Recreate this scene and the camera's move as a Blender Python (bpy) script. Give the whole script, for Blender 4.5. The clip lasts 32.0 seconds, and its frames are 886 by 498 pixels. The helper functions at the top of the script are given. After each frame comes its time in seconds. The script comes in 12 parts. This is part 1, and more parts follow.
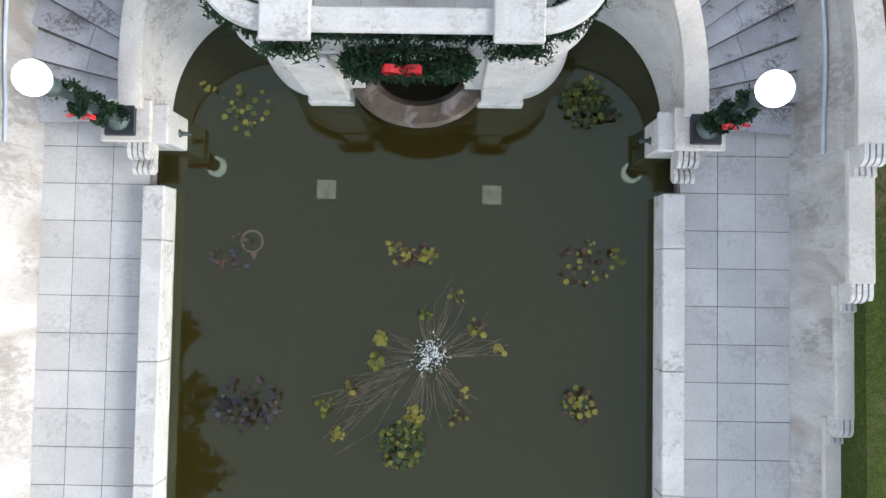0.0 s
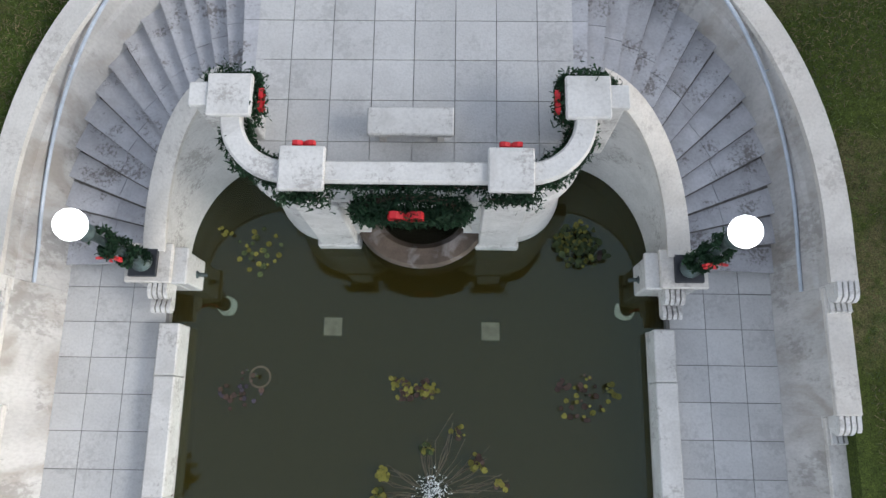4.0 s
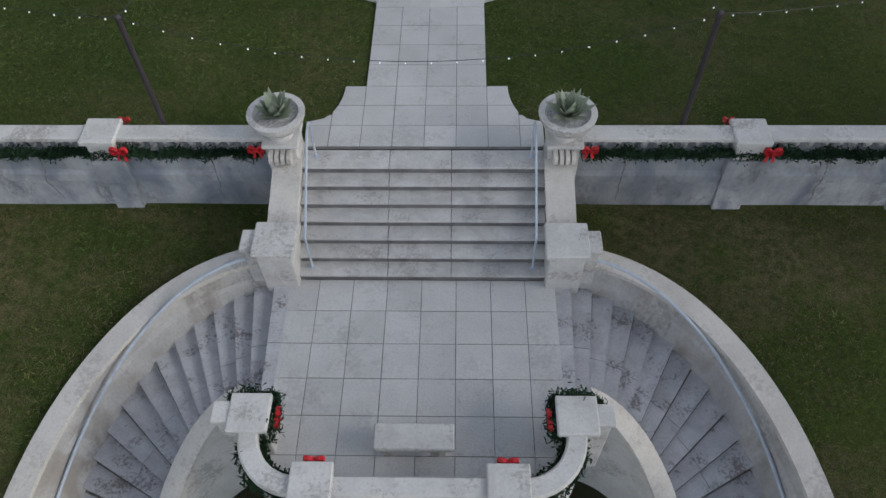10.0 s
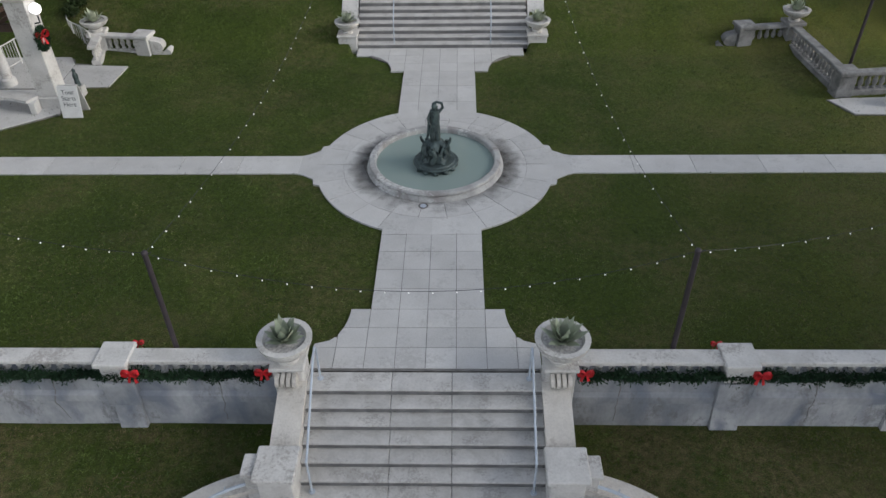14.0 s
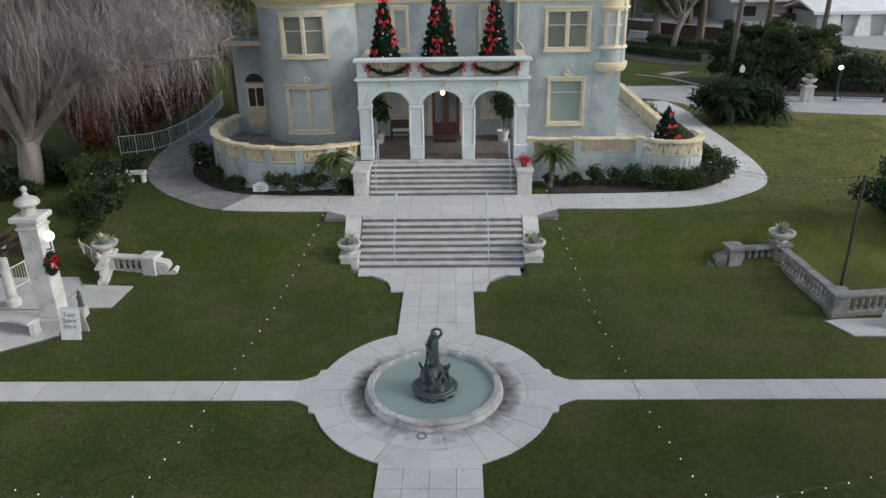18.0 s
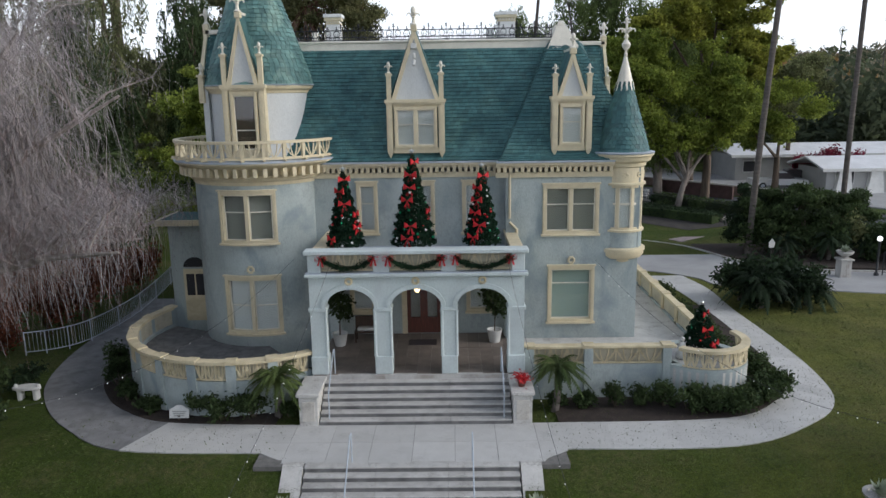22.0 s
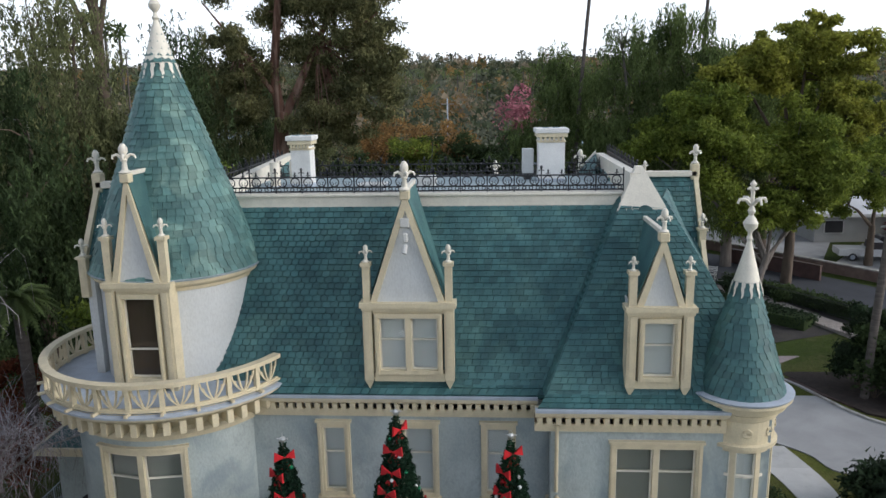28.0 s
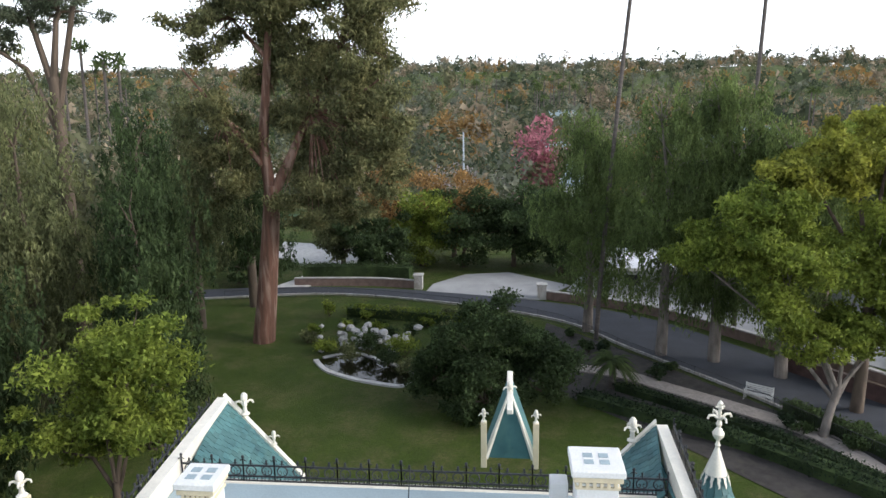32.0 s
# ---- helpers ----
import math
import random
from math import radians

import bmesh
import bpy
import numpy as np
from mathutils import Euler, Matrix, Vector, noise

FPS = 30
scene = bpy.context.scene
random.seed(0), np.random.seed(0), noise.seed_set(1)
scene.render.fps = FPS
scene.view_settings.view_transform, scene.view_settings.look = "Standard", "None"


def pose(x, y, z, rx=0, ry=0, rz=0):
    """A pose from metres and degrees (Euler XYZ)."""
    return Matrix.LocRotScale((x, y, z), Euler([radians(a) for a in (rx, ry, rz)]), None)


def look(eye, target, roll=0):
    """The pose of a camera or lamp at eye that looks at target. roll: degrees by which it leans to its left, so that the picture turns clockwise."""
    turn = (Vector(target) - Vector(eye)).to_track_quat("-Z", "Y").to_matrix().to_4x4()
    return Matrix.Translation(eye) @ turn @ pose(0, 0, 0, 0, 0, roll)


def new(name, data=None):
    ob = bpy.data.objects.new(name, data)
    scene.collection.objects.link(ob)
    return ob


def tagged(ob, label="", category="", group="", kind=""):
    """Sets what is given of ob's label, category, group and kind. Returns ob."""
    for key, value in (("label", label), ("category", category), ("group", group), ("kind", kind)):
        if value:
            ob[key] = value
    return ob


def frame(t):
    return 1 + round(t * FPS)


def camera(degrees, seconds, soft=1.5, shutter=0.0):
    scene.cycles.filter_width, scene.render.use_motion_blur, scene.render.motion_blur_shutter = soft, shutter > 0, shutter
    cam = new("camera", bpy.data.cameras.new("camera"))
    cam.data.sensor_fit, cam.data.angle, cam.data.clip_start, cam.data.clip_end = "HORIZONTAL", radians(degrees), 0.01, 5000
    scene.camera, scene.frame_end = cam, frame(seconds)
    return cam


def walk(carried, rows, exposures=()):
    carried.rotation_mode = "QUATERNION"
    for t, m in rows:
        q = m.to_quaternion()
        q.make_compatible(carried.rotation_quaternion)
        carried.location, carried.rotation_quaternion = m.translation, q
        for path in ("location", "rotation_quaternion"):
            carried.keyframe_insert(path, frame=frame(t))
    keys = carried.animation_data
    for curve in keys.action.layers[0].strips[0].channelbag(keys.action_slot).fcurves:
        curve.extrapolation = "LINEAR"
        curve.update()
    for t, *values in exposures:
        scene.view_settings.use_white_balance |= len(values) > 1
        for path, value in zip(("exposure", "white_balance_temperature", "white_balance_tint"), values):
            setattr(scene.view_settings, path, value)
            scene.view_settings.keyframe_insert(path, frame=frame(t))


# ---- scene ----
cam = camera(62.8, 32.0)
PATH = [
    (0, (0.562, -0.138, 6.795), (0.54, -0.057, 4.797), -14.2),
    (0.5, (0.549, -0.155, 6.94), (0.527, -0.038, 4.944), -9.9),
    (1, (0.558, -0.166, 7.038), (0.533, -0.015, 5.044), -8.6),
    (1.5, (0.561, -0.203, 7.099), (0.536, -0.012, 5.108), -6.8),
    (2, (0.583, -0.241, 7.178), (0.555, -0.003, 5.192), -5.9),
    (2.5, (0.59, -0.259, 7.241), (0.561, 0.033, 5.262), -5.0),
    (3, (0.584, -0.268, 7.296), (0.554, 0.08, 5.327), -4.1),
    (3.5, (0.59, -0.279, 7.348), (0.558, 0.128, 5.39), -3.7),
    (5.5, (0.6, -0.321, 7.604), (0.562, 0.321, 5.71), -2.7),
    (6, (0.603, -0.333, 7.677), (0.563, 0.374, 5.806), -2.5),
    (6.5, (0.585, -0.348, 7.755), (0.546, 0.424, 5.91), -2.1),
    (7, (0.588, -0.374, 7.835), (0.547, 0.461, 6.018), -2.1),
    (7.5, (0.593, -0.398, 7.906), (0.552, 0.5, 6.12), -2.0),
    (8, (0.595, -0.385, 8.0), (0.553, 0.573, 6.245), -1.9),
    (8.5, (0.588, -0.405, 8.083), (0.547, 0.615, 6.364), -1.7),
    (9, (0.612, -0.432, 8.164), (0.567, 0.651, 6.483), -1.7),
    (9.5, (0.617, -0.431, 8.256), (0.571, 0.708, 6.613), -1.6),
    (10, (0.619, -0.408, 8.389), (0.574, 0.781, 6.782), -1.5),
    (10.5, (0.628, -0.42, 8.497), (0.581, 0.823, 6.93), -1.5),
    (11, (0.642, -0.422, 8.6), (0.593, 0.873, 7.076), -1.5),
    (11.5, (0.598, -0.412, 8.719), (0.555, 0.932, 7.238), -1.3),
    (12, (0.616, -0.4, 8.818), (0.571, 0.992, 7.383), -1.3),
    (12.5, (0.61, -0.385, 8.918), (0.565, 1.053, 7.529), -1.2),
    (13, (0.601, -0.395, 8.996), (0.558, 1.089, 7.656), -1.1),
    (13.5, (0.598, -0.399, 9.073), (0.556, 1.129, 7.783), -1.0),
    (14, (0.597, -0.392, 9.133), (0.554, 1.178, 7.895), -1.0),
    (14.5, (0.604, -0.402, 9.214), (0.56, 1.207, 8.028), -1.0),
    (16.5, (0.594, -0.399, 9.474), (0.549, 1.356, 8.516), -0.9),
    (17, (0.577, -0.366, 9.558), (0.535, 1.42, 8.658), -0.8),
    (17.5, (0.587, -0.214, 9.641), (0.546, 1.6, 8.8), -0.8),
    (18, (0.614, 0.18, 9.708), (0.574, 2.021, 8.93), -0.9),
    (18.5, (0.691, 0.908, 9.752), (0.649, 2.775, 9.037), -0.9),
    (19, (0.748, 1.73, 9.905), (0.711, 3.62, 9.252), -0.9),
    (19.5, (0.829, 2.711, 9.944), (0.794, 4.626, 9.368), -0.8),
    (20, (0.852, 3.74, 10.079), (0.824, 5.675, 9.574), -0.8),
    (20.5, (1.023, 4.766, 10.233), (0.991, 6.716, 9.788), -0.8),
    (21, (1.078, 5.731, 10.2), (1.049, 7.686, 9.779), -0.8),
    (21.5, (1.139, 6.615, 10.25), (1.114, 8.57, 9.826), -0.8),
    (22, (1.266, 7.502, 10.254), (1.238, 9.457, 9.837), -0.9),
    (22.5, (1.303, 8.382, 10.395), (1.279, 10.339, 9.983), -0.9),
    (23, (1.426, 9.255, 10.769), (1.399, 11.21, 10.351), -1.0),
    (23.5, (1.4, 10.162, 11.139), (1.381, 12.117, 10.714), -0.9),
    (24, (1.573, 11.02, 11.43), (1.546, 12.975, 11.01), -1.0),
    (24.5, (1.562, 11.873, 11.949), (1.537, 13.826, 11.518), -0.9),
    (25, (1.525, 12.755, 12.376), (1.493, 14.707, 11.942), -0.9),
    (25.5, (1.662, 13.637, 12.725), (1.597, 15.588, 12.292), -1.0),
    (27.5, (1.841, 17.326, 14.141), (1.710, 19.277, 13.725), -1.0),
    (28, (1.866, 18.448, 14.741), (1.735, 20.401, 14.327), -1.0),
    (28.5, (1.895, 19.622, 15.359), (1.759, 21.574, 14.945), -1.0),
    (29, (1.908, 20.806, 15.983), (1.764, 22.758, 15.573), -1.0),
    (29.5, (1.916, 22.010, 16.695), (1.765, 23.961, 16.281), -1.0),
    (30, (1.950, 23.220, 17.471), (1.790, 25.169, 17.052), -1.0),
    (30.5, (1.992, 24.428, 18.227), (1.820, 26.377, 17.811), -1.0),
    (31, (1.997, 25.623, 19.041), (1.822, 27.571, 18.621), -1.0),
    (31.5, (1.991, 26.730, 19.832), (1.812, 28.678, 19.413), -0.9),
    (32, (2.026, 27.913, 20.587), (1.844, 29.860, 20.170), -0.8),
]
walk(cam, [(t, look(eye, target, roll)) for t, eye, target, roll in PATH],
     exposures=[(0, 1.08, 5980, 10), (3, 0.8, 5980, 10), (6, 0.45, 5980, 10), (9, 0.08, 5950, 10), (11, -0.06, 5980, 10), (13, -0.02, 6050, 10), (17, 0.2, 6120, 10), (20, 0.08, 5880, 10), (22, -0.14, 5880, 10), (25, -0.25, 5880, 10), (28, -0.12, 5880, 10), (30, -0.05, 5880, 10), (31, 0.12, 5980, 10), (32, 0.6, 5980, 10)])

# ---- world and light ----
world = bpy.data.worlds.new("sky_world")
scene.world = world
world.use_nodes = True
wn, wl = world.node_tree.nodes, world.node_tree.links
wn.clear()
sky = wn.new("ShaderNodeTexSky")
sky.sky_type = 'NISHITA'
sky.sun_disc = False
sky.sun_elevation = radians(14)
sky.sun_rotation = radians(100)
sky.air_density, sky.dust_density, sky.ozone_density = 1.0, 2.5, 1.0
haze = wn.new("ShaderNodeMixRGB")
haze.inputs[0].default_value = 0.62
# overcast dusk: the veil is brightest along the horizon
wtc, wsx, wmr, wcm = (wn.new(k) for k in ("ShaderNodeTexCoord", "ShaderNodeSeparateXYZ", "ShaderNodeMapRange", "ShaderNodeMixRGB"))
wl.new(wtc.outputs["Generated"], wsx.inputs[0])
wl.new(wsx.outputs["Z"], wmr.inputs[0])
wmr.inputs[1].default_value, wmr.inputs[2].default_value, wmr.inputs[3].default_value, wmr.inputs[4].default_value = 0.0, 0.75, 0.0, 1.0
wmr.interpolation_type = 'SMOOTHSTEP'
wcm.inputs[1].default_value, wcm.inputs[2].default_value = (18.0, 17.9, 18.2, 1), (4.6, 4.85, 5.4, 1)
wl.new(wmr.outputs[0], wcm.inputs[0])
wl.new(wcm.outputs[0], haze.inputs[2])
wl.new(sky.outputs[0], haze.inputs[1])
bg = wn.new("ShaderNodeBackground")
bg.inputs[1].default_value = 0.118
wl.new(haze.outputs[0], bg.inputs[0])
wo = wn.new("ShaderNodeOutputWorld")
wl.new(bg.outputs[0], wo.inputs[0])
sun_data = bpy.data.lights.new("sun", 'SUN')
sun_data.energy, sun_data.angle, sun_data.color = 2.3, radians(28), (1.0, 0.93, 0.84)
sun = new("sun", sun_data)
sun.matrix_world = look((60, 4, 32), (0, 15, 0))


# ---- materials ----
def mat(name, col, rough=0.7, var=0.12, scale=3.0, fine=40.0, bump=0.25, metal=0.0, col2=None, stain=0.0, stain_col=(0.05, 0.045, 0.04),
        island=0.0, spec=0.5, stretch=(1, 1, 1), coat=0.0, trans=0.0, speck=0.0, speck_col=(0.10, 0.09, 0.08)):
    """A procedural surface: two noises for tone, a stain mask with its own shape, fine relief, and a random tone a piece."""
    m = bpy.data.materials.new(name)
    m.use_nodes = True
    n, l = m.node_tree.nodes, m.node_tree.links
    b = n["Principled BSDF"]
    tc = n.new("ShaderNodeTexCoord")
    mp = n.new("ShaderNodeMapping")
    mp.inputs["Scale"].default_value = stretch
    geo = n.new("ShaderNodeNewGeometry")
    l.new(geo.outputs["Position"], mp.inputs[0])
    n1 = n.new("ShaderNodeTexNoise")
    n1.inputs["Scale"].default_value, n1.inputs["Detail"].default_value = scale, 5
    n2 = n.new("ShaderNodeTexNoise")
    n2.inputs["Scale"].default_value, n2.inputs["Detail"].default_value = fine, 4
    l.new(mp.outputs[0], n1.inputs["Vector"])
    l.new(mp.outputs[0], n2.inputs["Vector"])
    c2 = col2 or tuple(min(1, c * (1 + var)) for c in col)
    lo = tuple(c * (1 - var) for c in col)
    r1 = n.new("ShaderNodeValToRGB")
    r1.color_ramp.elements[0].position, r1.color_ramp.elements[1].position = 0.32, 0.68
    r1.color_ramp.elements[0].color, r1.color_ramp.elements[1].color = (*lo, 1), (*c2, 1)
    l.new(n1.outputs[0], r1.inputs[0])
    mul = n.new("ShaderNodeMixRGB")
    mul.blend_type = 'MULTIPLY'
    mul.inputs[0].default_value = 0.55
    r2 = n.new("ShaderNodeValToRGB")
    r2.color_ramp.elements[0].position, r2.color_ramp.elements[1].position = 0.3, 0.6
    r2.color_ramp.elements[0].color, r2.color_ramp.elements[1].color = (0.78, 0.78, 0.78, 1), (1, 1, 1, 1)
    l.new(n2.outputs[0], r2.inputs[0])
    l.new(r1.outputs[0], mul.inputs[1])
    l.new(r2.outputs[0], mul.inputs[2])
    out = mul.outputs[0]
    if stain:
        n3 = n.new("ShaderNodeTexNoise")
        n3.inputs["Scale"].default_value, n3.inputs["Detail"].default_value, n3.inputs["Distortion"].default_value = scale * 0.9, 9, 0.8
        l.new(mp.outputs[0], n3.inputs["Vector"])
        r3 = n.new("ShaderNodeValToRGB")
        r3.color_ramp.elements[0].position, r3.color_ramp.elements[1].position = 0.5, 0.66
        r3.color_ramp.elements[0].color, r3.color_ramp.elements[1].color = (0, 0, 0, 1), (stain, stain, stain, 1)
        l.new(n3.outputs[0], r3.inputs[0])
        mx = n.new("ShaderNodeMixRGB")
        mx.inputs[2].default_value = (*stain_col, 1)
        l.new(r3.outputs[0], mx.inputs[0])
        l.new(out, mx.inputs[1])
        out = mx.outputs[0]
    if speck:
        # lichen and dirt: small crisp marks gathered in larger patches
        na, nb, mu, rp, mk = (n.new(k) for k in ("ShaderNodeTexNoise", "ShaderNodeTexNoise", "ShaderNodeMath", "ShaderNodeValToRGB", "ShaderNodeMixRGB"))
        for t_, sc_, de_, ro_ in ((na, scale * 7, 8, 0.72), (nb, scale * 0.8, 3, 0.5)):
            t_.inputs["Scale"].default_value, t_.inputs["Detail"].default_value, t_.inputs["Roughness"].default_value = sc_, de_, ro_
            l.new(mp.outputs[0], t_.inputs["Vector"])
        mu.operation = 'MULTIPLY'
        l.new(na.outputs[0], mu.inputs[0])
        l.new(nb.outputs[0], mu.inputs[1])
        rp.color_ramp.elements[0].position, rp.color_ramp.elements[1].position = 0.285, 0.36
        rp.color_ramp.elements[0].color, rp.color_ramp.elements[1].color = (0, 0, 0, 1), (speck, speck, speck, 1)
        l.new(mu.outputs[0], rp.inputs[0])
        mk.inputs[2].default_value = (*speck_col, 1)
        l.new(rp.outputs[0], mk.inputs[0])
        l.new(out, mk.inputs[1])
        out = mk.outputs[0]
    if island:
        hs = n.new("ShaderNodeHueSaturation")
        add = n.new("ShaderNodeMath")
        add.operation = 'ADD'
        oi = n.new("ShaderNodeObjectInfo")
        l.new(geo.outputs["Random Per Island"], add.inputs[0])
        l.new(oi.outputs["Random"], add.inputs[1])
        fr = n.new("ShaderNodeMath")
        fr.operation = 'FRACT'
        l.new(add.outputs[0], fr.inputs[0])
        mr = n.new("ShaderNodeMapRange")
        mr.inputs[3].default_value, mr.inputs[4].default_value = 1 - island, 1 + island
        l.new(fr.outputs[0], mr.inputs[0])
        l.new(mr.outputs[0], hs.inputs["Value"])
        l.new(out, hs.inputs["Color"])
        out = hs.outputs[0]
    l.new(out, b.inputs["Base Color"])
    b.inputs["Roughness"].default_value = rough
    b.inputs["Metallic"].default_value = metal
    b.inputs["Specular IOR Level"].default_value = spec
    b.inputs["Coat Weight"].default_value = coat
    b.inputs["Transmission Weight"].default_value = trans
    if bump:
        bp = n.new("ShaderNodeBump")
        bp.inputs["Strength"].default_value, bp.inputs["Distance"].default_value = bump, 0.02
        l.new(n2.outputs[0], bp.inputs["Height"])
        l.new(bp.outputs[0], b.inputs["Normal"])
    return m


def glow(name, col, strength):
    m = bpy.data.materials.new(name)
    m.use_nodes = True
    b = m.node_tree.nodes["Principled BSDF"]
    b.inputs["Base Color"].default_value = (0.8, 0.8, 0.78, 1)
    b.inputs["Emission Color"].default_value = (*col, 1)
    b.inputs["Emission Strength"].default_value = strength
    return m


STONE = mat("pale_cast_stone", (0.55, 0.54, 0.515), 0.8, 0.08, 2.2, 24, 0.2, stain=0.35, stain_col=(0.36, 0.345, 0.32), speck=0.55, speck_col=(0.22, 0.20, 0.18))
STONE_D = mat("weathered_cast_stone", (0.45, 0.44, 0.42), 0.85, 0.16, 1.5, 22, 0.45, stain=0.6, stain_col=(0.24, 0.205, 0.165), stretch=(1, 1, 0.5), speck=0.45, speck_col=(0.17, 0.155, 0.14))
STONE_W = mat("warm_cast_stone", (0.55, 0.525, 0.48), 0.8, 0.09, 1.6, 26, 0.3, stain=0.35, stain_col=(0.38, 0.35, 0.31), speck=0.4, speck_col=(0.25, 0.22, 0.19))
RWALL = mat("blue_stained_wall_concrete", (0.28, 0.30, 0.33), 0.88, 0.30, 1.3, 14, 0.4, col2=(0.45, 0.455, 0.465), stain=0.8, stain_col=(0.15, 0.17, 0.21), stretch=(1, 1, 0.6), speck=0.5, speck_col=(0.12, 0.115, 0.11))
DARKST = mat("dark_lichened_stone", (0.20, 0.20, 0.195), 0.9, 0.3, 2.5, 20, 0.5, stain=0.7, stain_col=(0.09, 0.09, 0.085))
TILE = mat("concrete_paving_slab", (0.515, 0.51, 0.495), 0.82, 0.05, 1.8, 34, 0.25, stain=0.25, stain_col=(0.42, 0.415, 0.40), island=0.07, speck=0.3, speck_col=(0.27, 0.26, 0.25))
STEPM = mat("step_concrete", (0.50, 0.49, 0.47), 0.82, 0.10, 3.0, 22, 0.25, stain=0.45, stain_col=(0.34, 0.325, 0.30), island=0.06, speck=0.4, speck_col=(0.17, 0.155, 0.14))
STEPC = mat("grey_curved_step_concrete", (0.43, 0.43, 0.445), 0.82, 0.10, 2.6, 22, 0.25, stain=0.4, stain_col=(0.29, 0.28, 0.28), island=0.09, speck=0.85, speck_col=(0.15, 0.135, 0.125))
DARKBR = mat("dark_matte_brown", (0.15, 0.14, 0.13), 0.95, 0.3, 6, 40, 0.2)
JOINT = mat("dark_mortar_bed", (0.17, 0.165, 0.155), 0.95, 0.2, 5, 50, 0.3)
# random stains over a base darkened for the shade on risers and recesses
RISER = mat("shade_dark_stained_concrete", (0.17, 0.17, 0.168), 0.9, 0.25, 3, 30, 0.4, stain=0.6, stain_col=(0.10, 0.10, 0.10), stretch=(1, 1, 0.4))
WALLM = mat("grey_blue_stucco", (0.40, 0.45, 0.44), 0.85, 0.12, 0.9, 20, 0.4, stain=0.75, stain_col=(0.22, 0.275, 0.30), stretch=(1, 1, 0.62), speck=0.35, speck_col=(0.22, 0.24, 0.25))
WALLL = mat("pale_grey_stucco", (0.60, 0.62, 0.62), 0.85, 0.06, 0.7, 26, 0.25, stain=0.25, stain_col=(0.47, 0.49, 0.5), stretch=(1, 1, 0.45))
PORCH = mat("pale_porch_stucco", (0.56, 0.625, 0.62), 0.8, 0.07, 0.9, 26, 0.25, stain=0.35, stain_col=(0.42, 0.45, 0.47), stretch=(1, 1, 0.5))
CREAM = mat("cream_painted_trim", (0.66, 0.58, 0.40), 0.55, 0.07, 2.5, 30, 0.15, stain=0.3, stain_col=(0.48, 0.42, 0.29))
CREAMY = mat("yellow_cream_stone", (0.63, 0.55, 0.37), 0.75, 0.10, 1.8, 26, 0.25, stain=0.5, stain_col=(0.40, 0.33, 0.19))
PANELB = mat("grey_cream_panel_back", (0.50, 0.465, 0.36), 0.8, 0.1, 1.8, 26, 0.2, stain=0.5, stain_col=(0.35, 0.32, 0.24))
IVORY = mat("ivory_painted_metal", (0.76, 0.72, 0.62), 0.5, 0.06, 3, 30, 0.1, stain=0.2, stain_col=(0.55, 0.52, 0.45))
SLATE = mat("teal_green_shingle", (0.042, 0.128, 0.138), 0.6, 0.22, 1.4, 30, 0.4, col2=(0.070, 0.168, 0.170), island=0.22, stain=0.35, stain_col=(0.11, 0.22, 0.19))
# paler copy of the roof teal: weathering, with sunlight on the cone mixed in
SLATEW = mat("sunlit_weathered_teal_shingle", (0.068, 0.165, 0.162), 0.6, 0.22, 1.4, 30, 0.4, col2=(0.11, 0.22, 0.205), island=0.25, stain=0.6, stain_col=(0.21, 0.33, 0.28))
SLATEB = mat("teal_roof_underlay", (0.03, 0.09, 0.09), 0.8, 0.2, 3, 30, 0.2)
LEAD = mat("grey_blue_flashing", (0.42, 0.47, 0.54), 0.5, 0.10, 3, 30, 0.1)
DECKR = mat("grey_roof_membrane", (0.31, 0.385, 0.415), 0.75, 0.10, 0.6, 22, 0.2, stain=0.5, stain_col=(0.28, 0.33, 0.35))
WHITEP = mat("white_painted_masonry", (0.74, 0.74, 0.72), 0.7, 0.06, 2, 26, 0.25, stain=0.3, stain_col=(0.52, 0.52, 0.5))
IRON = mat("black_wrought_iron", (0.018, 0.02, 0.024), 0.5, 0.2, 6, 50, 0.1)
BLUEI = mat("blue_grey_handrail_paint", (0.42, 0.47, 0.53), 0.4, 0.12, 5, 50, 0.1)
DARKP = mat("dark_brown_pole_paint", (0.035, 0.028, 0.032), 0.6, 0.2, 4, 40, 0.1)
BRONZE = mat("dark_verdigris_bronze", (0.055, 0.075, 0.075), 0.5, 0.35, 5, 30, 0.3, metal=0.4, stain=0.5, stain_col=(0.13, 0.18, 0.17))
WOODR = mat("dark_red_varnished_wood", (0.11, 0.03, 0.018), 0.35, 0.25, 3, 40, 0.1, stretch=(6, 6, 1), coat=0.4)
WOODD = mat("dark_brown_wood", (0.06, 0.035, 0.022), 0.55, 0.25, 3, 40, 0.2, stretch=(6, 6, 1))
BLIND = mat("pale_window_blind", (0.74, 0.77, 0.78), 0.8, 0.04, 1.5, 30, 0.05)
BLINDG = mat("grey_window_screen", (0.30, 0.305, 0.285), 0.8, 0.05, 1.5, 30, 0.05)
# near-black: the darkness of unlit rooms is put into the colour
DARKIN = mat("unlit_room_black", (0.03, 0.03, 0.033), 0.9, 0.2, 1, 10, 0.0)
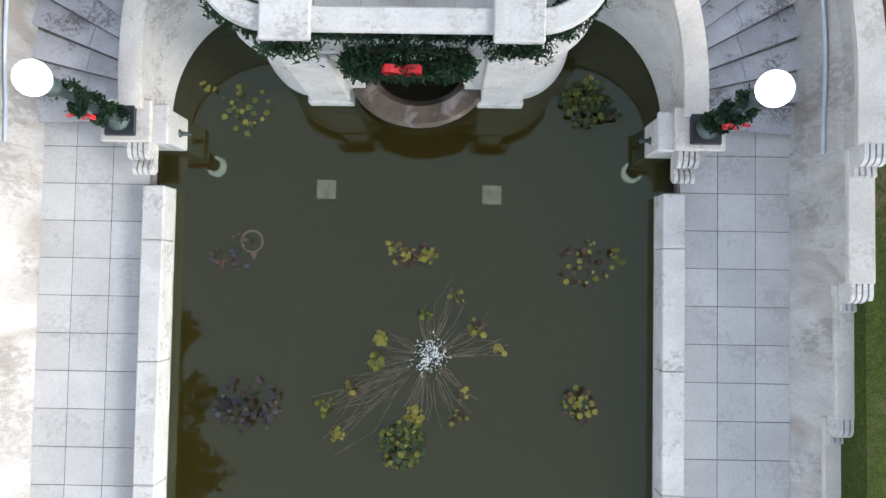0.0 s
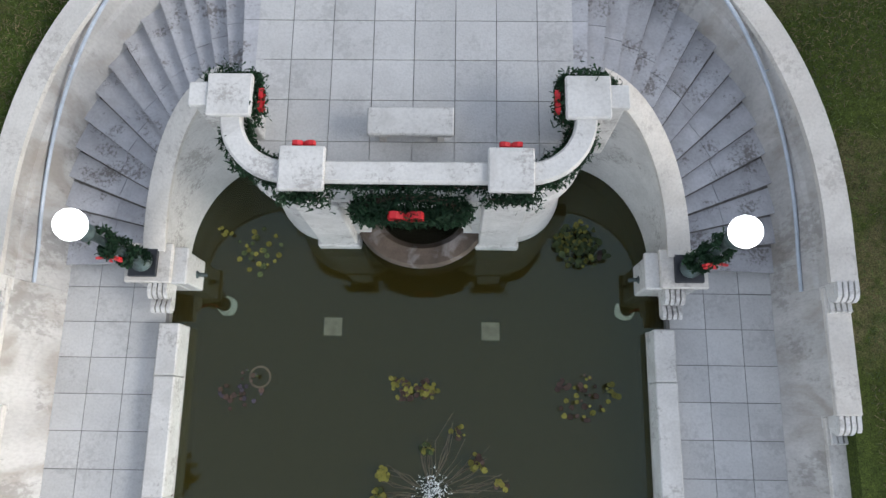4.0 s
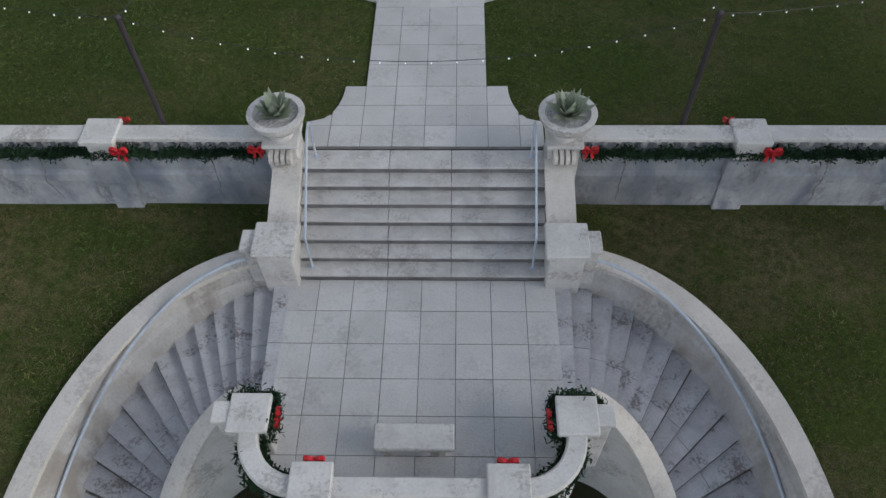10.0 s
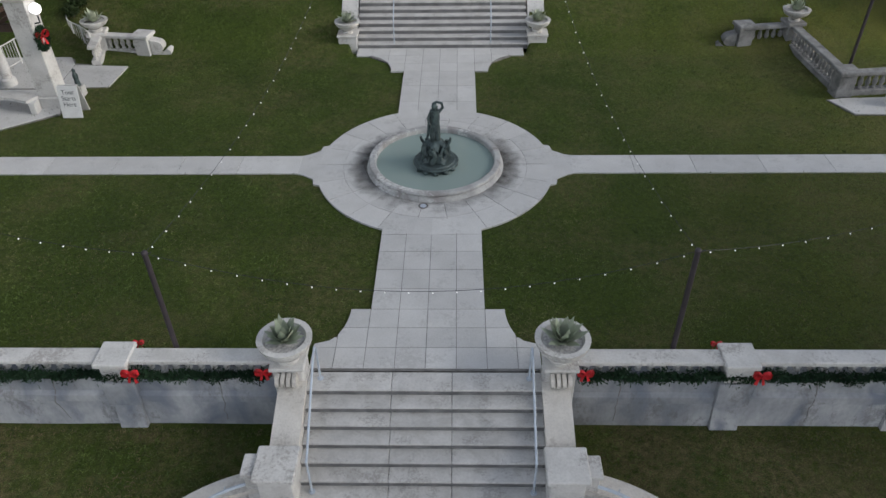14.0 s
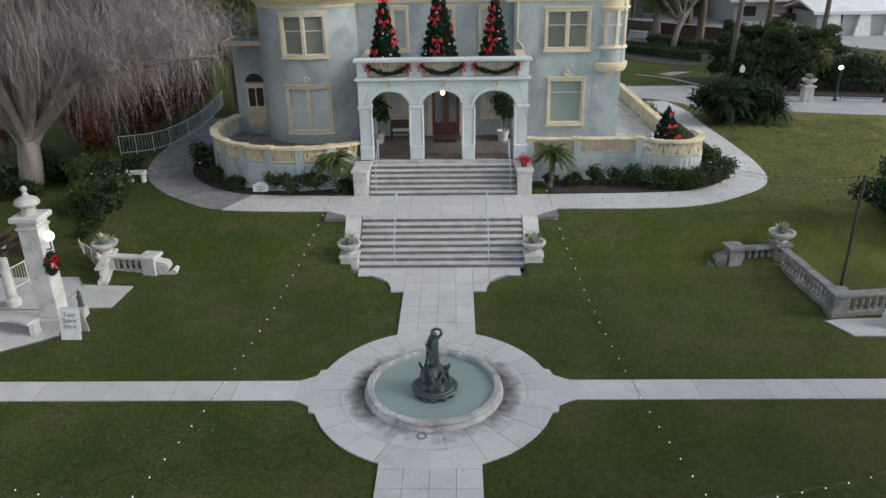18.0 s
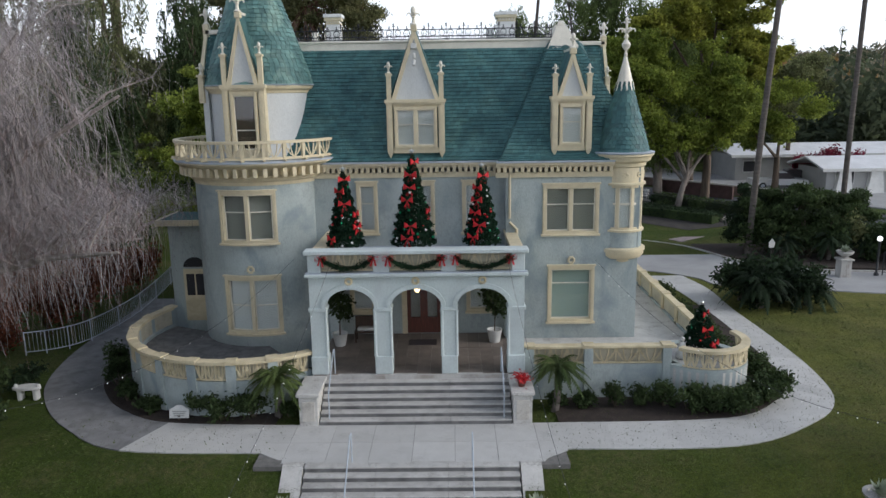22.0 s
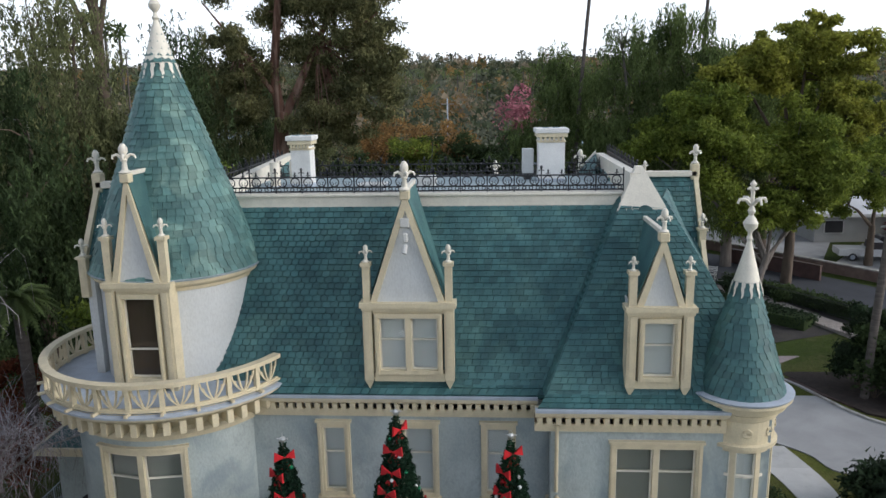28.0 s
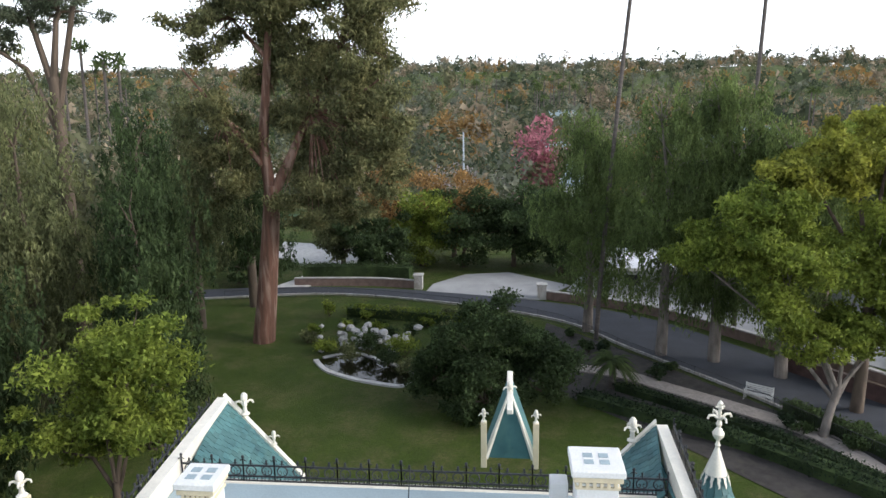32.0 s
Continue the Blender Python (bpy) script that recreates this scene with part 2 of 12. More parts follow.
def turf(name, dark, green, straw, bump, dry=None):
    """Worn winter turf: fine blade grain, hand-sized tufts, and broad straw patches with ragged edges."""
    m = bpy.data.materials.new(name)
    m.use_nodes = True
    n, l = m.node_tree.nodes, m.node_tree.links
    b = n["Principled BSDF"]
    geo = n.new("ShaderNodeNewGeometry")

    def nz(scale, detail, lo, hi, rough=0.6):
        t, r = n.new("ShaderNodeTexNoise"), n.new("ShaderNodeMapRange")
        t.inputs["Scale"].default_value, t.inputs["Detail"].default_value, t.inputs["Roughness"].default_value = scale, detail, rough
        l.new(geo.outputs["Position"], t.inputs["Vector"])
        r.inputs[1].default_value, r.inputs[2].default_value = lo, hi
        l.new(t.outputs[0], r.inputs[0])
        return r.outputs[0]

    def mix(kind, fac, a, c):
        x = n.new("ShaderNodeMixRGB")
        x.blend_type = kind
        for sock, v in zip(x.inputs, (fac, a, c)):
            if isinstance(v, (int, float)):
                sock.default_value = v
            elif isinstance(v, tuple):
                sock.default_value = (*v, 1)
            else:
                l.new(v, sock)
        return x.outputs[0]

    tone = mix('MIX', nz(9.0, 6, 0.30, 0.70, 0.7), dark, green)
    tone = mix('MIX', nz(0.25, 3, 0.30, 0.70), tone, mix('MULTIPLY', 1.0, tone, (0.70, 0.76, 0.66)))
    patch = mix('MULTIPLY', 1.0, nz(0.33, 7, 0.45, 0.60, 0.65), nz(5.0, 5, 0.34, 0.6, 0.7))
    if dry:
        # the banks below the wall are drier than the watered lawn
        sp, mr = n.new("ShaderNodeSeparateXYZ"), n.new("ShaderNodeMapRange")
        l.new(geo.outputs["Position"], sp.inputs[0])
        l.new(sp.outputs["Y"], mr.inputs[0])
        mr.inputs[1].default_value, mr.inputs[2].default_value, mr.inputs[3].default_value, mr.inputs[4].default_value = 8.2, 9.3, 1.0, dry
        patch = mix('MULTIPLY', 1.0, patch, mr.outputs[0])
    if dry:
        # yellower grass east of the terrace walk, its brighter light put into the colour
        me_ = n.new("ShaderNodeMapRange")
        l.new(sp.outputs["X"], me_.inputs[0])
        me_.inputs[1].default_value, me_.inputs[2].default_value, me_.inputs[4].default_value = 5.0, 20.0, 0.8
        mn_ = n.new("ShaderNodeMapRange")
        l.new(sp.outputs["Y"], mn_.inputs[0])
        mn_.inputs[1].default_value, mn_.inputs[2].default_value, mn_.inputs[3].default_value, mn_.inputs[4].default_value = 46.0, 58.0, 1.0, 0.0
        east = mix('MULTIPLY', 1.0, me_.outputs[0], mn_.outputs[0])
        tone = mix('MIX', mix('MULTIPLY', 1.0, east, nz(0.5, 6, 0.25, 0.6)), tone, (0.235, 0.225, 0.052))
    tone = mix('MIX', patch, tone, straw)
    grain = n.new("ShaderNodeMapRange")
    grain.inputs[3].default_value, grain.inputs[4].default_value = 0.35, 1.3
    l.new(nz(42.0, 5, 0.36, 0.64, 0.75), grain.inputs[0])
    tone = mix('MULTIPLY', 1.0, tone, grain.outputs[0])
    l.new(tone, b.inputs["Base Color"])
    b.inputs["Roughness"].default_value = 0.95
    b.inputs["Specular IOR Level"].default_value = 0.2
    if bump:
        bp = n.new("ShaderNodeBump")
        bp.inputs["Strength"].default_value, bp.inputs["Distance"].default_value = bump, 0.03
        l.new(nz(30.0, 5, 0.3, 0.7, 0.7), bp.inputs["Height"])
        l.new(bp.outputs[0], b.inputs["Normal"])
    return m


GRASS = turf("lawn_grass_soil", (0.040, 0.064, 0.010), (0.098, 0.138, 0.022), (0.185, 0.155, 0.075), 0.9, 0.45)
BLADE = mat("grass_blades", (0.052, 0.088, 0.016), 0.8, 0.4, 0.7, 9, 0.0, col2=(0.10, 0.145, 0.028), island=0.55, stain=0.45, stain_col=(0.16, 0.14, 0.06))
STRAW = mat("straw_coloured_grass", (0.125, 0.108, 0.048), 0.85, 0.3, 0.8, 9, 0.0, col2=(0.19, 0.155, 0.07), island=0.5)
SOIL = mat("dark_mulch_soil", (0.035, 0.025, 0.02), 0.95, 0.3, 3, 40, 0.7)
ASPH = mat("pale_driveway_concrete", (0.36, 0.36, 0.36), 0.9, 0.10, 0.5, 30, 0.2, stain=0.4, stain_col=(0.26, 0.26, 0.26))
ROADM = mat("asphalt_road", (0.043, 0.047, 0.058), 0.9, 0.15, 0.6, 40, 0.3)
POT = mat("white_glazed_pot", (0.62, 0.62, 0.60), 0.4, 0.06, 4, 40, 0.1)
GRAVEL = mat("grey_gravel", (0.44, 0.43, 0.42), 0.95, 0.3, 18, 60, 0.8)
RED = mat("red_ribbon_cloth", (0.50, 0.012, 0.018), 0.55, 0.2, 6, 40, 0.15)
BERRY = mat("red_glass_bauble", (0.50, 0.012, 0.02), 0.15, 0.05, 6, 40, 0.0, coat=0.5)
WBALL = mat("white_glass_bauble", (0.75, 0.75, 0.75), 0.2, 0.05, 6, 40, 0.0, coat=0.5)
GBALL = mat("green_glass_bauble", (0.02, 0.28, 0.12), 0.15, 0.05, 6, 40, 0.0, coat=0.5)
SILVER = mat("silver_star_ornament", (0.7, 0.7, 0.68), 0.3, 0.05, 6, 40, 0.0, metal=0.8)


def foliage(name, col, col2, isl=0.45, grain=0.6):
    m = mat(name, col, 0.75, 0.3, grain, 12, 0.0, col2=col2, island=isl, spec=0.25)
    n, l = m.node_tree.nodes, m.node_tree.links
    b = n["Principled BSDF"]
    tr = n.new("ShaderNodeBsdfTranslucent")
    link = b.inputs["Base Color"].links[0].from_socket
    l.new(link, tr.inputs[0])
    mx = n.new("ShaderNodeMixShader")
    mx.inputs[0].default_value = 0.42
    l.new(b.outputs[0], mx.inputs[1])
    l.new(tr.outputs[0], mx.inputs[2])
    l.new(mx.outputs[0], n["Material Output"].inputs[0])
    return m


FIR = foliage("dark_fir_needles", (0.012, 0.035, 0.02), (0.022, 0.06, 0.03))
GARL = foliage("garland_needles", (0.016, 0.045, 0.022), (0.034, 0.075, 0.036))
LEAF = foliage("mid_green_leaves", (0.15, 0.215, 0.034), (0.28, 0.33, 0.055))
LEAFD = foliage("dark_green_leaves", (0.042, 0.068, 0.026), (0.078, 0.115, 0.042))
LEAFY = foliage("yellow_green_leaves", (0.15, 0.22, 0.035), (0.27, 0.32, 0.055))
# low golden sun on the treetop is put into this leaf colour
LEAFG = foliage("sun_gold_leaves", (0.20, 0.24, 0.038), (0.35, 0.355, 0.058))
LEAFO = foliage("olive_drooping_leaves", (0.135, 0.155, 0.070), (0.225, 0.24, 0.105))
LEAFE = foliage("eucalyptus_leaves", (0.125, 0.145, 0.065), (0.26, 0.25, 0.11))
LEAFB = foliage("grey_green_far_leaves", (0.12, 0.15, 0.095), (0.19, 0.22, 0.14))
LEAFP = foliage("pepper_tree_leaves", (0.105, 0.155, 0.05), (0.18, 0.235, 0.075))
LEAFR = foliage("rust_red_leaves", (0.13, 0.035, 0.022), (0.23, 0.075, 0.034))
LEAFA = foliage("autumn_brown_leaves", (0.26, 0.16, 0.07), (0.42, 0.25, 0.09))
PINK = foliage("pink_blossom", (0.36, 0.13, 0.17), (0.48, 0.2, 0.24))
AGAVE = foliage("grey_green_agave_leaf", (0.42, 0.50, 0.38), (0.60, 0.64, 0.50), 0.2)
PALMG = foliage("palm_fronds", (0.06, 0.095, 0.03), (0.12, 0.16, 0.05))
LILY = foliage("lily_pads", (0.06, 0.09, 0.035), (0.12, 0.15, 0.06), 0.35)
LILYY = foliage("yellowed_lily_pads", (0.20, 0.20, 0.045), (0.34, 0.31, 0.07), 0.35)
LILYV = foliage("purple_withered_leaves", (0.05, 0.045, 0.06), (0.10, 0.085, 0.11), 0.4)
LILYD = foliage("withered_lily_leaves", (0.07, 0.05, 0.05), (0.14, 0.09, 0.07), 0.4)
BARK = mat("brown_bark", (0.10, 0.075, 0.055), 0.9, 0.3, 3, 30, 0.8, stretch=(1, 1, 0.25))
BARKR = mat("reddish_eucalyptus_bark", (0.15, 0.075, 0.05), 0.85, 0.45, 2.2, 16, 0.9, stretch=(1, 1, 0.15), stain=0.85, stain_col=(0.32, 0.22, 0.17))
BARKM = mat("grey_brown_bark", (0.19, 0.165, 0.145), 0.9, 0.35, 2.5, 24, 0.8, stretch=(1, 1, 0.3), stain=0.5, stain_col=(0.10, 0.085, 0.07))
BARKG = mat("grey_willow_bark", (0.27, 0.235, 0.21), 0.9, 0.3, 3, 30, 0.6, stretch=(1, 1, 0.25))
TWIG = mat("pale_bare_twigs", (0.36, 0.325, 0.33), 0.9, 0.3, 0.35, 20, 0.0, island=0.35)
TWIGR = mat("reddish_brown_twigs", (0.185, 0.115, 0.10), 0.9, 0.3, 0.35, 20, 0.0, island=0.4)
PALMB = mat("grey_palm_trunk", (0.11, 0.095, 0.085), 0.95, 0.3, 2, 20, 0.6, stretch=(1, 1, 4))
CYCAD = foliage("dark_cycad_leaves", (0.020, 0.038, 0.018), (0.040, 0.065, 0.030))
BOUG = foliage("dark_magenta_bracts", (0.16, 0.018, 0.04), (0.26, 0.03, 0.06))


def glass(name, tint=(0.94, 0.95, 0.94), rough=0.03):
    m = bpy.data.materials.new(name)
    m.use_nodes = True
    n, l = m.node_tree.nodes, m.node_tree.links
    n.remove(n["Principled BSDF"])
    tr, gl, mx, fr = (n.new(k) for k in ("ShaderNodeBsdfTransparent", "ShaderNodeBsdfGlossy", "ShaderNodeMixShader", "ShaderNodeLayerWeight"))
    fr.inputs[0].default_value = 0.5
    tr.inputs[0].default_value = (*tint, 1)
    gl.inputs["Roughness"].default_value = rough
    po_, sc_ = n.new("ShaderNodeMath"), n.new("ShaderNodeMath")
    po_.operation, po_.inputs[1].default_value = 'POWER', 4.0
    sc_.operation, sc_.inputs[1].default_value, sc_.inputs[2].default_value = 'MULTIPLY_ADD', 0.85, 0.05
    l.new(fr.outputs["Facing"], po_.inputs[0])
    l.new(po_.outputs[0], sc_.inputs[0])
    l.new(sc_.outputs[0], mx.inputs[0])
    l.new(tr.outputs[0], mx.inputs[1])
    l.new(gl.outputs[0], mx.inputs[2])
    l.new(mx.outputs[0], n["Material Output"].inputs[0])
    return m


GLASS = glass("window_glass")


def water(name, deep, clear, ripple, skin=1.0, sheen=(1, 1, 1)):
    """Water surface: a murky body under a mirror-like skin with small ripples."""
    m = bpy.data.materials.new(name)
    m.use_nodes = True
    n, l = m.node_tree.nodes, m.node_tree.links
    n.remove(n["Principled BSDF"])
    geo = n.new("ShaderNodeNewGeometry")
    nz = n.new("ShaderNodeTexNoise")
    nz.inputs["Scale"].default_value = 5
    nz.inputs["Detail"].default_value = 3
    l.new(geo.outputs["Position"], nz.inputs["Vector"])
    bp = n.new("ShaderNodeBump")
    bp.inputs["Strength"].default_value, bp.inputs["Distance"].default_value = ripple, 0.01
    l.new(nz.outputs[0], bp.inputs["Height"])
    df, tr, gl, m1, m2, fr = (n.new(k) for k in ("ShaderNodeBsdfDiffuse", "ShaderNodeBsdfTransparent", "ShaderNodeBsdfGlossy",
                                                "ShaderNodeMixShader", "ShaderNodeMixShader", "ShaderNodeFresnel"))
    df.inputs[0].default_value = (*deep, 1)
    tr.inputs[0].default_value = (0.75, 0.8, 0.6, 1)
    m1.inputs[0].default_value = clear
    fr.inputs[0].default_value = 1.33
    gl.inputs["Roughness"].default_value = 0.02
    gl.inputs[0].default_value = (*sheen, 1)
    gain = n.new("ShaderNodeMath")
    gain.operation, gain.inputs[1].default_value = 'MULTIPLY', skin
    l.new(df.outputs[0], m1.inputs[1])
    l.new(tr.outputs[0], m1.inputs[2])
    l.new(fr.outputs[0], gain.inputs[0])
    l.new(gain.outputs[0], m2.inputs[0])
    l.new(m1.outputs[0], m2.inputs[1])
    l.new(gl.outputs[0], m2.inputs[2])
    l.new(bp.outputs[0], gl.inputs["Normal"])
    l.new(bp.outputs[0], fr.inputs["Normal"])
    l.new(m2.outputs[0], n["Material Output"].inputs[0])
    return m


POOLW = water("murky_green_pond_water", (0.031, 0.024, 0.005), 0.25, 0.05, 2.15, (0.76, 1.0, 0.88))
FOUNTW = water("pale_turquoise_fountain_water", (0.36, 0.45, 0.42), 0.3, 0.12)
DARKW = water("dark_basin_water", (0.012, 0.011, 0.007), 0.2, 0.05)

# ---- mesh helpers ----
TAU = 2 * math.pi


class Mb:
    """A small mesh builder: lists of places and faces."""

    def __init__(self):
        self.v, self.f = [], []

    def add(self, vs, fs):
        o = len(self.v)
        self.v += [tuple(p) for p in vs]
        self.f += [tuple(i + o for i in q) for q in fs]
        return self

    def box(self, x0, y0, z0, x1, y1, z1, c=0.0, mp=None, m=None):
        x0, x1, y0, y1, z0, z1 = min(x0, x1), max(x0, x1), min(y0, y1), max(y0, y1), min(z0, z1), max(z0, z1)
        if c <= 0:
            vs = [(x, y, z) for z in (z0, z1) for x, y in ((x0, y0), (x1, y0), (x1, y1), (x0, y1))]
            fs = [(3, 2, 1, 0), (4, 5, 6, 7), (0, 1, 5, 4), (1, 2, 6, 5), (2, 3, 7, 6), (3, 0, 4, 7)]
        else:
            c = min(c, (x1 - x0) * 0.45, (y1 - y0) * 0.45, (z1 - z0) * 0.45)
            vs, ix = [], {}
            for sx in (0, 1):
                for sy in (0, 1):
                    for sz in (0, 1):
                        X, Y, Z = (x0, x1)[sx], (y0, y1)[sy], (z0, z1)[sz]
                        dx, dy, dz = c * (1 - 2 * sx), c * (1 - 2 * sy), c * (1 - 2 * sz)
                        for a, p in enumerate(((X, Y + dy, Z + dz), (X + dx, Y, Z + dz), (X + dx, Y + dy, Z))):
                            ix[sx, sy, sz, a] = len(vs)
                            vs.append(p)
            fs = []
            for s in (0, 1):
                fs.append([ix[s, a, b, 0] for a, b in ((0, 0), (1, 0), (1, 1), (0, 1))])
                fs.append([ix[a, s, b, 1] for a, b in ((0, 0), (1, 0), (1, 1), (0, 1))])
                fs.append([ix[a, b, s, 2] for a, b in ((0, 0), (1, 0), (1, 1), (0, 1))])
                for u in (0, 1):
                    fs.append([ix[s, u, 0, 0], ix[s, u, 1, 0], ix[s, u, 1, 1], ix[s, u, 0, 1]])
                    fs.append([ix[s, 0, u, 0], ix[s, 1, u, 0], ix[s, 1, u, 2], ix[s, 0, u, 2]])
                    fs.append([ix[0, s, u, 1], ix[1, s, u, 1], ix[1, s, u, 2], ix[0, s, u, 2]])
                    for w in (0, 1):
                        fs.append([ix[s, u, w, 0], ix[s, u, w, 1], ix[s, u, w, 2]])
        if m is not None:
            vs = [m @ Vector(p) for p in vs]
        if mp:
            vs = [mp(*p) for p in vs]
        return self.add(vs, fs)

    def strip(self, u0, u1, d0, d1, z0, z1, mp, seg=1):
        """A bar that follows the surface mp(u, d, z): u along, d outwards."""
        vs, fs = [], []
        for i in range(seg + 1):
            u = u0 + (u1 - u0) * i / seg
            vs += [mp(u, d0, z0), mp(u, d1, z0), mp(u, d1, z1), mp(u, d0, z1)]
        for i in range(seg):
            a = i * 4
            fs += [(a + k, a + (k + 1) % 4, a + 4 + (k + 1) % 4, a + 4 + k) for k in range(4)]
        fs += [(3, 2, 1, 0), tuple(seg * 4 + k for k in range(4))]
        return self.add(vs, fs)

    def lathe(self, cx, cy, prof, n=16, a0=0.0, a1=TAU, ends=True):
        full = abs(a1 - a0 - TAU) < 1e-6
        k = n if full else n + 1
        vs = [(cx + r * math.cos(a0 + (a1 - a0) * i / n), cy + r * math.sin(a0 + (a1 - a0) * i / n), z) for r, z in prof for i in range(k)]
        fs = []
        for j in range(len(prof) - 1):
            for i in range(n):
                a, b = j * k + i, j * k + (i + 1) % k
                fs.append((a, b, b + k, a + k))
        if ends:
            if prof[0][0] > 1e-4:
                fs.append(tuple(range(k))[::-1])
            if prof[-1][0] > 1e-4:
                fs.append(tuple((len(prof) - 1) * k + i for i in range(k)))
        return self.add(vs, fs)

    def prism(self, poly, z0, z1):
        n = len(poly)
        vs = [(x, y, z0) for x, y in poly] + [(x, y, z1) for x, y in poly]
        fs = [tuple(range(n))[::-1], tuple(range(n, 2 * n))] + [(i, (i + 1) % n, n + (i + 1) % n, n + i) for i in range(n)]
        return self.add(vs, fs)

    def slab(self, poly, depth):
        """A polygon of 3D places, made thick by the vector depth."""
        n, d = len(poly), Vector(depth)
        vs = [Vector(p) for p in poly] + [Vector(p) + d for p in poly]
        fs = [tuple(range(n))[::-1], tuple(range(n, 2 * n))] + [(i, (i + 1) % n, n + (i + 1) % n, n + i) for i in range(n)]
        return self.add(vs, fs)

    def tube(self, pts, r, n=6, r1=None, closed=False):
        pts = [Vector(p) for p in pts]
        m = len(pts)
        vs, fs, up = [], [], None
        for i, p in enumerate(pts):
            if closed:
                d = pts[(i + 1) % m] - pts[i - 1]
            else:
                d = pts[min(i + 1, m - 1)] - pts[max(i - 1, 0)]
            d = d.normalized() if d.length > 1e-9 else Vector((0, 0, 1))
            if up is None or abs(up.dot(d)) > 0.98:
                up = Vector((0, 0, 1)) if abs(d.z) < 0.9 else Vector((1, 0, 0))
            a = d.cross(up).normalized()
            b = a.cross(d)
            up = b
            rr = r if r1 is None else r + (r1 - r) * i / max(1, m - 1)
            vs += [p + a * rr * math.cos(TAU * k / n) + b * rr * math.sin(TAU * k / n) for k in range(n)]
        for i in range(m if closed else m - 1):
            o, q = i * n, ((i + 1) % m) * n
            fs += [(o + k, o + (k + 1) % n, q + (k + 1) % n, q + k) for k in range(n)]
        if not closed:
            fs += [tuple(range(n))[::-1], tuple((m - 1) * n + k for k in range(n))]
        return self.add(vs, fs)

    def sweep(self, path, prof, closed=False):
        """A closed outline prof(i) of (offset, z) carried along the places (x, y, nx, ny)."""
        k = len(prof(0))
        vs, fs = [], []
        for i, (x, y, nx, ny) in enumerate(path):
            vs += [(x + nx * o, y + ny * o, z) for o, z in prof(i)]
        m = len(path)
        for i in range(m if closed else m - 1):
            a, b = i * k, ((i + 1) % m) * k
            fs += [(a + j, a + (j + 1) % k, b + (j + 1) % k, b + j) for j in range(k)]
        if not closed:
            fs += [tuple(range(k))[::-1], tuple((m - 1) * k + j for j in range(k))]
        return self.add(vs, fs)

    def ball(self, cx, cy, cz, r, n=10, k=6, sz=1.0):
        return self.lathe(cx, cy, [(r * math.sin(math.pi * j / k), cz - sz * r * math.cos(math.pi * j / k)) for j in range(k + 1)], n, ends=False)


SH = [0.0]                # shift of the pond court along y


def link_mesh(name, vs, fs, material, smooth=False, weld=False):
    me = bpy.data.meshes.new(name)
    if SH[0]:
        vs = [(p[0], p[1] + SH[0], p[2]) for p in vs]
    me.from_pydata(vs, [], fs)
    bm = bmesh.new()
    bm.from_mesh(me)
    if weld:
        bmesh.ops.remove_doubles(bm, verts=bm.verts, dist=1e-4)
    bmesh.ops.recalc_face_normals(bm, faces=bm.faces)
    bm.to_mesh(me)
    bm.free()
    me.materials.append(material)
    if smooth:
        me.polygons.foreach_set("use_smooth", [True] * len(me.polygons))
        me.set_sharp_from_angle(angle=radians(38))
    return me


def part(name, mb, material, parent=None, label="", smooth=False, kind="", weld=False):
    ob = new(name, link_mesh(name, mb.v, mb.f, material, smooth, weld))
    if parent is not None:
        ob.parent = parent
        ob.matrix_parent_inverse = parent.matrix_basis.inverted()
    return tagged(ob, label, kind=kind)


def thing(name, label, category, at=(0, 0, 0), group="", kind=""):
    ob = new(name)
    ob.matrix_basis = Matrix.Translation(at)
    ob.empty_display_size = 0.1
    return tagged(ob, label, category, group, kind)


def solid(name, mb, material, label, category="", kind="", smooth=False, group=""):
    """A thing that is one mesh."""
    return tagged(part(name, mb, material, smooth=smooth), label, category, group, kind)


def share(name, mesh, parent, m):
    """One more object on a shared mesh, as a piece of parent."""
    ob = new(name, mesh)
    ob.matrix_basis = m
    ob.parent = parent
    ob.matrix_parent_inverse = parent.matrix_basis.inverted()
    return ob


def arc(cx, cy, r, a0, a1, n):
    return [(cx + r * math.cos(radians(a0 + (a1 - a0) * i / n)), cy + r * math.sin(radians(a0 + (a1 - a0) * i / n))) for i in range(n + 1)]


def with_normals(pts, closed=False):
    """Places of a polyline with the normal to the right of its way."""
    out, m = [], len(pts)
    for i, (x, y) in enumerate(pts):
        a = pts[(i - 1) % m] if closed else pts[max(i - 1, 0)]
        b = pts[(i + 1) % m] if closed else pts[min(i + 1, m - 1)]
        dx, dy = b[0] - a[0], b[1] - a[1]
        h = math.hypot(dx, dy) or 1
        out.append((x, y, dy / h, -dx / h))
    return out


def flat_map(x0, y0, dx=1.0, dy=0.0):
    """u runs along (dx, dy) from (x0, y0); d goes outwards, to the right of that way."""
    return lambda u, d, z: (x0 + dx * u + dy * d, y0 + dy * u - dx * d, z)


def round_map(cx, cy, r):
    """u is an arc length from the front (-y) of a drum, running towards +x."""
    return lambda u, d, z: (cx + (r + d) * math.sin(u / r), cy - (r + d) * math.cos(u / r), z)


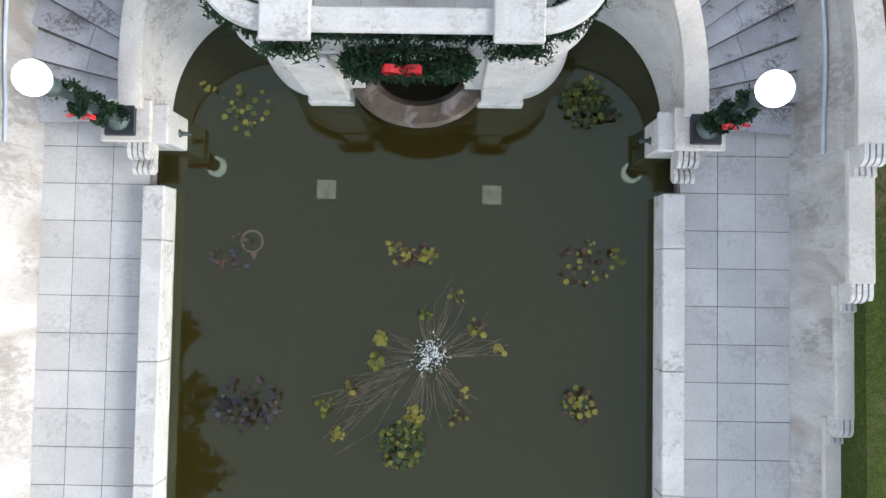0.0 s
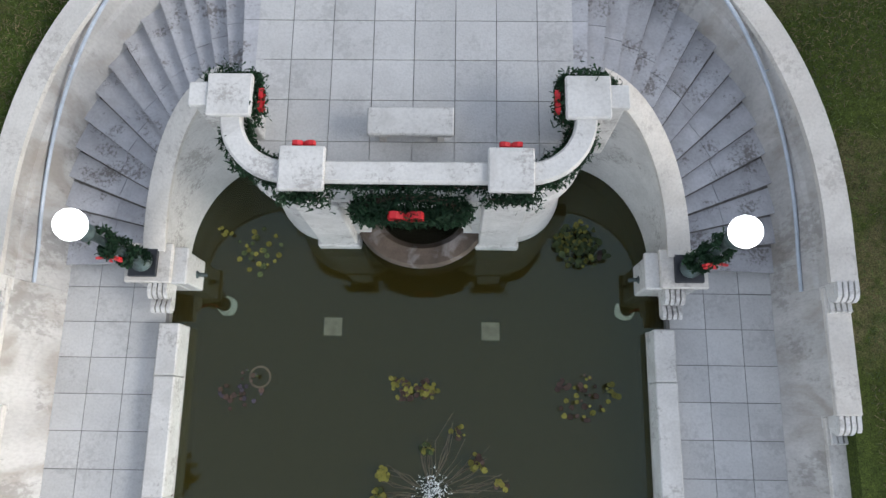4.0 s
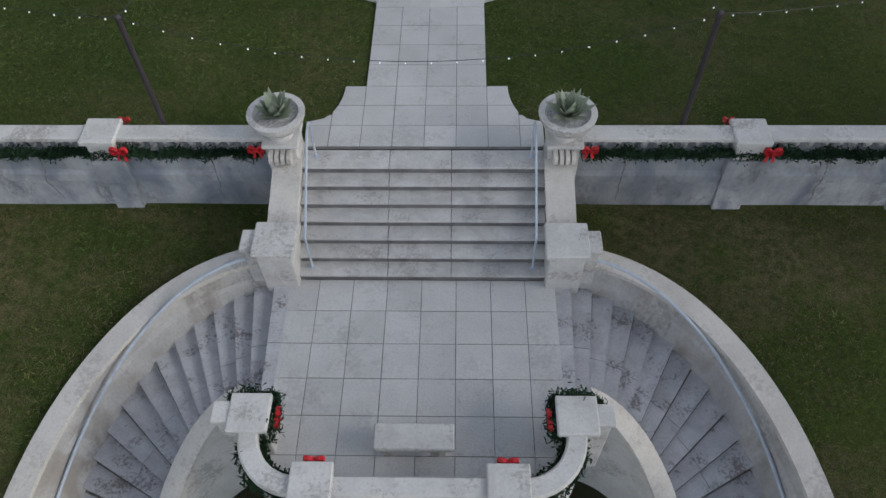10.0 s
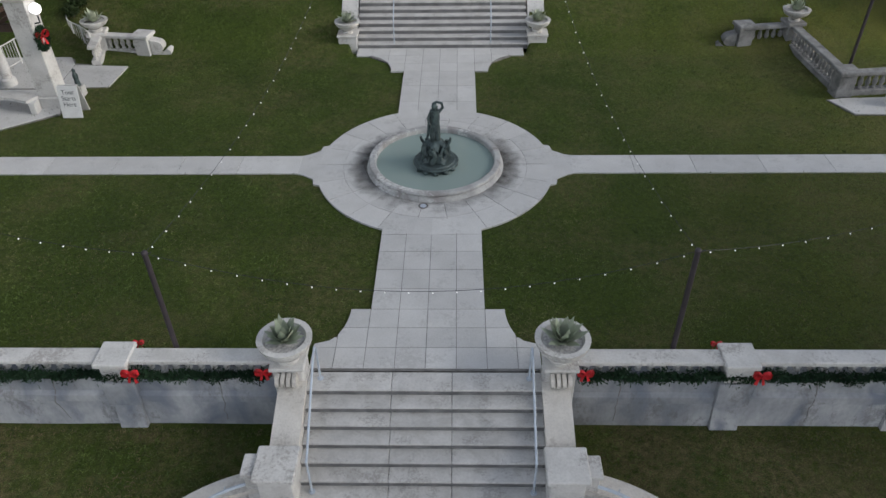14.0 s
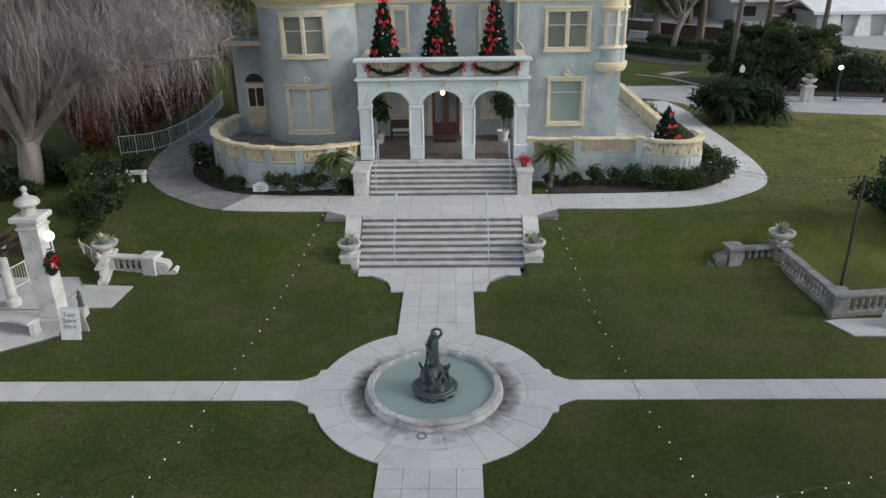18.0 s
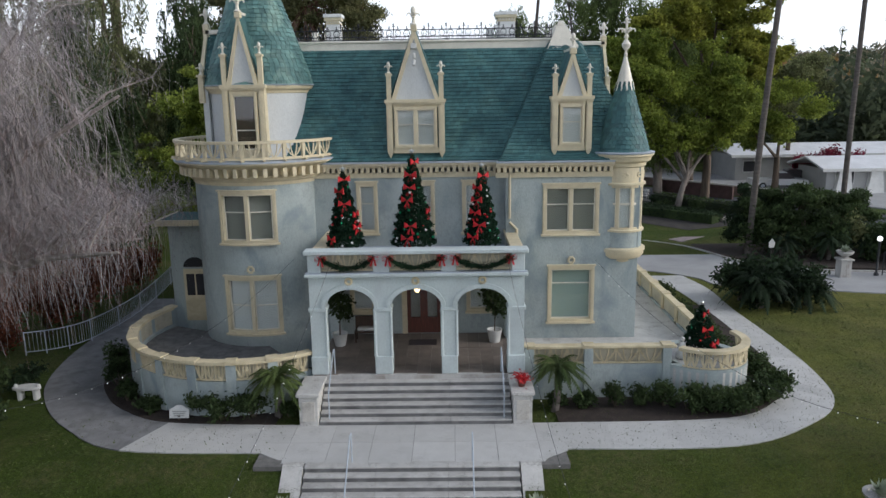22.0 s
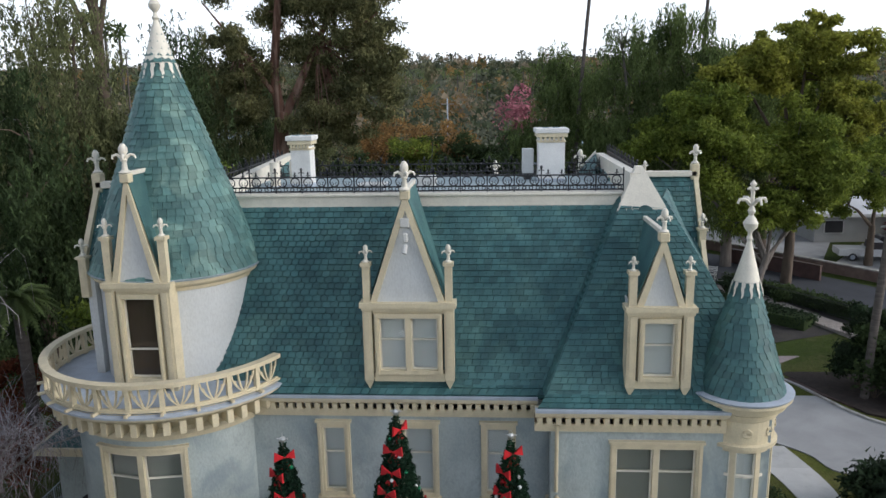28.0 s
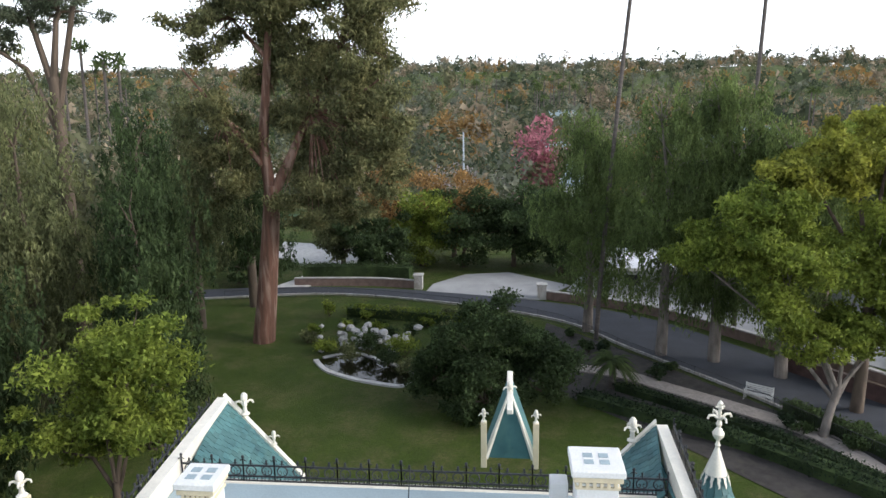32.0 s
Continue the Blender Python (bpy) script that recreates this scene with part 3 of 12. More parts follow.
def holed_wall(mb, u0, u1, z0, z1, th, holes, mp, step=None):
    """A wall of thickness th with rectangular openings (ua, ub, za, zb), in columns."""
    us = sorted({u0, u1, *[h[0] for h in holes], *[h[1] for h in holes]})
    zs = sorted({z0, z1, *[h[2] for h in holes], *[h[3] for h in holes]})
    for a, b in zip(us[:-1], us[1:]):
        c = (a + b) / 2
        seg = 1 if not step else max(1, round((b - a) / step))
        for za, zb in zip(zs[:-1], zs[1:]):
            zc = (za + zb) / 2
            if not any(h[0] < c < h[1] and h[2] < zc < h[3] for h in holes):
                mb.strip(a, b, -th, 0, za, zb, mp, seg)


def leaves(name, centres, size, material, parent=None, label="", flat=0.0, droop=0.0, kind="", seed=1, slim=0.55):
    """Many small leaf blades, one at each centre, turned at random."""
    rng = np.random.default_rng(seed)
    c = np.asarray(centres, float) + np.array([0, SH[0], 0])
    n = len(c)
    a = rng.normal(size=(n, 3))
    a[:, 2] *= 1 - flat
    if droop:
        a = a * (1 - droop) + np.array([0, 0, -1.6]) * droop
    a /= np.linalg.norm(a, axis=1)[:, None] + 1e-9
    b = np.cross(a, rng.normal(size=(n, 3)))
    b /= np.linalg.norm(b, axis=1)[:, None] + 1e-9
    s = (np.asarray(size) * rng.uniform(0.6, 1.35, n))[:, None]
    vs = np.stack([c - a * s - b * s * slim, c - a * s + b * s * slim, c + a * s], 1).reshape(-1, 3)
    me = bpy.data.meshes.new(name)
    me.vertices.add(3 * n)
    me.vertices.foreach_set("co", vs.ravel())
    me.loops.add(3 * n)
    me.loops.foreach_set("vertex_index", np.arange(3 * n))
    me.polygons.add(n)
    me.polygons.foreach_set("loop_start", np.arange(n) * 3)
    me.polygons.foreach_set("loop_total", np.full(n, 3))
    me.update()
    me.materials.append(material)
    ob = new(name, me)
    if parent is not None:
        ob.parent = parent
        ob.matrix_parent_inverse = parent.matrix_basis.inverted()
    return tagged(ob, label, kind=kind)


def blobs(n, clumps, seed=1, shell=0.55):
    """n places in clumps (x, y, z, rx, ry, rz), more towards their skins."""
    rng = np.random.default_rng(seed)
    cl = np.asarray(clumps, float)
    w = cl[:, 3] * cl[:, 4] + cl[:, 3] * cl[:, 5]
    pick = rng.choice(len(cl), n, p=w / w.sum())
    d = rng.normal(size=(n, 3))
    d /= np.linalg.norm(d, axis=1)[:, None]
    r = shell + (1 - shell) * rng.random(n)
    r *= 1 + 0.18 * rng.normal(size=n)
    return cl[pick, :3] + d * r[:, None] * cl[pick, 3:]

# ---- levels and plan ----
XC = -0.05                 # axis of pond, stairs and walk
Z_WATER, Z_DECK, Z_PLAT, Z_LAWN, Z_TERR, Z_PORCH = -4.95, -4.78, -2.48, -1.32, 0.0, 1.12
EX, EY, EA, EB = 2.45, 2.5, 3.72, 4.55      # centre and half axes of the outer stair wall


def smooth(a, b, t):
    t = min(1, max(0, (t - a) / (b - a)))
    return t * t * (3 - 2 * t)


def outer_half(y, grow):
    """Half width of the sunken pond court at y."""
    if y > EY + EB + grow:
        return 2.35 if y < 9.1 else -1
    if y > EY:
        return max(2.35, EX + (EA + grow) * math.sqrt(max(0, 1 - ((y - EY) / (EB + grow)) ** 2)))
    return EX + EA + grow


def ground_z(x, y):
    X = abs(x - XC)
    if y < 9.1 and y > -11.5 and X < outer_half(y, 0.18):
        return -6.3
    if y < 9.05:
        base = -2.62 - 0.85 * smooth(7.5, 0.5, y)
        return base - 0.25 * smooth(8, 25, X) + 0.05 * noise.noise((x * 0.3, y * 0.3, 0))
    z = Z_LAWN - 0.035
    up = smooth(23.6, 26.9, y)
    if X < 3.15 and y < 26.4:
        up = 0
        z -= 0.3 if y > 24.4 else 0.02
    z += (Z_TERR - Z_LAWN) * up
    z += 0.35 * smooth(48, 70, y)
    if y > 110:
        z += -3 * smooth(110, 260, y) + 54 * smooth(240, 1150, y) + 7 * smooth(250, 600, y) * noise.noise((x * 0.008, y * 0.006, 5))
    side = smooth(26, 60, X)
    z += side * 0.6 * noise.noise((x * 0.03, y * 0.03, 3))
    return z


def graded(a, b, step, far, grow=1.35):
    out = list(np.arange(a, b + 1e-6, step))
    s, p = step, b
    while p < far:
        s *= grow
        p += s
        out.append(p)
    return out


gx = graded(-8.0, 8.2, 0.18, 1700)
s, p = 0.18, -8.0
while p > -1700:
    s *= 1.35
    p -= s
    gx.insert(0, p)
gy = list(np.arange(-12.0, 9.0, 0.2)) + [9.02, 9.08] + list(np.arange(9.3, 30, 0.45))
s, p = 0.45, gy[-1]
while p < 2200:
    s *= 1.12
    p += s
    gy.append(p)
s, p = 0.3, gy[0]
while p > -400:
    s *= 1.5
    p -= s
    gy.insert(0, p)
gv = [(x, y, ground_z(x, y)) for y in gy for x in gx]
gw = len(gx)
gf = [(j * gw + i, j * gw + i + 1, (j + 1) * gw + i + 1, (j + 1) * gw + i) for j in range(len(gy) - 1) for i in range(gw - 1)]
gm = Mb()
gm.v, gm.f = gv, gf
ground = solid("ground", gm, GRASS, "patchy winter lawn of green and straw grass", "ground", "structure")


# ---- paving helpers ----
def paved(parent, name, lo, hi, y0, y1, tile, z, th=0.05, gap=0.006, x_off=0.0, material=None, rows=None):
    """Slabs of a tile's size over lo(y) < x < hi(y), each one a piece."""
    rows = rows or max(1, round((y1 - y0) / tile))
    dy = (y1 - y0) / rows
    for j in range(rows):
        ya, yb = y0 + j * dy + gap, y0 + (j + 1) * dy - gap
        ys = [ya + (yb - ya) * k / 6 for k in range(7)]
        xmin, xmax = min(lo(y) for y in ys), max(hi(y) for y in ys)
        k0, k1 = math.floor((xmin - x_off) / tile), math.ceil((xmax - x_off) / tile)
        for k in range(k0, k1):
            xa, xb = x_off + k * tile + gap, x_off + (k + 1) * tile - gap
            L = [(max(xa, lo(y) + gap), y) for y in ys]
            R = [(min(xb, hi(y) - gap), y) for y in ys]
            ok = [i for i in range(7) if R[i][0] - L[i][0] > 0.015]
            if len(ok) < 2:
                continue
            L, R = [L[i] for i in ok], [R[i] for i in ok]
            if len({p[0] for p in L}) == 1:
                L = [L[0], L[-1]]
            if len({p[0] for p in R}) == 1:
                R = [R[0], R[-1]]
            mb = Mb().prism(R + L[::-1], z - th, z + random.uniform(-0.0025, 0.0025))
            part(name, mb, material or TILE, parent)


def bed(poly, z, name, label, kind="structure"):
    return tagged(part(name, Mb().prism(poly, z - 0.15, z - 0.012), JOINT), label, "paving", kind=kind)


SH[0] = -0.11

# ---- pond ----
alcove = [(EX + 1.42 * math.cos(radians(a)), EY + 1.62 * math.sin(radians(a))) for a in range(0, 181, 12)]
pond_floor = solid("pond_floor", Mb().prism([(XC - 4.4, -9.2), (XC + 4.4, -9.2), (XC + 4.4, 5.2), (XC - 4.4, 5.2)], -5.75, -5.6), SOIL,
                   "dark muddy floor under the pond water", "floor", "structure")
solid("water", Mb().prism([(XC - 4.2, -9.0), (XC + 4.2, -9.0), (XC + 4.2, 4.6), (XC - 4.2, 4.6)], -4.97, Z_WATER), POOLW,
      "still murky green pond water", "water", "structure")
for s in (-1, 1):
    cp = thing("pond_coping", "raised pale stone coping along the pond edge", "coping", (XC + s * 4.1, -3, Z_DECK), "pond copings", "structure")
    y = -9.0
    while y < 1.35:
        y2 = min(y + 1.9, 1.36)
        part("coping_stone", Mb().box(XC + s * 3.90, y + 0.004, -5.6, XC + s * 4.25, y2 - 0.004, -4.5, 0.02), STONE, cp)
        y = y2
    part("ledge", Mb().box(XC + s * 3.885, -9.0, -5.6, XC + s * 3.92, 1.36, -4.93, 0.01), STONE_D, cp)
solid("pond_end_wall", Mb().box(XC - 4.3, -9.4, -5.7, XC + 4.3, -9.0, -4.5, 0.02), STONE, "pale stone wall closing the pond", "wall", "structure")
for s in (-1, 1):
    dk = bed([(XC + s * 4.2, -9.4), (XC + s * 6.17, -9.4), (XC + s * 6.17, 2.75), (XC + s * 4.2, 2.75)], Z_DECK, "pavement", "square concrete paving beside the pond")
    lo, hi = (XC + 4.25, XC + 6.16) if s > 0 else (XC - 6.16, XC - 4.25)
    paved(dk, "tile", lambda y, v=lo: v, lambda y, v=hi: v, -6.4, 2.6, 0.6, Z_DECK, x_off=lo if s > 0 else hi)

# ---- outer stair walls with stepped copings ----
N_ST = 15


def ell(a, b, deg):
    return EX + a * math.cos(radians(deg)), EY + b * math.sin(radians(deg))


def mirror(s, pts):
    return [(XC + s * x, y) for x, y in pts]


for s in (-1, 1):
    wall = thing("curved_stair_wall", "curved stone retaining wall with sloping coping outside the stair", "wall", (XC + s * 5, 5, Z_DECK), "outer stair walls", "structure")
    degs = [84 - 84 * i / 30 for i in range(31)]
    path = [(XC + s * ell(EA, EB, d)[0], ell(EA, EB, d)[1]) for d in degs] + [(XC + s * (EX + EA), 1.9)]
    pn = [(x, y, nx * (-s), ny * (-s)) for x, y, nx, ny in with_normals(path)]
    top = [-1.9 + (-3.1 + 1.9) * smooth(-0.1, 1.05, i / 31) for i in range(32)]
    part("wall_face", Mb().sweep(pn, lambda i: [(-0.20, -5.6), (-0.18, -4.7), (-0.02, top[i] - 0.55), (0.045, top[i] - 0.5), (0.045, top[i] - 0.1), (0.30, top[i] - 0.1), (0.36, -5.6)]),
         STONE_D, wall, "stained inner face", True)
    for k in range(0, 31, 3):
        seg = list(range(k, min(k + 4, 32)))
        part("coping_stone", Mb().sweep([pn[i] for i in seg], lambda j, q=seg: [(-0.03, top[q[j]] - 0.1), (-0.03, top[q[j]]), (0.37, top[q[j]]), (0.37, top[q[j]] - 0.1)]),
             STONE_W, wall, "", True)
    # straight run beside the deck, stepping down
    ys = [1.9, 0.0, -1.95, -3.95, -6.0, -9.4]
    for k in range(5):
        zt = -3.42 - 0.33 * k if k else -3.4
        zt = max(zt, -4.4)
        x0, x1 = XC + s * (EX + EA + 0.02), XC + s * (EX + EA + 0.36)
        part("wall_face", Mb().slab([(x0 - s * 0.22, ys[k + 1], -5.6), (x0 - s * 0.20, ys[k + 1], -4.75), (x0 + s * 0.0, ys[k + 1], zt - 0.3), (x0 + s * 0.04, ys[k + 1], zt - 0.1), (x1 - s * 0.04, ys[k + 1], zt - 0.1), (x1 - s * 0.04, ys[k + 1], -5.6)], (0, ys[k] - ys[k + 1], 0)), STONE_D, wall, "stained inner face")
        part("panel", Mb().box(x0 + s * 0.01, ys[k + 1] + 0.25, -4.6, x0 + s * 0.06, ys[k] - 0.3, zt - 0.35, 0.01), STONE_D, wall)
        part("coping_stone", Mb().box(x0 - s * 0.02, ys[k + 1], zt - 0.1, x1 + s * 0.02, ys[k] - 0.02, zt, 0.015), STONE_W, wall)
        # scroll bracket at the head of each step
        sc = Mb()
        for q in range(4):
            xa = x0 + s * (0.03 + 0.085 * q)
            pr = [(ys[k] + 0.02, zt + 0.32)]
            for a in range(0, 140, 20):
                pr.append((ys[k] - 0.14 - 0.16 * math.sin(radians(a)) * 0.9, zt + 0.17 + 0.15 * math.cos(radians(a))))
            pr += [(ys[k] - 0.22, zt + 0.05), (ys[k] - 0.40, zt + 0.07), (ys[k] - 0.42, zt), (ys[k] + 0.02, zt)]
            sc.slab([(xa, a, b) for a, b in pr], (s * 0.06, 0, 0))
        part("scroll_bracket", sc, STONE, wall, "carved stone scroll")
        part("scroll_core", Mb().box(x0 + s * 0.02, ys[k] - 0.2, zt - 0.4, x1 - s * 0.02, ys[k] + 0.03, zt + 0.24, 0.02), STONE, wall)
    # handrail along the wall
    hr = thing("handrail", "blue-grey painted pipe handrail along the curved stair wall", "handrail", (XC + s * 5.6, 4, Z_DECK), "stair handrails")
    rp = []
    for i in range(1, 32):
        x, y, nx, ny = pn[i]
        f = i / 31
        rp.append((x - nx * 0.09, y - ny * 0.09, Z_PLAT + 0.86 + (Z_DECK - Z_PLAT) * smooth(-0.05, 1.05, f)))
    part("rail", Mb().tube(rp, 0.03, 8), BLUEI, hr, smooth=True)
    for i in (2, 9, 16, 23, 29):
        x, y, z = rp[i]
        part("bracket", Mb().tube([(x, y, z), (x + pn[i + 1][2] * 0.12, y + pn[i + 1][3] * 0.12, z - 0.05)], 0.012, 6), BLUEI, hr)

# ---- curved stairs ----
IA, IB = 1.9, 2.2
for s in (-1, 1):
    st = thing("curved_staircase", "curved flight of worn grey concrete steps from pond to landing", "stairs", (XC + s * 4.3, 4.5, Z_DECK), "curved stairs", "structure")
    edges = [93 - 95 * (i / N_ST) for i in range(N_ST + 1)]
    rise = (Z_PLAT - Z_DECK) / (N_ST + 0)
    for i in range(N_ST):
        z = Z_PLAT - rise * i if i else Z_PLAT
        z = Z_PLAT - rise * (i + 0)
        if i == 0:
            z = Z_PLAT - 0.004
        a0, a1 = edges[i] + 2.0, edges[i + 1]
        q = [ell(IA - 0.05, IB - 0.05, a0), ell(EA + 0.03, EB + 0.03, a0), ell(EA + 0.03, EB + 0.03, (a0 + a1) / 2), ell(EA + 0.03, EB + 0.03, a1), ell(IA - 0.05, IB - 0.05, a1)]
        f = 0.45 + 0.02 * math.sin(i * 2.1)
        m0 = (q[0][0] + (q[1][0] - q[0][0]) * f, q[0][1] + (q[1][1] - q[0][1]) * f)
        m1 = (q[4][0] + (q[3][0] - q[4][0]) * f, q[4][1] + (q[3][1] - q[4][1]) * f)
        part("tread", Mb().prism(mirror(s, [q[0], m0, m1, q[4]]), z - 0.06, z), STEPC, st)
        g = 0.008
        m0b = (m0[0] + (q[1][0] - m0[0]) * g, m0[1] + (q[1][1] - m0[1]) * g)
        m1b = (m1[0] + (q[3][0] - m1[0]) * g, m1[1] + (q[3][1] - m1[1]) * g)
        part("tread", Mb().prism(mirror(s, [m0b, q[1], q[2], q[3], m1b]), z - 0.06, z - 0.002), STEPC, st)
        b1 = edges[i + 1] + 0.55
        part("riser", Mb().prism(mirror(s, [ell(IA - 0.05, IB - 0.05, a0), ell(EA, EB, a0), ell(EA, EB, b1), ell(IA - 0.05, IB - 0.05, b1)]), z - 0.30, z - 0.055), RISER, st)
        if i:
            # dark strip of varying width along the back of the tread
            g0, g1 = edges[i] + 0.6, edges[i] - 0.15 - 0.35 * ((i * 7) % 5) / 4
            part("foot_strip", Mb().prism(mirror(s, [ell(IA, IB, g0), ell(EA, EB, g0), ell(EA, EB, g1), ell(IA, IB, g1 + 0.3)]), z - 0.01, z + 0.003), DARKBR, st, "dark strip at the foot of the riser")
    # inner parapet
    iw = thing("curved_parapet", "low curved stone parapet between stair and pond alcove", "wall", (XC + s * 4.2, 4, Z_DECK), "inner stair parapets", "structure")
    degs = [82 - 84 * i / 22 for i in range(23)]
    ip = [(XC + s * ell(IA, IB, d)[0], ell(IA, IB, d)[1]) for d in degs]
    ipn = [(x, y, nx * (-s), ny * (-s)) for x, y, nx, ny in with_normals(ip)]
    tz = [-1.85 - 2.0 * smooth(-0.15, 1.02, i / 22) for i in range(23)]
    part("parapet_face", Mb().sweep(ipn, lambda i: [(-0.36, -5.6), (-0.36, -4.72), (-0.33, -4.66), (-0.33, -4.5), (-0.31, -4.45), (-0.30, tz[i] - 0.1), (0.0, tz[i] - 0.1), (0.0, -5.6)]), STONE, iw, "", True)
    part("parapet_coping", Mb().sweep(ipn, lambda i: [(-0.33, tz[i] - 0.1), (-0.33, tz[i] - 0.02), (-0.30, tz[i]), (0.0, tz[i]), (0.03, tz[i] - 0.02), (0.03, tz[i] - 0.1)]), STONE_W, iw, "sloping coping", True)

    # lamp pier with scroll
    px = XC + s * 4.18
    lp = thing("lamp_pier", "square stone pier with panelled sides at the stair foot", "pier", (px, 2.25, Z_DECK), "lamp piers")
    part("shaft", Mb().box(px - 0.25 * s, 1.98, -5.6, px + 0.42 * s, 2.52, -4.0, 0.02), STONE, lp)
    part("side_block", Mb().box(px - 0.45 * s, 1.98, -5.6, px - 0.25 * s, 2.5, -4.1, 0.02), STONE, lp)
    part("side_cap", Mb().box(px - 0.50 * s, 1.93, -4.1, px - 0.25 * s, 2.53, -4.0, 0.02), STONE, lp)
    part("cap", Mb().box(px - 0.28 * s, 1.93, -4.0, px + 0.47 * s, 2.57, -3.9, 0.02), STONE_W, lp)
    sc = Mb()
    for q in range(4):
        xa = px - s * (0.16 - 0.085 * q)
        pr = [(1.98, -4.12)] + [(1.86 - 0.15 * math.sin(radians(a)), -4.24 + 0.13 * math.cos(radians(a))) for a in range(0, 200, 20)]
        pr += [(1.70, -4.36)] + [(1.60 - 0.10 * math.sin(radians(a)), -4.40 + 0.09 * math.cos(radians(a))) for a in range(0, 200, 25)] + [(1.56, -4.52), (1.98, -4.52)]
        sc.slab([(xa, a, b) for a, b in pr], (s * 0.062, 0, 0))
    part("scroll_bracket", sc, STONE, lp, "carved stone scroll", True)
    lampx, lampy = px + s * 0.16, 2.24
    lm = thing("globe_lamp", "lit white globe lamp on a dark bronze post with fir garland", "lamp", (lampx, lampy, -3.9), "globe lamps")
    part("base_plate", Mb().box(lampx - 0.23, lampy - 0.23, -3.9, lampx + 0.23, lampy + 0.23, -3.84, 0.015), IRON, lm)
    part("post", Mb().lathe(lampx, lampy, [(0.16, -3.84), (0.17, -3.78), (0.10, -3.7), (0.075, -3.6), (0.06, -2.3), (0.07, -2.1), (0.13, -2.02), (0.13, -1.97), (0.09, -1.9), (0.15, -1.82)], 14), BRONZE, lm, "", True)
    part("globe", Mb().ball(lampx, lampy, -1.59, 0.215, 24, 14), glow("lamp_globe_glow", (1.0, 0.96, 0.92), 2.2), lm, "glowing white glass globe", True)
    part("fitter", Mb().lathe(lampx, lampy, [(0.13, -1.84), (0.15, -1.8), (0.12, -1.78)], 14), BRONZE, lm, smooth=True)
    gp = []
    for k in range(1300):
        t = random.random()
        a = TAU * (2.5 * t) + random.gauss(0, 0.35)
        r = 0.13 + random.uniform(-0.03, 0.06)
        gp.append((lampx + r * math.cos(a), lampy + r * math.sin(a), -3.72 + 1.5 * t + random.gauss(0, 0.05)))
    leaves("garland", gp, 0.055, GARL, lm, "dark green fir garland wound round the post", seed=3 + s, slim=0.3)
    bw = Mb()
    for a in (-1, 1):
        bw.slab([(lampx - s * 0.0, lampy - 0.16, -2.75), (lampx + a * 0.16, lampy - 0.22, -2.67), (lampx + a * 0.17, lampy - 0.2, -2.79), (lampx + a * 0.02, lampy - 0.16, -2.81)], (0, 0.03, 0.02))
        bw.slab([(lampx, lampy - 0.18, -2.77), (lampx + a * 0.10, lampy - 0.2, -2.95), (lampx + a * 0.05, lampy - 0.2, -2.97)], (0, 0.02, 0.01))
    part("bow", bw, RED, lm, "red ribbon bow")

# ---- landing above the pond ----
BX, BY, BR = 1.58, 3.76, 0.80        # corner centres and radius of the balustrade


def bastion(off, n=10):
    """Outline of the landing's pond side, from the left pier round to the right."""
    left = [(-BX + (BR + off) * math.cos(radians(a)), BY + (BR + off) * math.sin(radians(a))) for a in [180 + 90 * i / n for i in range(n + 1)]]
    right = [(BX + (BR + off) * math.cos(radians(a)), BY + (BR + off) * math.sin(radians(a))) for a in [270 + 90 * i / n for i in range(n + 1)]]
    return [(XC + x, y) for x, y in left + right]


landing = thing("landing_wall", "rounded pale stone bastion wall above the pond with an arched niche", "wall", (XC, 3.2, Z_WATER), kind="structure")
out = bastion(0.0)
bp = with_normals(out)
body = Mb()
for seg in (bp[:11], bp[11:]):
    body.sweep(seg, lambda i: [(-0.5, -5.6), (0.06, -5.6), (0.06, -4.75), (0.05, -4.68), (0.05, -4.6), (0.01, -4.5), (0.02, -2.85), (0.05, -2.8), (0.12, -2.72), (0.12, -2.6), (0.02, -2.52), (-0.5, -2.52)])
part("drum_face", body, STONE, landing, "rounded corners", True)
fy = BY - BR
niche = [(XC - BX, -5.6), (XC - 0.78, -5.6), (XC - 0.78, -4.25)] + [(XC + 0.78 * math.cos(radians(a)), -4.25 + 0.78 * math.sin(radians(a))) for a in range(180, -1, -12)] + [(XC + 0.78, -5.6), (XC + BX, -5.6), (XC + BX, -2.52), (XC - BX, -2.52)]
part("front_face", Mb().slab([(x, fy, z) for x, z in niche], (0, 0.35, 0)), STONE, landing, "front face with arched niche")
part("niche_arch", Mb().slab([(XC + r * math.cos(radians(a)), fy - 0.05, -4.25 + r * math.sin(radians(a))) for r, aa in ((0.92, range(0, 181, 12)), (0.79, range(180, -1, -12))) for a in aa], (0, 0.1, 0)), STONE_W, landing, "moulded arch")
# niche back and sides: the recess shade is in their dark colour
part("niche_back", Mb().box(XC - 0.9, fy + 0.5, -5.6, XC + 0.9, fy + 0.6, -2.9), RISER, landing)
part("cornice", Mb().box(XC - BX, fy - 0.10, -2.75, XC + BX, fy, -2.6, 0.02), STONE, landing)
for a in (-1, 1):
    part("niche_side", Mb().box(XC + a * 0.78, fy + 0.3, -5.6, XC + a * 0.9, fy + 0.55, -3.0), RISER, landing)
basin = thing("wall_basin", "half-round dark stained stone basin below the niche", "basin", (XC + 0.06, fy, Z_WATER))
hb = [(XC + 0.06 + 1.08 * math.cos(radians(a)), fy + 0.30 + 0.86 * math.sin(radians(a))) for a in range(180, 361, 9)]
hp = with_normals(hb)
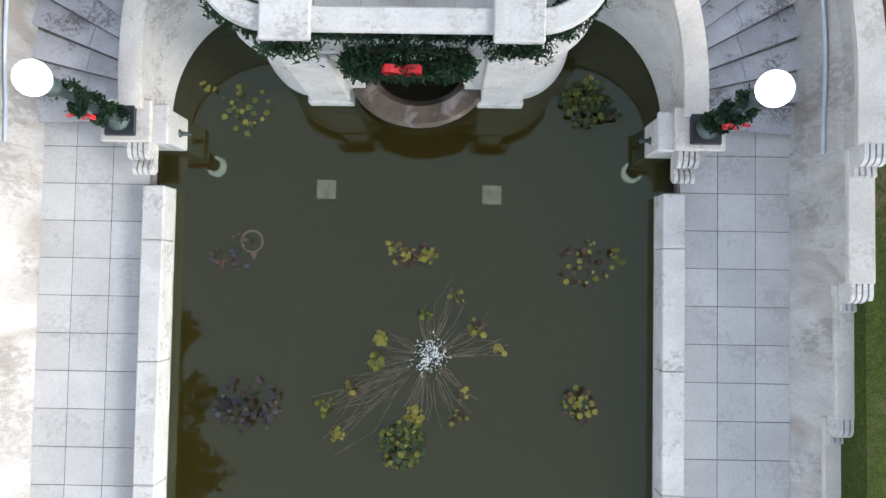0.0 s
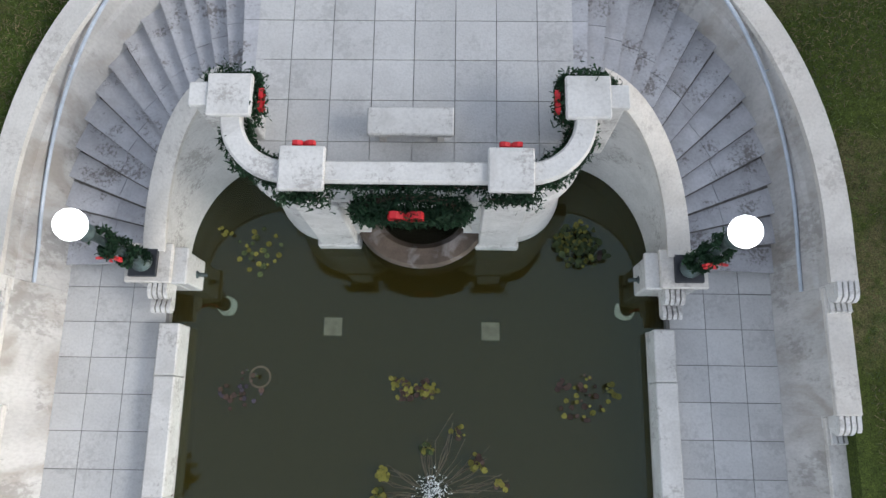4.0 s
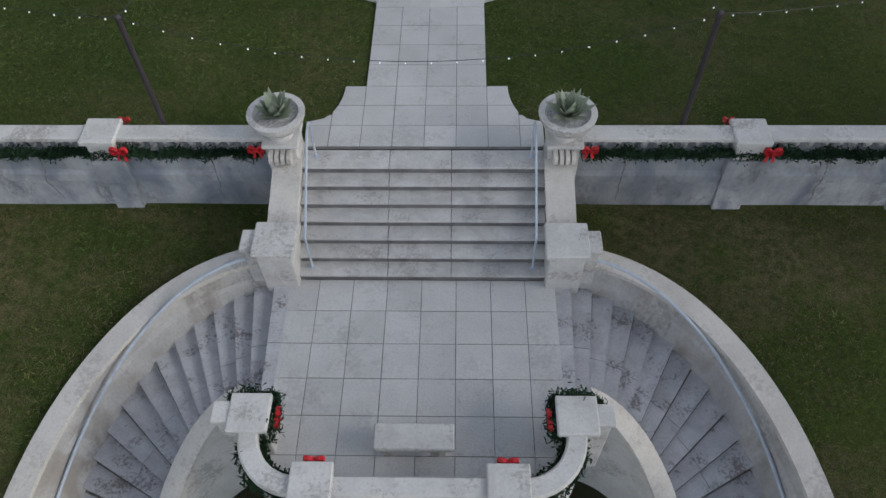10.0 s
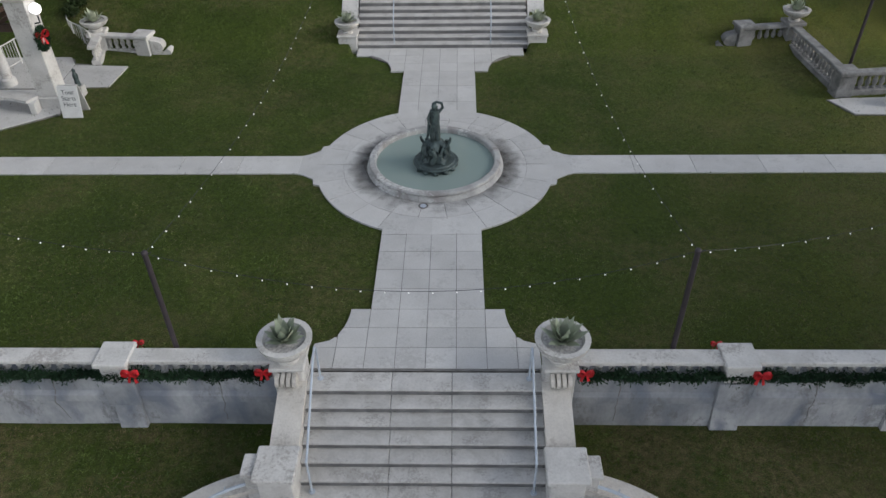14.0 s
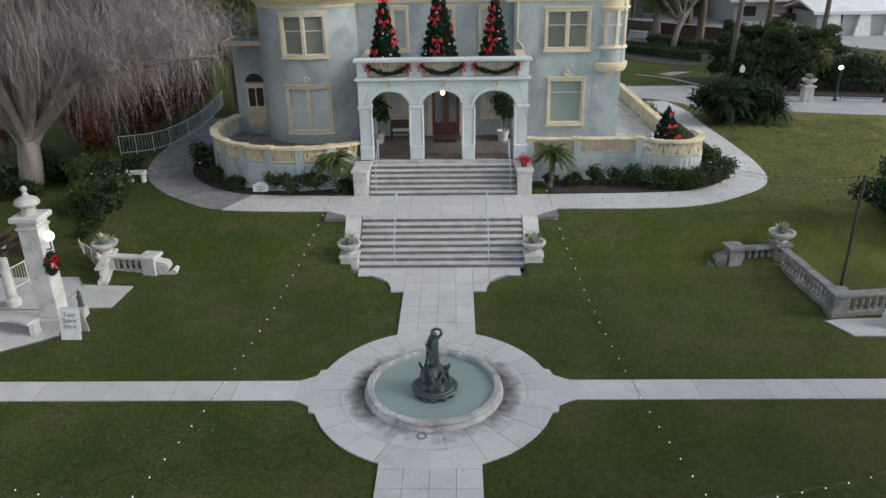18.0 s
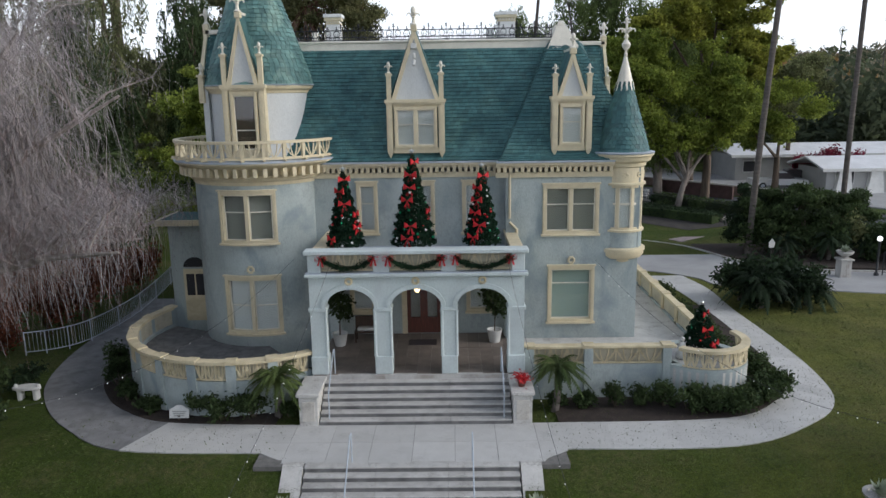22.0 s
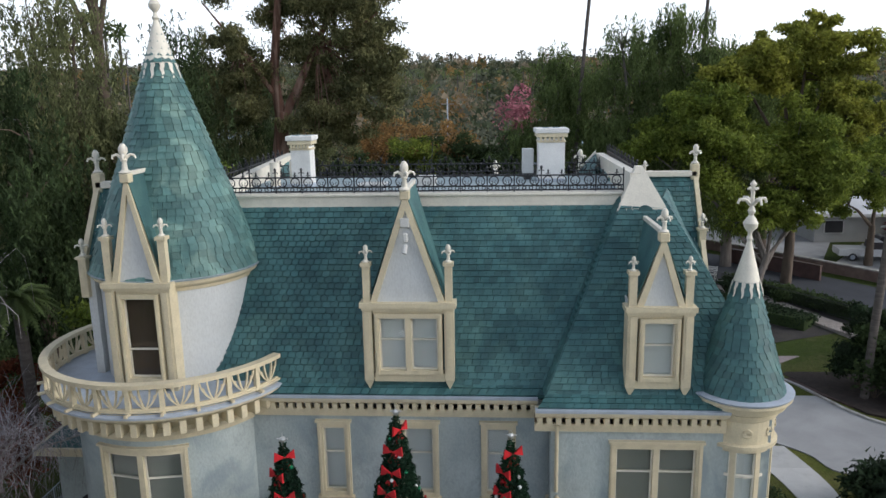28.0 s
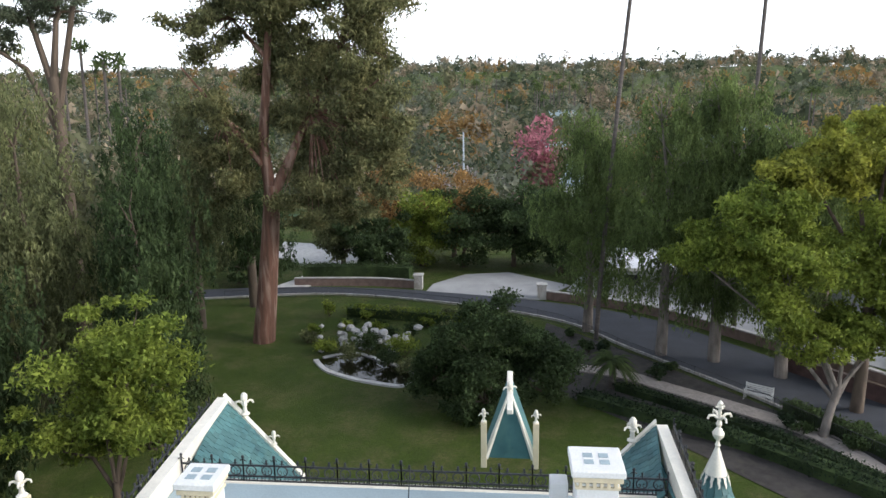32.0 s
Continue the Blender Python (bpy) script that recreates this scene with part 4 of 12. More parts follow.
part("rim", Mb().sweep(hp, lambda i: [(-0.05, -5.4), (0.0, -4.75), (0.05, -4.62), (0.0, -4.55), (-0.28, -4.55), (-0.42, -4.72), (-0.44, -5.4)]), mat("basin_algae_stone", (0.10, 0.075, 0.055), 0.7, 0.35, 3, 30, 0.4, stain=0.6, stain_col=(0.30, 0.28, 0.27)), basin, "", True)
part("basin_water", Mb().prism([(x - nx * 0.33, y - ny * 0.33) for x, y, nx, ny in hp], -4.95, -4.68), DARKW, basin, "dark still water")

# floor of the landing
lf = bed([(XC - 2.36, 3.9), (XC + 2.36, 3.9), (XC + 2.36, 7.05), (XC - 2.36, 7.05)], Z_PLAT, "floor", "square concrete slabs of the landing")
part("floor_base", Mb().prism(bastion(-0.12) + [(XC + 2.36, 7.1), (XC - 2.36, 7.1)], -2.9, Z_PLAT - 0.03), STONE_D, lf)


def plat_half(y):
    if y > BY:
        return 2.38
    return BX + math.sqrt(max(0.0, (BR - 0.15) ** 2 - (y - BY) ** 2))


paved(lf, "tile", lambda y: XC - plat_half(y), lambda y: XC + plat_half(y), 3.12, 7.04, 0.615, Z_PLAT, x_off=XC - 0.615 * 4)

# balustrade rail, piers and balusters
bal = thing("balustrade", "pale stone balustrade with square capped piers round the landing", "balustrade", (XC, 3, Z_PLAT))
rp = with_normals(bastion(-0.02))
for seg in (rp[:11], rp[10:12], rp[11:]):
    part("top_rail", Mb().sweep(seg, lambda i: [(-0.13, -1.63), (-0.15, -1.6), (-0.15, -1.54), (-0.12, -1.5), (0.12, -1.5), (0.15, -1.54), (0.15, -1.6), (0.13, -1.63)]), STONE, bal, "", True)
part("bottom_rail", Mb().sweep(rp, lambda i: [(-0.12, -2.5), (-0.12, -2.38), (0.12, -2.38), (0.12, -2.5)]), STONE, bal)
balu = link_mesh("baluster", *(lambda m: (m.v, m.f))(Mb().lathe(0, 0, [(0.07, 0), (0.07, 0.05), (0.04, 0.08), (0.075, 0.25), (0.06, 0.4), (0.035, 0.55), (0.06, 0.68), (0.06, 0.75)], 8)), STONE, True)
for x, y, nx, ny in rp[1:-1]:
    share("baluster", balu, bal, Matrix.Translation((x, y, -2.38)))
for k in range(7):
    share("baluster", balu, bal, Matrix.Translation((XC - 0.82 + k * 0.273, fy + 0.02, -2.38)))


def pier(parent, x, y, z0, z1, w, cap=0.07, name="pier", base=None):
    part(name, Mb().box(x - w / 2, y - w / 2, z0, x + w / 2, y + w / 2, z1 - 0.1, 0.015), base or STONE, parent)
    part("cap", Mb().box(x - w / 2 - cap, y - w / 2 - cap, z1 - 0.11, x + w / 2 + cap, y + w / 2 + cap, z1, 0.02), base or STONE, parent)


for a in (-1, 1):
    pier(bal, XC + a * 1.36, 3.0, -2.5, -1.43, 0.46)
    part("pier_face", Mb().box(XC + a * 1.36 - 0.32, fy - 0.16, -5.6, XC + a * 1.36 + 0.32, fy + 0.1, -2.55, 0.02), STONE, bal)
    part("pier_foot", Mb().box(XC + a * 1.36 - 0.37, fy - 0.2, -5.6, XC + a * 1.36 + 0.37, fy + 0.1, -4.75, 0.02), STONE, bal)
    pier(bal, XC + a * 2.38, 4.02, -2.6, -1.43, 0.46)
    part("side_cap", Mb().box(XC + a * 2.66, 3.87, -1.56, XC + a * 2.93, 4.2, -1.46, 0.015), STONE, bal)
    part("side_block", Mb().box(XC + a * 2.6, 3.9, -3.2, XC + a * 2.88, 4.17, -1.55, 0.015), STONE, bal)

# upper flight from landing to lawn
fl = thing("staircase", "straight flight of wide grey concrete steps up to the lawn", "stairs", (XC, 7.05, Z_PLAT), kind="structure")
nst = 7
for i in range(nst):
    z = Z_PLAT + (Z_LAWN - Z_PLAT) * (i + 1) / nst
    y0 = 7.05 + 0.283 * i
    y1 = y0 + 0.33 if i < nst - 1 else y0 + 0.42
    for xa, xb in ((-2.22, -0.62), (-0.62, 0.52), (0.52, 2.22)):
        part("tread", Mb().box(XC + xa + 0.004, y0 - 0.025, z - 0.055, XC + xb - 0.004, y1, z, 0.012), STEPM, fl)
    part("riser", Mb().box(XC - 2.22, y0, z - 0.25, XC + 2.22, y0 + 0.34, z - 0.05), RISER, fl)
for a in (-1, 1):
    ck = thing("stair_cheek", "stone cheek wall with square capped pier beside the steps", "wall", (XC + a * 2.5, 7.5, Z_PLAT), "stair cheeks", "structure")
    part("cheek", Mb().slab([(XC + a * 2.22, 7.2, -3.0), (XC + a * 2.22, 9.3, -3.0), (XC + a * 2.22, 9.3, -1.28), (XC + a * 2.22, 8.75, -1.28), (XC + a * 2.22, 7.4, -1.72), (XC + a * 2.22, 7.2, -1.72)], (a * 0.46, 0, 0)), STONE, ck)
    part("cheek_cap", Mb().slab([(XC + a * 2.19, 7.3, -1.72), (XC + a * 2.19, 8.8, -1.25), (XC + a * 2.19, 8.8, -1.17), (XC + a * 2.19, 7.3, -1.64)], (a * 0.52, 0, 0)), STONE_W, ck)
    pier(ck, XC + a * 2.5, 7.18, -3.0, -1.43, 0.60)
    part("side_block", Mb().box(XC + a * 2.78, 7.0, -3.0, XC + a * 3.05, 7.4, -1.6, 0.015), STONE, ck)
    part("side_cap", Mb().box(XC + a * 2.85, 6.97, -1.6, XC + a * 3.1, 7.43, -1.5, 0.015), STONE, ck)
    hr = thing("handrail", "blue-grey pipe handrail standing on the steps", "handrail", (XC + a * 1.98, 7.9, Z_PLAT), "step handrails")
    hx = XC + a * 1.98
    part("rail", Mb().tube([(hx, 7.2, -2.3), (hx, 7.22, -1.45), (hx, 7.35, -1.4), (hx, 8.75, -0.46), (hx, 8.95, -0.42), (hx, 9.0, -0.5), (hx, 9.0, -1.32)], 0.022, 8), BLUEI, hr, smooth=True)
    for yy, zz in ((7.2, -2.31), (9.0, -1.32)):
        part("foot_plate", Mb().lathe(hx, yy, [(0.06, zz), (0.06, zz + 0.02)], 10), BLUEI, hr)


# ---- retaining wall of the lawn ----
rw = thing("retaining_wall", "stained grey stone retaining wall with low balustrade and capped piers", "wall", (XC, 9.1, Z_LAWN), kind="structure")
PIERS = (5.85, 9.2, 12.55, 15.9, 19.25)
for a in (-1, 1):
    edges = [2.7] + [p for p in PIERS] + [24.0]
    for k in range(len(edges) - 1):
        x0, x1 = XC + a * edges[k], XC + a * edges[k + 1]
        prof = [(8.93, -3.3), (8.96, -1.95), (8.90, -1.9), (8.90, -1.72), (8.98, -1.66), (8.98, -1.32), (8.94, -1.28), (8.94, -1.2), (9.36, -1.2), (9.36, -3.3)]
        part("wall_face", Mb().slab([(x0, y, z) for y, z in prof], (x1 - x0, 0, 0)), RWALL, rw, "water-stained lower face")
        part("top_rail", Mb().box(x0, 8.98, -0.95, x1, 9.34, -0.84, 0.02), STONE, rw)
        n = int(abs(x1 - x0) / 0.24)
        for i in range(n):
            share("baluster", balu, rw, Matrix.LocRotScale((x0 + (x1 - x0) * (i + 0.5) / n, 9.16, -1.2), None, (0.95, 0.95, 0.34)))
    for p in PIERS:
        x = XC + a * p
        pier(rw, x, 9.14, -1.3, -0.79, 0.5)
        part("pier_base", Mb().box(x - 0.33, 8.84, -1.95, x + 0.33, 9.3, -1.3, 0.02), RWALL, rw)
        part("buttress", Mb().slab([(x - 0.27, 8.95, -1.9), (x - 0.27, 8.72, -3.3), (x - 0.27, 9.1, -3.3), (x - 0.27, 9.1, -1.9)], (0.54, 0, 0)), RWALL, rw)
    ped = thing("urn_pedestal", "stone urn pedestal with carved scroll bracket", "pedestal", (XC + a * 2.53, 9.05, -1.3), "urn pedestals")
    ux = XC + a * 2.53
    part("block", Mb().box(ux - 0.28, 8.80, -3.0, ux + 0.28, 9.36, -0.9, 0.02), STONE, ped)
    part("cap", Mb().box(ux - 0.33, 8.75, -0.9, ux + 0.33, 9.41, -0.82, 0.02), STONE, ped)
    sc = Mb()
    for q in range(4):
        xa = ux - 0.2 + 0.105 * q
        pr = [(8.81, -0.92)] + [(8.70 - 0.13 * math.sin(radians(t)), -1.05 + 0.12 * math.cos(radians(t))) for t in range(0, 190, 20)] + [(8.72, -1.2)]
        pr += [(8.66 - 0.10 * math.sin(radians(t)), -1.62 + 0.14 * math.cos(radians(t))) for t in range(0, 190, 25)] + [(8.81, -1.78)]
        sc.slab([(xa, y, z) for y, z in pr], (0.075, 0, 0))
    part("scroll_bracket", sc, STONE_W, ped, "carved stone scroll", True)


def agave(parent, x, y, z, r, n=26, seed=0):
    rnd = random.Random(seed)
    mb = Mb()
    for k in range(n):
        a = TAU * k * 0.618 + rnd.uniform(-0.2, 0.2)
        up = 0.35 + 0.6 * k / n
        L = r * rnd.uniform(0.8, 1.1)
        w = 0.055 * r / 0.35
        d = Vector((math.cos(a), math.sin(a), 0))
        t = Vector((-math.sin(a), math.cos(a), 0))
        b = Vector((x, y, z)) + d * 0.02
        m = b + d * L * 0.5 * (1.2 - up) + Vector((0, 0, L * 0.5 * up))
        e = b + d * L * (1.15 - up) + Vector((0, 0, L * up))
        mb = Mb()
        mb.add([b - t * w * 0.6, b + t * w * 0.6, m + t * w, m - t * w, m + Vector((0, 0, -0.02)), e], [(0, 1, 2, 3), (3, 2, 5), (0, 3, 4), (1, 4, 2), (3, 5, 4), (2, 4, 5)])
        part("agave_leaf", mb, AGAVE, parent)



def urn(x, y, z, r, h, seed, material=STONE, label="pale stone bowl urn planted with an agave"):
    u = thing("urn", label, "urn", (x, y, z), "garden urns")
    part("bowl", Mb().lathe(x, y, [(r * 0.42, z), (r * 0.42, z + h * 0.12), (r * 0.3, z + h * 0.2), (r * 0.5, z + h * 0.35), (r * 0.85, z + h * 0.6), (r * 0.97, z + h * 0.8), (r, z + h * 0.88), (r * 1.02, z + h), (r * 0.8, z + h), (r * 0.72, z + h * 0.86)], 28), material, u, "", True)
    part("gravel", Mb().lathe(x, y, [(0.01, z + h * 0.87), (r * 0.75, z + h * 0.86), (r * 0.75, z + h * 0.8)], 20, ends=False), GRAVEL, u)
    agave(u, x, y, z + h * 0.86, r * 1.12, 26, seed)
    return u


for a in (-1, 1):
    urn(XC + a * 2.53, 9.05, -0.82, 0.50, 0.55, 5 + a)


def bow(x, y, z, size=0.14, seed=0, face=(0, -1)):
    """A small red ribbon bow with loops and tails."""
    fx, fy2 = face
    tx, ty = -fy2, fx
    rnd = random.Random(seed)
    b = thing("ribbon_bow", "red ribbon bow with hanging tails on the garland", "bow", (x, y, z), "ribbon bows")
    mb = Mb()
    for sgn in (-1, 1):
        for lift in (0.25, -0.1):
            pts = []
            for k in range(9):
                t = TAU * k / 8
                u = sgn * size * (0.55 - 0.55 * math.cos(t))
                w = size * 0.42 * math.sin(t) + lift * abs(u)
                pts.append((u, w))
            for k in range(8):
                (u0, w0), (u1, w1) = pts[k], pts[k + 1]
                vs = [(x + tx * u + fx * d, y + ty * u + fy2 * d, z + w) for u, w in ((u0, w0), (u1, w1)) for d in (0.0, size * 0.45)]
                mb.add(vs, [(0, 1, 3, 2)])
        L = size * rnd.uniform(1.2, 1.7)
        vs = [(x, y, z), (x + tx * sgn * size * 0.25, y + ty * sgn * size * 0.25, z), (x + tx * sgn * size * 0.7 + fx * 0.03, y + ty * sgn * size * 0.7 + fy2 * 0.03, z - L),
              (x + tx * sgn * size * 0.3 + fx * 0.05, y + ty * sgn * size * 0.3 + fy2 * 0.05, z - L)]
        mb.add(vs, [(0, 1, 2, 3)])
    part("ribbon", mb, RED, b)
    part("knot", Mb().ball(x + fx * size * 0.2, y + fy2 * size * 0.2, z, size * 0.2, 8, 5), RED, b)
    return b


def garland(pts, r, dens, label, seed=1, mat_=None, size=0.05):
    """A fir garland along a polyline: a stem and many needles round it."""
    rnd = np.random.default_rng(seed)
    P = np.asarray(pts, float)
    seg = np.linalg.norm(np.diff(P, axis=0), axis=1)
    n = int(seg.sum() * dens)
    k = rnd.choice(len(seg), n, p=seg / seg.sum())
    f = rnd.random(n)[:, None]
    c = P[k] + (P[k + 1] - P[k]) * f
    lump = 1 + 0.35 * np.sin(c[:, :1] * 9 + c[:, 1:2] * 7)
    c = c + rnd.normal(size=(n, 3)) * r * 0.55 * lump
    g = thing("garland", label, "garland", tuple(P[0]), "fir garlands")
    part("stem", Mb().tube(pts, 0.012, 5), WOODD, g)
    leaves("needles", c, size, mat_ or GARL, g, seed=seed, slim=0.28)
    return g


# garlands hang along the balustrades
ga = with_normals(bastion(0.10))
garland([(x, y, -1.74 - 0.06 * math.sin(i * 1.9)) for i, (x, y, _, _) in enumerate(ga)], 0.075, 620, "fir garland hung outside the landing balustrade", 11)
ga = bastion(-0.2)
for seg in (ga[:10], ga[12:]):
    garland([(x, y, -1.75 - 0.05 * math.sin(i * 1.3)) for i, (x, y) in enumerate(seg)], 0.07, 420, "fir garland hung inside the landing balustrade", 12)
for a in (-1, 1):
    q = [(XC + a * 2.06, 3.72), (XC + a * 2.06, 4.36), (XC + a * 2.5, 4.38), (XC + a * 2.78, 4.3)]
    garland([(x, y, -1.62) for x, y in q], 0.10, 900, "fir garland wrapped round a landing pier", 21 + a)
    q = [(XC + a * (1.36 - 0.34), 2.66), (XC + a * (1.36 + 0.34), 2.66)]
    garland([(x, y, -1.66) for x, y in q], 0.09, 900, "fir garland wrapped round a landing pier", 31 + a)
    bow(XC + a * 2.02, 4.0, -1.6, 0.15, 1, (-a, 0))
    bow(XC + a * 1.36, 3.33, -1.55, 0.14, 2, (0, 1))
    edges = [2.95] + [p for p in PIERS]
    for k in range(len(edges) - 1):
        n = 14
        pts = [(XC + a * (edges[k] + (edges[k + 1] - edges[k]) * i / n), 8.93, -1.15 - 0.035 * math.sin(i * 1.5 + k) - 0.03 * math.sin(math.pi * i / n)) for i in range(n + 1)]
        garland(pts, 0.085, 1100, "fir garland hung along the lawn wall", 41 + k + 7 * a)
    for p in PIERS[:3]:
        bow(XC + a * p + 0.36, 8.84, -1.0, 0.15, p)
        bow(XC + a * p + a * -0.3, 9.5, -0.9, 0.1, p + 3, (0, 1))
    bow(XC + a * 2.98, 8.83, -0.95, 0.14, 9)

wr = thing("wreath", "large green fir wreath with a red bow over the niche", "wreath", (XC, fy - 0.1, -2.6))
rnd = np.random.default_rng(8)
th = rnd.uniform(0, TAU, 5200)
ph = rnd.uniform(0, TAU, 5200)
rr = 0.19 * np.sqrt(rnd.random(5200)) + 0.02
R = 0.56 + rr * np.cos(ph)
leaves("needles", np.stack([XC + 0.02 + 1.18 * R * np.cos(th), fy - 0.24 + rr * np.sin(ph) - 0.1 * np.sin(th), -2.45 + R * np.sin(th) * 0.9], 1), 0.055, GARL, wr, seed=9, slim=0.28)
part("ring", Mb().tube([(XC + 0.66 * math.cos(t * TAU / 24), fy - 0.2, -2.45 + 0.5 * math.sin(t * TAU / 24)) for t in range(24)], 0.05, 8, closed=True), WOODD, wr)
bow(XC - 0.02, fy - 0.42, -1.95, 0.22, 4)

# cracks in the retaining wall
for k, x in enumerate((3.65, 7.4, 10.7, -3.9, -7.1, -10.2)):
    r_ = random.Random(k)
    pts, px_ = [], XC + x
    for i in range(9):
        px_ += r_.uniform(-0.05, 0.055)
        pts.append((px_, 8.975 - 0.0 * i - (0.085 if 2 < i < 5 else 0.03), -1.36 - 0.14 * i))
    part("crack", Mb().tube(pts, 0.011, 4, 0.005), JOINT, rw, "dark branching crack")

# stone bench on the landing
be = thing("garden_bench", "pale carved stone bench with scroll feet", "bench", (XC, 3.95, Z_PLAT))
part("seat", Mb().box(XC - 0.61, 3.70, -2.10, XC + 0.61, 4.12, -2.02, 0.02), STONE, be)
part("apron", Mb().box(XC - 0.57, 3.73, -2.17, XC + 0.57, 4.09, -2.10, 0.01), STONE_W, be)
eg = Mb()
for k in range(30):
    eg.ball(XC - 0.56 + k * 0.0386, 3.722, -2.135, 0.02, 6, 4)
part("beading", eg, STONE, be, "carved bead edge")
for e in (-1, 1):
    part("leg", Mb().slab([(XC + e * 0.42 - 0.05, 3.78, -2.17), (XC + e * 0.42 - 0.05, 4.04, -2.17), (XC + e * 0.42 - 0.05, 3.97, -2.3), (XC + e * 0.42 - 0.05, 4.05, -2.44), (XC + e * 0.42 - 0.05, 4.05, -2.48),
                           (XC + e * 0.42 - 0.05, 3.77, -2.48), (XC + e * 0.42 - 0.05, 3.77, -2.44), (XC + e * 0.42 - 0.05, 3.85, -2.3)], (0.1, 0, 0)), STONE_W, be)

SH[0] = 0.0

# ---- lawn walk ----
WX = -0.05


def walk_half(y):
    if y < 9.85:
        return 2.25
    if y < 10.82:
        return 1.62 + 0.6 * (1 - math.sqrt(max(0, 1 - ((10.82 - y) / 1.03) ** 2)))
    return 1.2


wb = bed([(WX - 1.15, 9.2), (WX + 1.15, 9.2), (WX + 1.15, 24.4), (WX - 1.15, 24.4)], Z_LAWN, "pavement", "concrete slab walk over the lawn")
part("bed", Mb().prism([(WX - w, y) for w, y in ((2.2, 9.1), (2.2, 9.78), (1.9, 9.9), (1.7, 10.2), (1.58, 10.80))] + [(WX + w, y) for w, y in ((1.58, 10.80), (1.7, 10.2), (1.9, 9.9), (2.2, 9.78), (2.2, 9.1))], -1.5, -1.334), JOINT, wb)
paved(wb, "slab", lambda y: WX - walk_half(y), lambda y: WX + walk_half(y), 9.15, 10.82, 0.6, Z_LAWN, x_off=WX)
paved(wb, "slab", lambda y: WX - 1.2, lambda y: WX + 1.2, 10.82, 14.08, 0.6, Z_LAWN, x_off=WX)
paved(wb, "slab", lambda y: WX - 1.2, lambda y: WX + 1.2, 19.2, 22.57, 0.6, Z_LAWN, x_off=WX, rows=3)


def flare(y):
    if y < 23.87:
        return 1.65 + 0.95 * (1 - math.sqrt(max(0, 1 - ((y - 22.57) / 1.3) ** 2)))
    return 2.95


part("bed", Mb().prism([(WX - w, y) for w, y in ((1.6, 22.6), (1.8, 23.3), (2.5, 23.85), (2.9, 24.5))] + [(WX + w, y) for w, y in ((2.9, 24.5), (2.5, 23.85), (1.8, 23.3), (1.6, 22.6))], -1.5, -1.334), JOINT, wb)
paved(wb, "slab", lambda y: WX - flare(y), lambda y: WX + flare(y), 22.57, 24.52, 0.6, Z_LAWN, x_off=WX, rows=3)

# ---- fountain circle ----
FX, FY = -0.04, 16.61
fc = bed([(FX + 3.15 * math.cos(t * TAU / 48), FY + 3.15 * math.sin(t * TAU / 48)) for t in range(48)], Z_LAWN, "fountain_circle", "ring of wedge-shaped concrete slabs round the fountain")
n = 22
for ri, ro in ((1.86, 2.486), (2.494, 3.2)):
    for k in range(n):
        a0, a1 = 360 / n * k + 0.15, 360 / n * (k + 1) - 0.15
        part("slab", Mb().prism(arc(FX, FY, ro, a0, a1, 4) + arc(FX, FY, ri, a1, a0, 4), -1.37, Z_LAWN + random.uniform(-0.002, 0.002)), TILE, fc)
dr = thing("drain_cover", "small round metal drain cover set in the paving", "drain", (-0.29, 14.62, Z_LAWN))
part("ring", Mb().lathe(-0.29, 14.62, [(0.085, -1.33), (0.085, -1.313), (0.125, -1.313), (0.125, -1.33)], 20), DARKBR, dr)
part("plate", Mb().lathe(-0.29, 14.62, [(0.083, -1.33), (0.083, -1.312), (0.05, -1.308), (0.045, -1.314), (0.03, -1.314), (0.025, -1.306), (0, -1.306)], 20), LEAD, dr)
for a in (-1, 1):
    nb = [(FX + a * 2.95, FY - 1.05), (FX + a * 3.2, FY - 0.98), (FX + a * 3.25, FY - 0.72), (FX + a * 3.55, FY - 0.52), (FX + a * 3.7, FY - 0.47), (FX + a * 3.7, FY + 0.47), (FX + a * 3.55, FY + 0.52), (FX + a * 3.25, FY + 0.72), (FX + a * 3.2, FY + 0.98), (FX + a * 2.95, FY + 1.05)]
    part("side_slab", Mb().prism(nb, -1.37, Z_LAWN - 0.004), TILE, fc)
    cr = bed([(FX + a * 3.6, FY - 0.43), (FX + a * 40, FY - 0.43), (FX + a * 40, FY + 0.43), (FX + a * 3.6, FY + 0.43)], Z_LAWN, "pavement", "long straight concrete path across the lawn")
    x = 3.7
    while x < 38:
        L = 1.75 + 0.15 * math.sin(x)
        part("slab", Mb().box(FX + a * x, FY - 0.45, -1.37, FX + a * (x + L - 0.012), FY + 0.45, Z_LAWN, 0.004), TILE, cr)
        x += L

